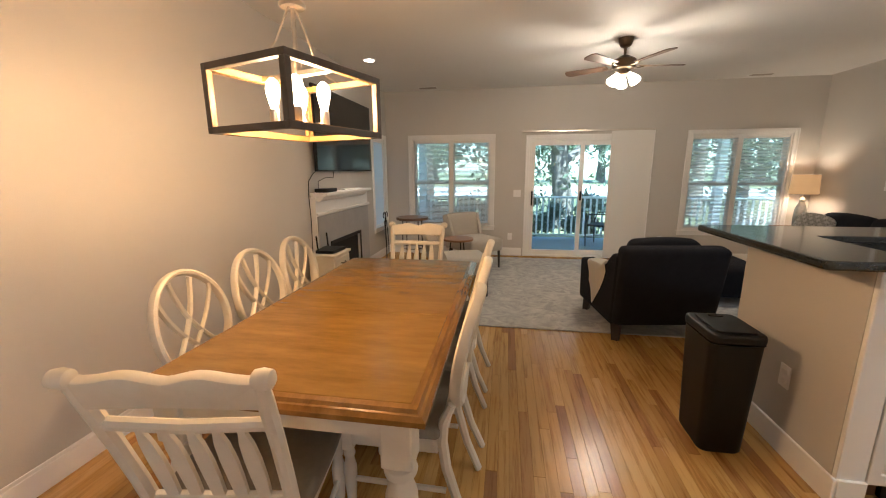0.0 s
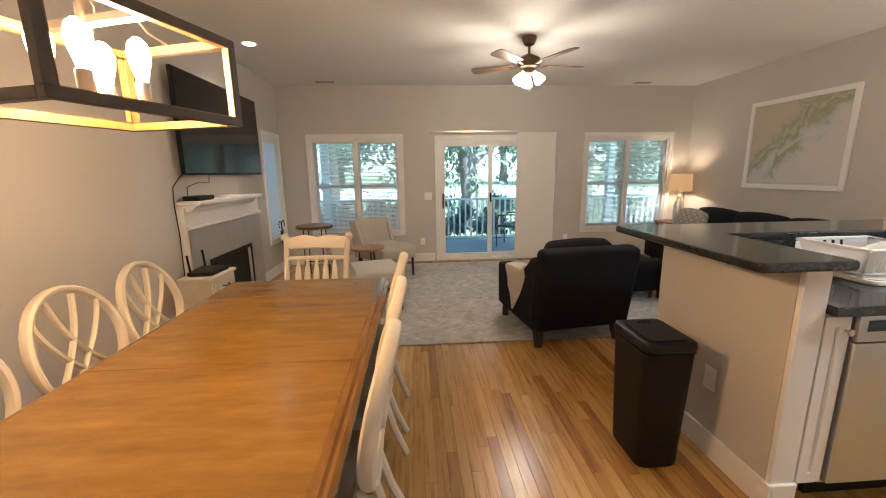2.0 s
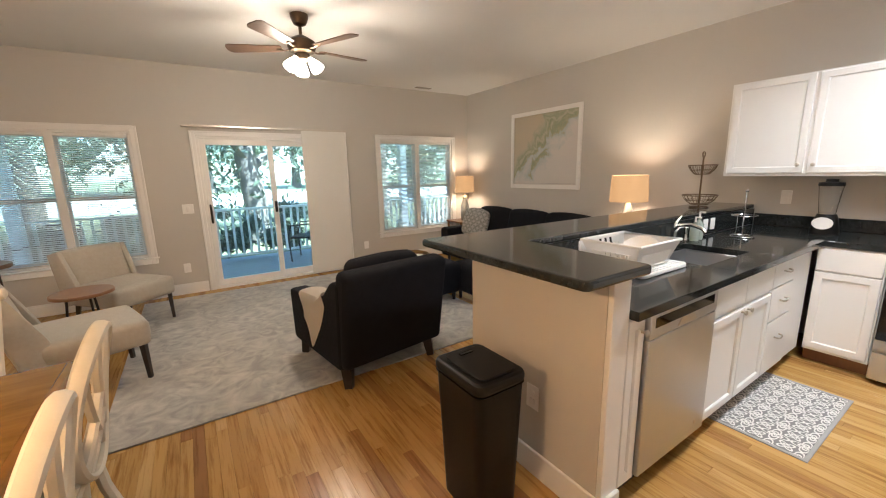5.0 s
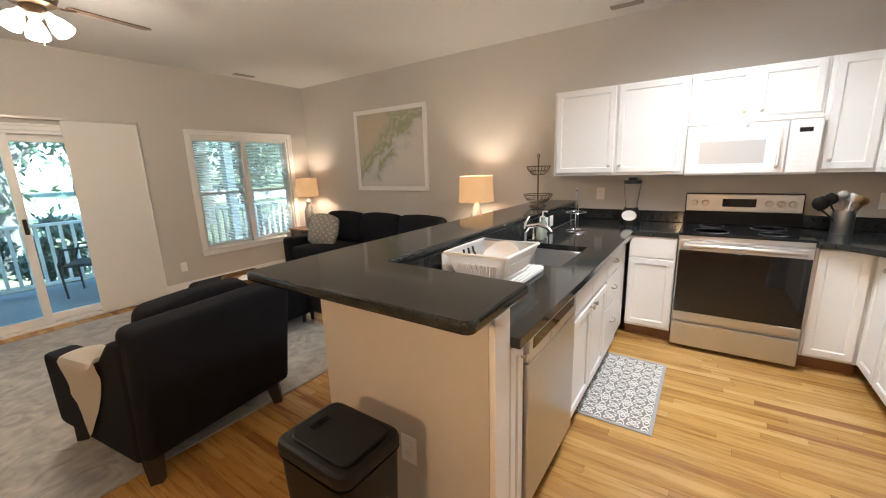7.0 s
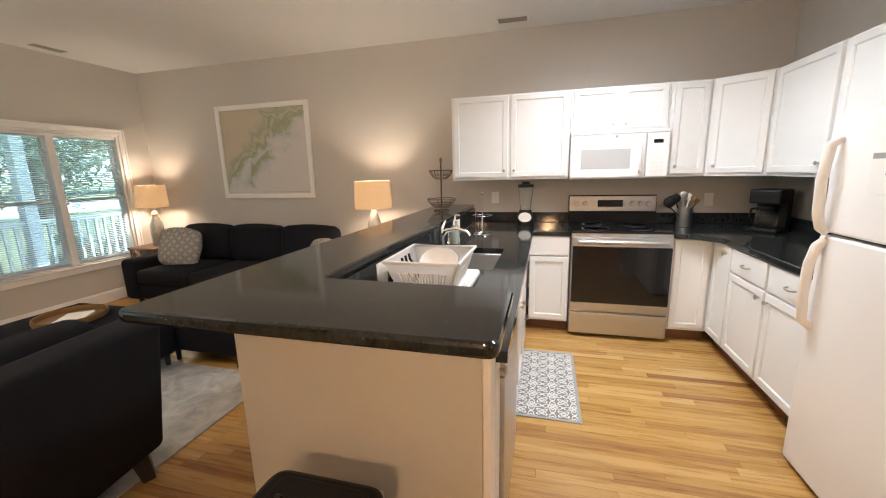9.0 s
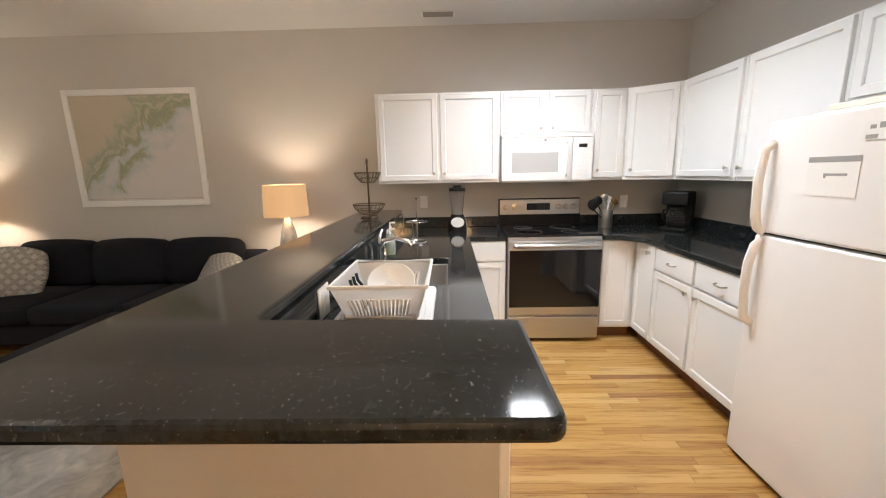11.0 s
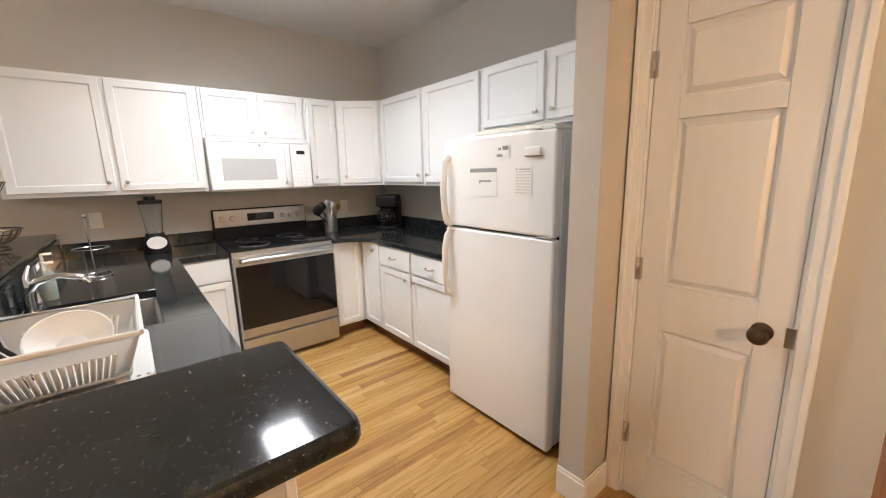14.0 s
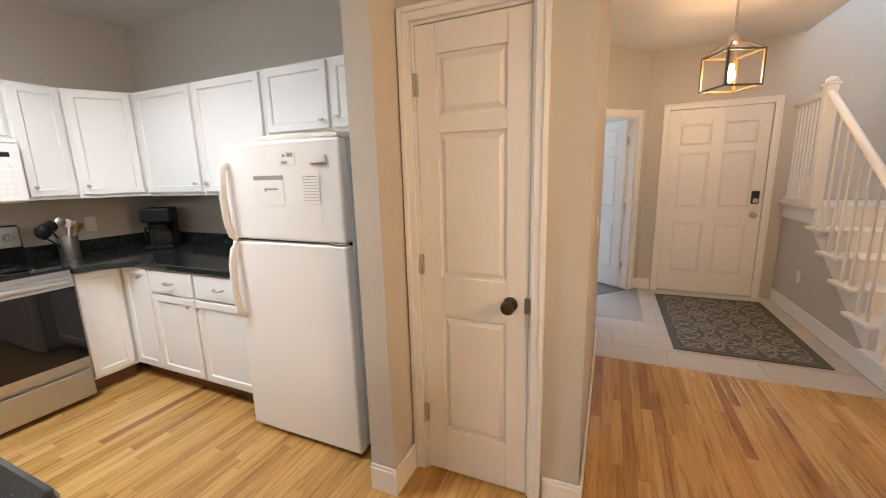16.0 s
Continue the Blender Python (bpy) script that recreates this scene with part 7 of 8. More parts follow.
# ---- foyer ----
fg = thing("foyer_rug", pose(0.42, -1.45, 0), "dark patterned foyer rug on the tiles", "rug")
part("woven_body", bm_box(-0.44, -0.72, 0.001, 0.44, 0.72, 0.009, 0.002), FOYERRUG, fg)
for x0, y0, x1, y1 in ((-0.50, -0.78, 0.50, -0.72), (-0.50, 0.72, 0.50, 0.78), (-0.50, -0.72, -0.44, 0.72), (0.44, -0.72, 0.50, 0.72)):
    part("border", bm_box(x0, y0, 0.001, x1, y1, 0.009, 0.002), RUGBORDER, fg)

pe = thing("foyer_lantern", pose(0.655, -1.05, 0, 0, 0, 25), "small box lantern with a lit bulb on a chain", "pendant lamp")
lw, lz0, lz1, lb_ = 0.145, 2.04, 2.30, 0.012
for sx in (-1, 1):
    for sy in (-1, 1):
        x, y = sx * (lw - lb_ / 2), sy * (lw - lb_ / 2)
        part("frame_bar", bm_box(x - lb_ / 2, y - lb_ / 2, lz0 + lb_, x + lb_ / 2, y + lb_ / 2, lz1 - lb_, 0.001), FRAMEDARK, pe)
        part("inner_face", bm_box(x - sx * lb_ / 2, y - 0.007, lz0 + lb_, x - sx * (lb_ / 2 + 0.003), y + 0.007, lz1 - lb_), GOLDWOOD, pe)
        part("inner_face", bm_box(x - 0.007, y - sy * lb_ / 2, lz0 + lb_, x + 0.007, y - sy * (lb_ / 2 + 0.003), lz1 - lb_), GOLDWOOD, pe)
        part("roof_bar", bm_tube([(x, y, lz1), (x * 0.35, y * 0.35, lz1 + 0.07), (0, 0, lz1 + 0.10)], 0.006, 6), FRAMEDARK, pe)
for zz in (lz0, lz1 - lb_):
    for s in (-1, 1):
        part("frame_bar", bm_box(s * (lw - lb_ / 2) - lb_ / 2, -lw, zz, s * (lw - lb_ / 2) + lb_ / 2, lw, zz + lb_, 0.001), FRAMEDARK, pe)
        part("frame_bar", bm_box(-lw + lb_, s * (lw - lb_ / 2) - lb_ / 2, zz, lw - lb_, s * (lw - lb_ / 2) + lb_ / 2, zz + lb_, 0.001), FRAMEDARK, pe)
        part("inner_face", bm_box(s * (lw - lb_), -lw + lb_, zz, s * (lw - lb_ - 0.003), lw - lb_, zz + lb_), GOLDWOOD, pe)
        part("inner_face", bm_box(-lw + lb_ + 0.004, s * (lw - lb_), zz, lw - lb_ - 0.004, s * (lw - lb_ - 0.003), zz + lb_), GOLDWOOD, pe)
part("crown", bm_lathe([(0.03, lz1 + 0.06), (0.045, lz1 + 0.075), (0.035, lz1 + 0.11), (0.012, lz1 + 0.13)], 16), NICKEL, pe)
zz, k = lz1 + 0.13, 0
while zz < CZ - 0.03:
    ln_ = [(0.009 * math.cos(a * math.pi / 6), 0, zz + 0.014 + 0.018 * math.sin(a * math.pi / 6)) for a in range(13)]
    lk = bm_tube(ln_, 0.0025, 5)
    if k % 2:
        bmesh.ops.rotate(lk, cent=(0, 0, zz), matrix=Matrix.Rotation(radians(90), 3, "Z"), verts=lk.verts[:])
    part("chain_link", lk, NICKEL, pe)
    zz, k = zz + 0.027, k + 1
part("canopy", bm_lathe([(0.055, CZ - 0.03), (0.06, CZ - 0.002)], 20), NICKEL, pe)
sk2 = part("socket", bm_lathe([(0.014, 2.22), (0.016, 2.23), (0.016, 2.31)], 12), NICKEL, pe)
part("socket_rod", bm_tube([(0, 0, 2.31), (0, 0, 2.41)], 0.005, 6), NICKEL, pe)
bo = part("bulb", bm_lathe([(0.006, 2.09), (0.024, 2.105), (0.03, 2.13), (0.026, 2.16), (0.014, 2.20), (0.012, 2.225)], 16), BULB, sk2, "glowing filament bulb")
bo.visible_shadow = False
lamp("lantern_light", "POINT", pose(0.655, -1.05, 2.15), 13, WARM, 0.04)

# stairs: rise southward to a landing beside the front door
st3 = tagged(new("staircase"), "white painted stairs with balusters and a landing beside the front door", "stairs", "", "structure")
N, RISE, RUN, Y0 = 6, 0.182, 0.26, -0.42
for k in range(N - 1):
    y = Y0 - RUN * k
    part("riser", bm_box(WX + 0.001, y - 0.02, RISE * k, SX + 0.0, y + 0.004, RISE * (k + 1) - 0.0305), TRIM, st3)
    part("tread", bm_box(WX + 0.001, y - RUN - 0.02, RISE * (k + 1) - 0.03, SX + 0.045, y + 0.025, RISE * (k + 1), 0.008, seg=2), TRIM, st3)
yl = Y0 - RUN * (N - 1)
part("riser", bm_box(WX + 0.001, yl - 0.02, RISE * (N - 1), SX, yl + 0.004, RISE * N - 0.0305), TRIM, st3)
part("landing", bm_box(WX + 0.001, FY + 0.001, RISE * N - 0.03, SX + 0.045, yl + 0.025, RISE * N, 0.006), TRIM, st3)
# stringer, with the grey wall below it
up = [(Y0, 0.0)]
for k in range(N):
    y = Y0 - RUN * k
    up += [(y, RISE * k + (0.0 if k == 0 else -0.031)), (y, RISE * (k + 1) - 0.031)]
up += [(FY + 0.001, RISE * N - 0.031), (FY + 0.001, RISE * N - 0.17), (yl - 0.06, RISE * N - 0.17), (Y0 - 0.25, 0.135), (Y0 - 0.25, 0.0)]
clean = [p for i, p in enumerate(up) if i == 0 or p != up[i - 1]]
part("stringer", bm_prism(clean, "x", SX - 0.04, SX - 0.001), TRIM, st3)
part("stringer_wall", bm_prism([(Y0 - 0.25, 0.0), (Y0 - 0.25, 0.135), (yl - 0.06, RISE * N - 0.17), (FY + 0.001, RISE * N - 0.17), (FY + 0.001, 0.0)], "x", SX - 0.038, SX - 0.012), WALL, st3, "grey wall under the stairs")
part("baseboard", bm_box(SX - 0.012, FY + 0.02, 0, SX + 0.004, Y0 - 0.02, 0.135, 0.004), TRIM, st3)
nw = bm_box(SX - 0.05, yl - 0.11, RISE * N, SX + 0.03, yl - 0.03, RISE * N + 1.02, 0.004)
bm_box(SX - 0.062, yl - 0.122, RISE * N + 1.02, SX + 0.042, yl - 0.018, RISE * N + 1.045, 0.006, bm=nw)
part("newel_post", nw, TRIM, st3)
part("newel_cap", bm_lathe([(0.03, 0), (0.045, 0.015), (0.04, 0.035), (0.012, 0.05)], 14, at=(SX - 0.01, yl - 0.07, RISE * N + 1.045)), TRIM, st3)
part("landing_rail", bm_box(SX - 0.045, FY + 0.002, RISE * N + 0.93, SX + 0.025, yl - 0.11, RISE * N + 0.985, 0.012, seg=2), TRIM, st3)
part("shoe_rail", bm_box(SX - 0.035, FY + 0.002, RISE * N + 0.001, SX + 0.015, yl - 0.11, RISE * N + 0.03, 0.004), TRIM, st3)
y = FY + 0.07
while y < yl - 0.15:
    part("baluster", bm_tube([(SX - 0.01, y, RISE * N + 0.03), (SX - 0.01, y, RISE * N + 0.2), (SX - 0.01, y, RISE * N + 0.25), (SX - 0.01, y, RISE * N + 0.93)], [0.015, 0.015, 0.011, 0.008], 8), TRIM, st3)
    y += 0.075
hr = [(SX - 0.01, yl - 0.04, RISE * N + 0.96), (SX - 0.01, Y0 - 0.05, RISE + 0.88)]
part("handrail", bm_tube(hr, 0.032, 10, rx=0.026), TRIM, st3)
nw2 = bm_box(SX - 0.05, Y0 - 0.11, RISE, SX + 0.03, Y0 - 0.03, RISE + 0.98, 0.004)
part("newel_post", nw2, TRIM, st3)
for k in range(1, N - 1):
    for q in (0.07, 0.19):
        y = Y0 - RUN * k - q
        t = (y - hr[1][1]) / (hr[0][1] - hr[1][1])
        zt = hr[1][2] + t * (hr[0][2] - hr[1][2]) - 0.025
        part("baluster", bm_tube([(SX - 0.01, y, RISE * (k + 1)), (SX - 0.01, y, RISE * (k + 1) + 0.2), (SX - 0.01, y, RISE * (k + 1) + 0.24), (SX - 0.01, y, zt)], [0.015, 0.015, 0.011, 0.008], 8), TRIM, st3)
o_ = thing("outlet", pose(SX - 0.0115, -1.85, 0.40, 0, 0, 90), "white outlet plate on the wall under the stairs", "outlet")
part("plate", bm_box(-0.037, -0.006, -0.058, 0.037, 0, 0.058, 0.003), WHITEPLASTIC, o_)
part("socket", bm_box(-0.016, -0.009, -0.03, 0.016, -0.005, 0.03, 0.003), PAPER, o_)
o_ = thing("light_switch", pose(1.52, 0.55, 1.15, 0, 0, -90), "white light switch on the pantry wall", "switch")
part("plate", bm_box(-0.06, -0.006, -0.058, 0.06, 0, 0.058, 0.003), WHITEPLASTIC, o_)
part("rocker", bm_box(-0.016, -0.012, -0.03, 0.016, -0.005, 0.03, 0.002), PAPER, o_)

# ---- porch and garden ----
pc = tagged(new("porch_deck"), "grey painted porch deck of long boards", "", "", "structure")
PY0, PY1, PZ = NY + T + 0.005, 9.75, -0.06
k = 0
y = PY0
deck_me = mesh_of("deck_board", bm_box(-2.6, 0.0, -0.03, 6.9, 0.134, 0.0, 0.003), DECK, False)
while y < PY1:
    o = bpy.data.objects.new("deck_board", deck_me)
    scene.collection.objects.link(o)
    o.parent, o.location = pc, (0, y, PZ)
    y += 0.14
part("deck_frame", bm_box(-2.6, PY0, PZ - 0.3, 6.9, PY1, PZ - 0.04), SIDING, pc)
rl3 = tagged(new("porch_railing"), "white porch railing with square balusters", "railing", "", "structure")
RY = 9.6
part("top_rail", bm_box(-2.55, RY - 0.045, 0.84, 6.85, RY + 0.045, 0.88, 0.005), RAILPAINT, rl3)
part("bottom_rail", bm_box(-2.55, RY - 0.03, 0.02, 6.85, RY + 0.03, 0.06, 0.004), RAILPAINT, rl3)
bal = mesh_of("baluster", bm_box(-0.018, -0.018, 0.06, 0.018, 0.018, 0.84), RAILPAINT, False)
x = -2.5
while x < 6.85:
    o = bpy.data.objects.new("baluster", bal)
    scene.collection.objects.link(o)
    o.parent, o.location = rl3, (x, RY, 0)
    x += 0.125
for xs in (-2.55, 6.82):
    part("side_top_rail", bm_box(xs - 0.045, PY0, 0.84, xs + 0.045, RY - 0.046, 0.88, 0.005), RAILPAINT, rl3)
    part("side_bottom_rail", bm_box(xs - 0.03, PY0, 0.02, xs + 0.03, RY - 0.046, 0.06, 0.004), RAILPAINT, rl3)
    y = PY0 + 0.08
    while y < RY - 0.1:
        o = bpy.data.objects.new("baluster", bal)
        scene.collection.objects.link(o)
        o.parent, o.location = rl3, (xs, y, 0)
        y += 0.125
for x in (-2.5, -1.05, 5.05, 6.8):
    c_ = thing("porch_column", pose(x, RY - 0.02, PZ), "square white porch column at the railing", "column", "porch columns")
    part("shaft", bm_box(-0.075, -0.075, 0, 0.075, 0.075, 2.75, 0.006), RAILPAINT, c_)
    part("plinth", bm_box(-0.095, -0.095, 0, 0.095, 0.095, 0.18, 0.006), RAILPAINT, c_)
setting("porch_roof", bm_box(-2.8, NY + T, 2.70, 7.1, 9.95, 2.85), RAILPAINT, "white porch ceiling")


def porch_chair(m, label):
    c = thing("porch_chair", m, label, "chair", "porch chairs")
    part("seat", bm_soft(-0.24, -0.22, 0.40, 0.24, 0.24, 0.44, 0.015), WICKER, c)
    for s in (-1, 1):
        part("arm", bm_tube([(s * 0.26, 0.24, 0.0), (s * 0.27, 0.26, 0.45), (s * 0.27, 0.2, 0.64), (s * 0.27, -0.1, 0.66), (s * 0.25, -0.26, 0.62)], 0.014, 8), WICKER, c)
        part("rear_leg", bm_tube([(s * 0.24, -0.28, 0.0), (s * 0.24, -0.22, 0.45), (s * 0.22, -0.33, 0.92)], 0.014, 8), WICKER, c)
    for k in range(7):
        z = 0.5 + k * 0.065
        part("back_slat", bm_tube([(-0.22, -0.22 - 0.23 * (z - 0.45), z), (0, -0.26 - 0.23 * (z - 0.45), z + 0.015), (0.22, -0.22 - 0.23 * (z - 0.45), z)], 0.012, 6, rx=0.02), WICKER, c)
    return c


pc1 = porch_chair(pose(2.75, 8.95, PZ, 0, 0, 60), "dark slatted porch armchair on the deck")
copy_thing(pc1, pose(3.95, 8.9, PZ, 0, 0, -40))
copy_thing(pc1, pose(-0.6, 8.7, PZ, 0, 0, 150))
ptb = thing("porch_table", pose(3.4, 8.6, PZ), "small dark round porch table", "table")
part("top", bm_lathe([(0.3, 0.68), (0.31, 0.69), (0.31, 0.705), (0.3, 0.71)], 28), WICKER, ptb)
for k in range(3):
    a = radians(30 + 120 * k)
    part("leg", bm_tube([(0.08 * math.cos(a), 0.08 * math.sin(a), 0.68), (0.25 * math.cos(a), 0.25 * math.sin(a), 0.0)], 0.012, 8), WICKER, ptb)

GZ = -0.45
gr = bmesh.new()
n_, e_ = 40, 400.0
cells = [[gr.verts.new((-e_ + 2 * e_ * i / n_, -e_ + 2 * e_ * j / n_, GZ + (0.0 if abs(i - n_ / 2) < 3 and abs(j - n_ / 2) < 3 else 0.4 * noise.noise((i * 0.7, j * 0.7, 0))))) for j in range(n_ + 1)] for i in range(n_ + 1)]
for i in range(n_):
    for j in range(n_):
        gr.faces.new((cells[i][j], cells[i + 1][j], cells[i + 1][j + 1], cells[i][j + 1]))
setting("ground", gr, LAWN, "sunlit dry lawn")
setting("drive", bm_prism([(-70, 29), (80, 30), (80, 50), (-70, 48)], "z", GZ - 0.1, GZ + 0.03), DRIVE, "pale sunlit drive")

trnd = random.Random(11)
leaf_mesh = {}


def leaf_crown(center, radius, count, size, material, seed):
    """Many small leaf blades in uneven clumps."""
    r_ = random.Random(seed)
    vs, fs = [], []
    clumps = []
    for _ in range(max(6, count // 260)):
        while True:
            p = Vector((r_.uniform(-1, 1), r_.uniform(-1, 1), r_.uniform(-1, 1)))
            if p.length < 1:
                break
        clumps.append((Vector((p.x * radius[0], p.y * radius[1], p.z * radius[2])) + Vector(center), r_.uniform(0.18, 0.42) * min(radius)))
    for _ in range(count):
        c, cr2 = r_.choice(clumps)
        d = Vector((r_.gauss(0, 1), r_.gauss(0, 1), r_.gauss(0, 0.8)))
        p = c + d * cr2 * 0.62
        a = Euler((r_.uniform(-1.2, 1.2), r_.uniform(-1.2, 1.2), r_.uniform(0, 6.3))).to_matrix()
        s = size * r_.uniform(0.6, 1.4)
        k = len(vs)
        vs += [p + a @ Vector(q) * s for q in ((-0.5, 0, 0), (0, -0.22, 0.05), (0.5, 0, 0), (0, 0.22, 0.05))]
        fs.append((k, k + 1, k + 2, k + 3))
    me_ = bpy.data.meshes.new("crown")
    me_.from_pydata([tuple(v) for v in vs], [], fs)
    me_.materials.append(material)
    return me_


def oak(x, y, h, spread, seed, leaves=5000, size=0.22, trunk_r=0.3):
    t_ = thing("oak_tree", pose(x, y, GZ), "live oak with spreading leafy crown in the garden", "tree", "garden oaks")
    r_ = random.Random(seed)
    part("trunk", bm_tube([(0, 0, -0.1), (0.05, 0, h * 0.15), (0.1 * r_.uniform(-2, 2), 0, h * 0.35), (0.3 * r_.uniform(-1, 1), 0.1, h * 0.55)], [trunk_r * 1.4, trunk_r, trunk_r * 0.85, trunk_r * 0.5], 12), BARK, t_)
    for k in range(6):
        a = r_.uniform(0, 6.28)
        z = h * r_.uniform(0.3, 0.5)
        l = spread * r_.uniform(0.5, 0.9)
        part("limb", bm_tube([(0, 0, z), (l * 0.4 * math.cos(a), l * 0.4 * math.sin(a), z + h * 0.12), (l * math.cos(a), l * math.sin(a), z + h * 0.2)], [trunk_r * 0.5, trunk_r * 0.33, trunk_r * 0.1], 8), BARK, t_)
    c = new("crown", leaf_crown((0, 0, h * 0.62), (spread, spread, h * 0.46), leaves, size, LEAF, seed))
    c.parent = t_


oak(2.6, 14.2, 7.0, 3.6, 3, 9000, 0.2, 0.32)
oak(-4.5, 17.5, 8.0, 4.0, 5, 7000, 0.26)
oak(8.5, 18.5, 8.5, 3.6, 6, 6000, 0.26)
oak(13.5, 24.5, 10.0, 4.5, 7, 6000, 0.34)
for k in range(15):
    oak(-75 + k * 11 + trnd.uniform(-3, 3), 60 + trnd.uniform(-3, 8), 20, 9.5, 20 + k, 5600, 1.0, 0.6)


def shrub(x, y, r, seed, z=GZ):
    s_ = thing("shrub", pose(x, y, z), "leafy green shrub below the porch railing", "shrub", "porch shrubs")
    part("stems", bm_tube([(0, 0, -0.05), (0.05, 0, r)], [0.04, 0.02], 6), BARK, s_)
    c = new("foliage", leaf_crown((0, 0, r * 0.95), (r, r * 0.8, r * 0.95), 2600, 0.13, LEAF, seed))
    c.parent = s_


for k, x in enumerate((-3.2, -1.5, 0.2, 1.6, 2.9, 4.6, 6.2, 7.6)):
    shrub(x, 11.1 + 0.4 * (k % 2), 0.62, 50 + k)


def palm(x, y, h, seed):
    p_ = thing("palm_tree", pose(x, y, GZ), "cabbage palm with arching fronds beyond the porch", "tree", "garden palms")
    part("trunk", bm_tube([(0, 0, -0.1), (0.05, 0, h * 0.5), (0.0, 0, h)], [0.2, 0.17, 0.15], 12), BARK, p_)
    r_ = random.Random(seed)
    for k in range(26):
        a = r_.uniform(0, 6.28)
        el = r_.uniform(-0.5, 1.2)
        L_ = r_.uniform(1.3, 1.9)
        vs, fs = [], []
        spine = []
        for i in range(9):
            t = i / 8
            out = L_ * t * math.cos(el * (1 - 0.4 * t))
            z = h + L_ * (t * math.sin(el) - 0.75 * t * t)
            spine.append(Vector((out * math.cos(a), out * math.sin(a), z)))
        side = Vector((-math.sin(a), math.cos(a), 0))
        for i in range(2, 9):
            for s in (-1, 1):
                for q in (0, 0.5):
                    b = spine[i - 1].lerp(spine[i], q)
                    d = (spine[i] - spine[i - 1]).normalized()
                    tip = b + side * s * 0.5 * (1.1 - abs(i / 8 - 0.5)) + d * 0.35 + Vector((0, 0, -0.22))
                    kk = len(vs)
                    vs += [b, b + d * 0.035, tip]
                    fs.append((kk, kk + 1, kk + 2))
        me_ = bpy.data.meshes.new("frond")
        me_.from_pydata([tuple(v) for v in vs], [], fs)
        me_.materials.append(PALM)
        o = new("frond", me_)
        o.parent = p_


palm(-1.5, 12.2, 3.0, 1)
palm(0.5, 13.4, 3.6, 2)
palm(-3.4, 13.6, 3.3, 3)
palm(5.2, 14.4, 3.2, 4)

# ---- floor boards, tiles ----
FLOORX = (WX, EX)
WOOD_Y0 = -0.33
floor_wood = tagged(new("floor_wood"), "honey oak strip floor with dark streaks", "", "", "structure")
SW = 0.0571
rnd = random.Random(4)


plank_meshes = {}


def plank_mesh(length):
    key = round(length, 2)
    if key not in plank_meshes:
        w = SW - 0.0007
        me = bpy.data.meshes.new("plank")
        bm = bmesh.new()
        e = 0.0005
        lo = [bm.verts.new(p) for p in ((0, 0, -0.02), (w, 0, -0.02), (w, key - 0.001, -0.02), (0, key - 0.001, -0.02))]
        md = [bm.verts.new(p) for p in ((0, 0, -e), (w, 0, -e), (w, key - 0.001, -e), (0, key - 0.001, -e))]
        hi = [bm.verts.new(p) for p in ((e, e, 0), (w - e, e, 0), (w - e, key - 0.001 - e, 0), (e, key - 0.001 - e, 0))]
        bm.faces.new(hi)
        for a, b in ((lo, md), (md, hi)):
            for i in range(4):
                bm.faces.new((a[i], a[(i + 1) % 4], b[(i + 1) % 4], b[i]))
        bm.to_mesh(me)
        bm.free()
        me.materials.append(OAK)
        plank_meshes[key] = me
    return plank_meshes[key]


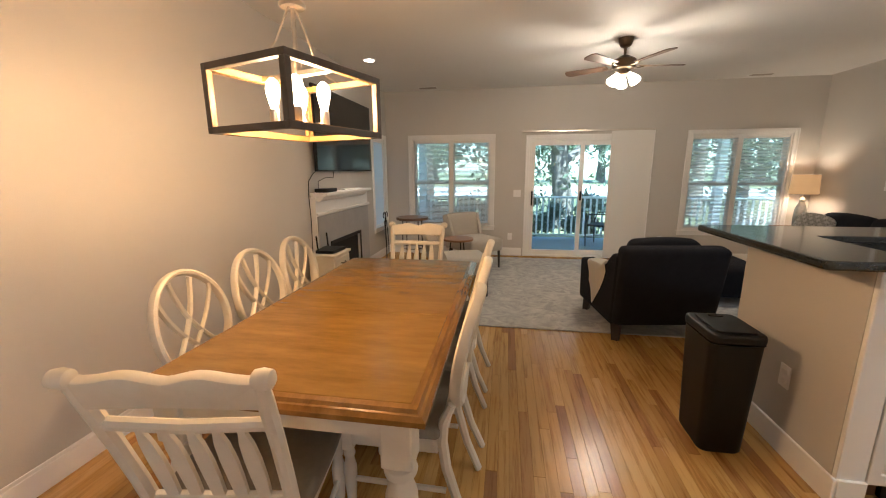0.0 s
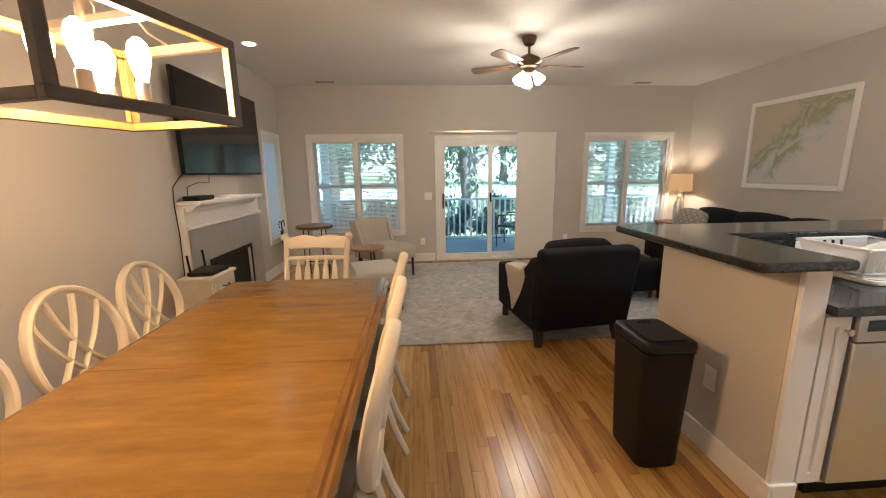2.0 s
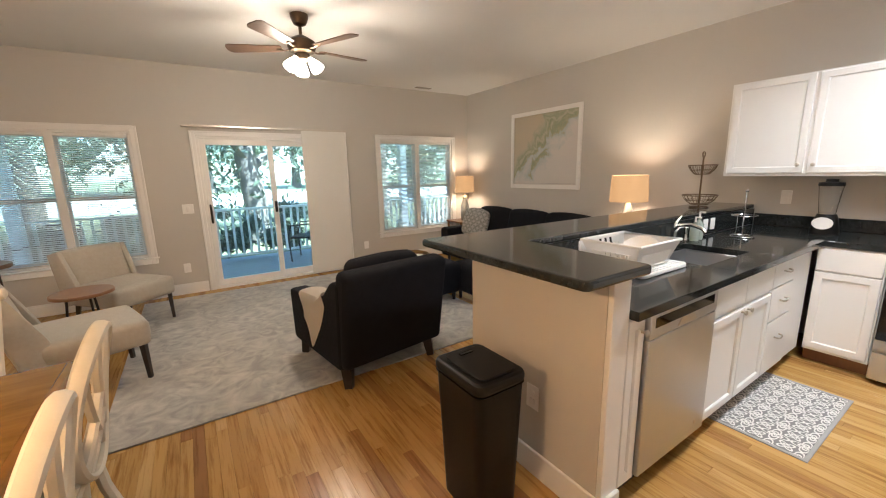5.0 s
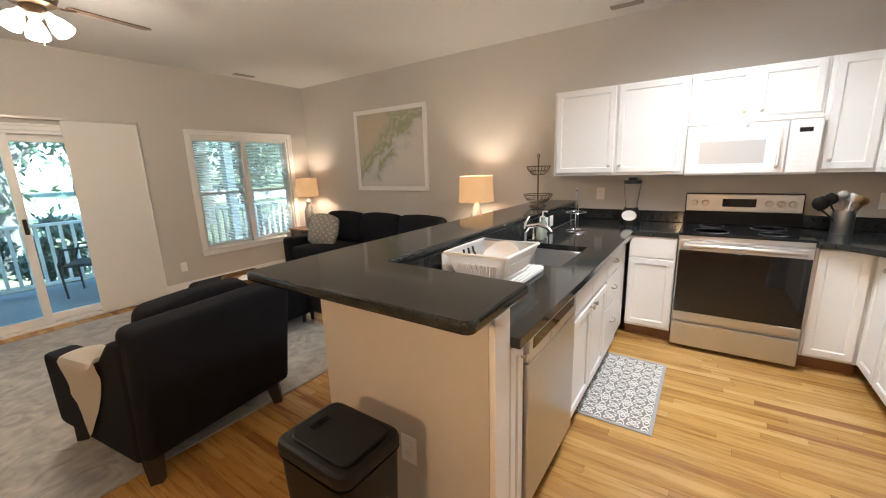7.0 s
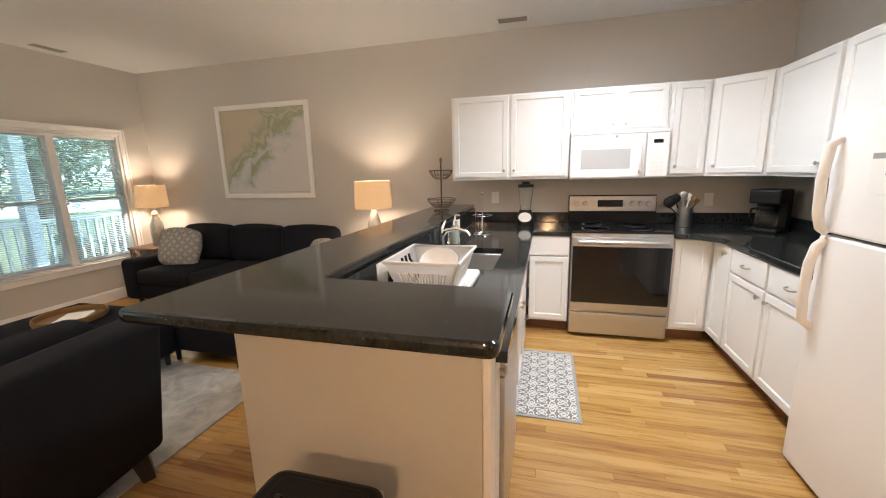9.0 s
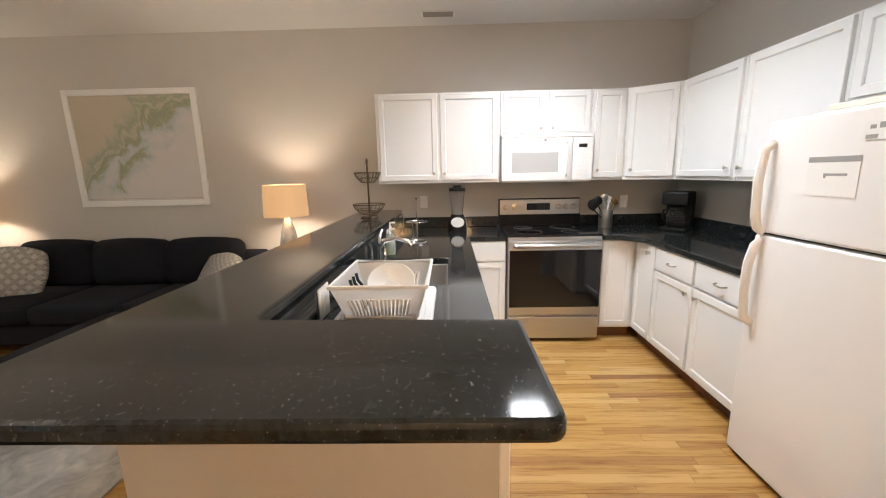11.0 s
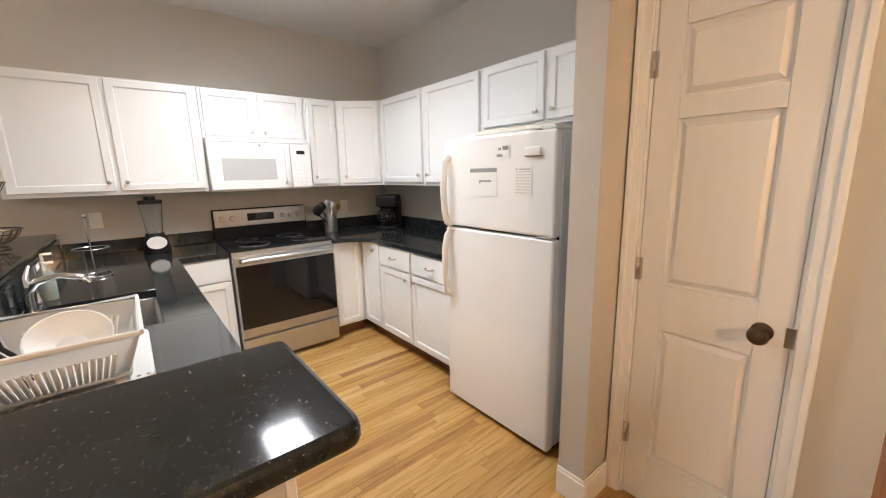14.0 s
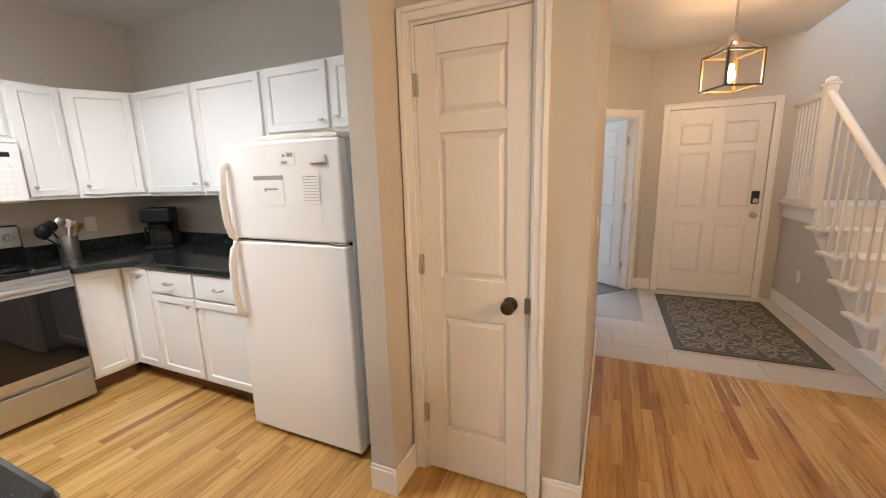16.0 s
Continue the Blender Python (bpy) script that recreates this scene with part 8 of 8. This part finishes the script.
verts, faces = [], []
count = 0
nx = int((FLOORX[1] - FLOORX[0]) / SW) + 1
for i in range(nx):
    x = FLOORX[0] + i * SW
    y = WOOD_Y0 - rnd.uniform(0, 0.8)
    while y < NY:
        ln = round(rnd.choice((0.45, 0.6, 0.75, 0.9, 1.1, 1.35)), 2)
        y0, y1 = max(y, WOOD_Y0), min(y + ln, NY)
        y += ln
        if y1 - y0 < 0.05:
            continue
        near = (0.65 < x < 2.25 and y1 > 1.9 and y0 < 4.3) or (2.55 < x < 4.5 and y1 > 1.2 and y0 < 2.6)
        dz = rnd.uniform(-0.0004, 0.0004)
        if near and count < 300:
            o = bpy.data.objects.new("plank", plank_mesh(round(y1 - y0, 2)))
            scene.collection.objects.link(o)
            o.parent, o.location = floor_wood, (x, y0, dz)
            count += 1
        else:
            w, e, k = SW - 0.0007, 0.0005, len(verts)
            ya, yb = y0, y1 - 0.001
            verts += [(x, ya, -0.02), (x + w, ya, -0.02), (x + w, yb, -0.02), (x, yb, -0.02), (x, ya, dz - e), (x + w, ya, dz - e), (x + w, yb, dz - e), (x, yb, dz - e),
                      (x + e, ya + e, dz), (x + w - e, ya + e, dz), (x + w - e, yb - e, dz), (x + e, yb - e, dz)]
            faces.append((k + 8, k + 9, k + 10, k + 11))
            for a in (0, 4):
                for q in range(4):
                    faces.append((k + a + q, k + a + (q + 1) % 4, k + a + 4 + (q + 1) % 4, k + a + 4 + q))
me = bpy.data.meshes.new("planks_joined")
me.from_pydata(verts, [], faces)
me.materials.append(OAKFAR)
pj = new("planks", me)
pj.parent = floor_wood
tagged(pj, "oak floor strips", kind="stuff")

floor_tile = tagged(new("floor_tile"), "pale grey plank tile floor of the foyer", "", "", "structure")
g = part("grout_bed", bm_box(SX, FY, -0.022, 2.02, WOOD_Y0 - 0.002, -0.003), GROUT, floor_tile)
TL, TW = 0.60, 0.30
tile_mesh = {}
row = 0
y = WOOD_Y0 - 0.004
while y > FY:
    y1 = max(y - TW, FY)
    x = SX - (row % 3) * 0.2
    while x < 2.02:
        a, b = max(x, SX), min(x + TL, 2.02 if y1 > -1.5 else 1.10)
        if b - a > 0.04:
            key = (round(b - a, 3), round(y - y1, 3))
            if key not in tile_mesh:
                tile_mesh[key] = mesh_of("tile", bm_box(0.002, 0.002, -0.012, key[0] - 0.002, key[1] - 0.002, 0.0, 0.0015), TILE, False)
            o = bpy.data.objects.new("tile", tile_mesh[key])
            scene.collection.objects.link(o)
            o.parent, o.location = floor_tile, (a, y1, 0)
        x += TL
    y -= TW
    row += 1
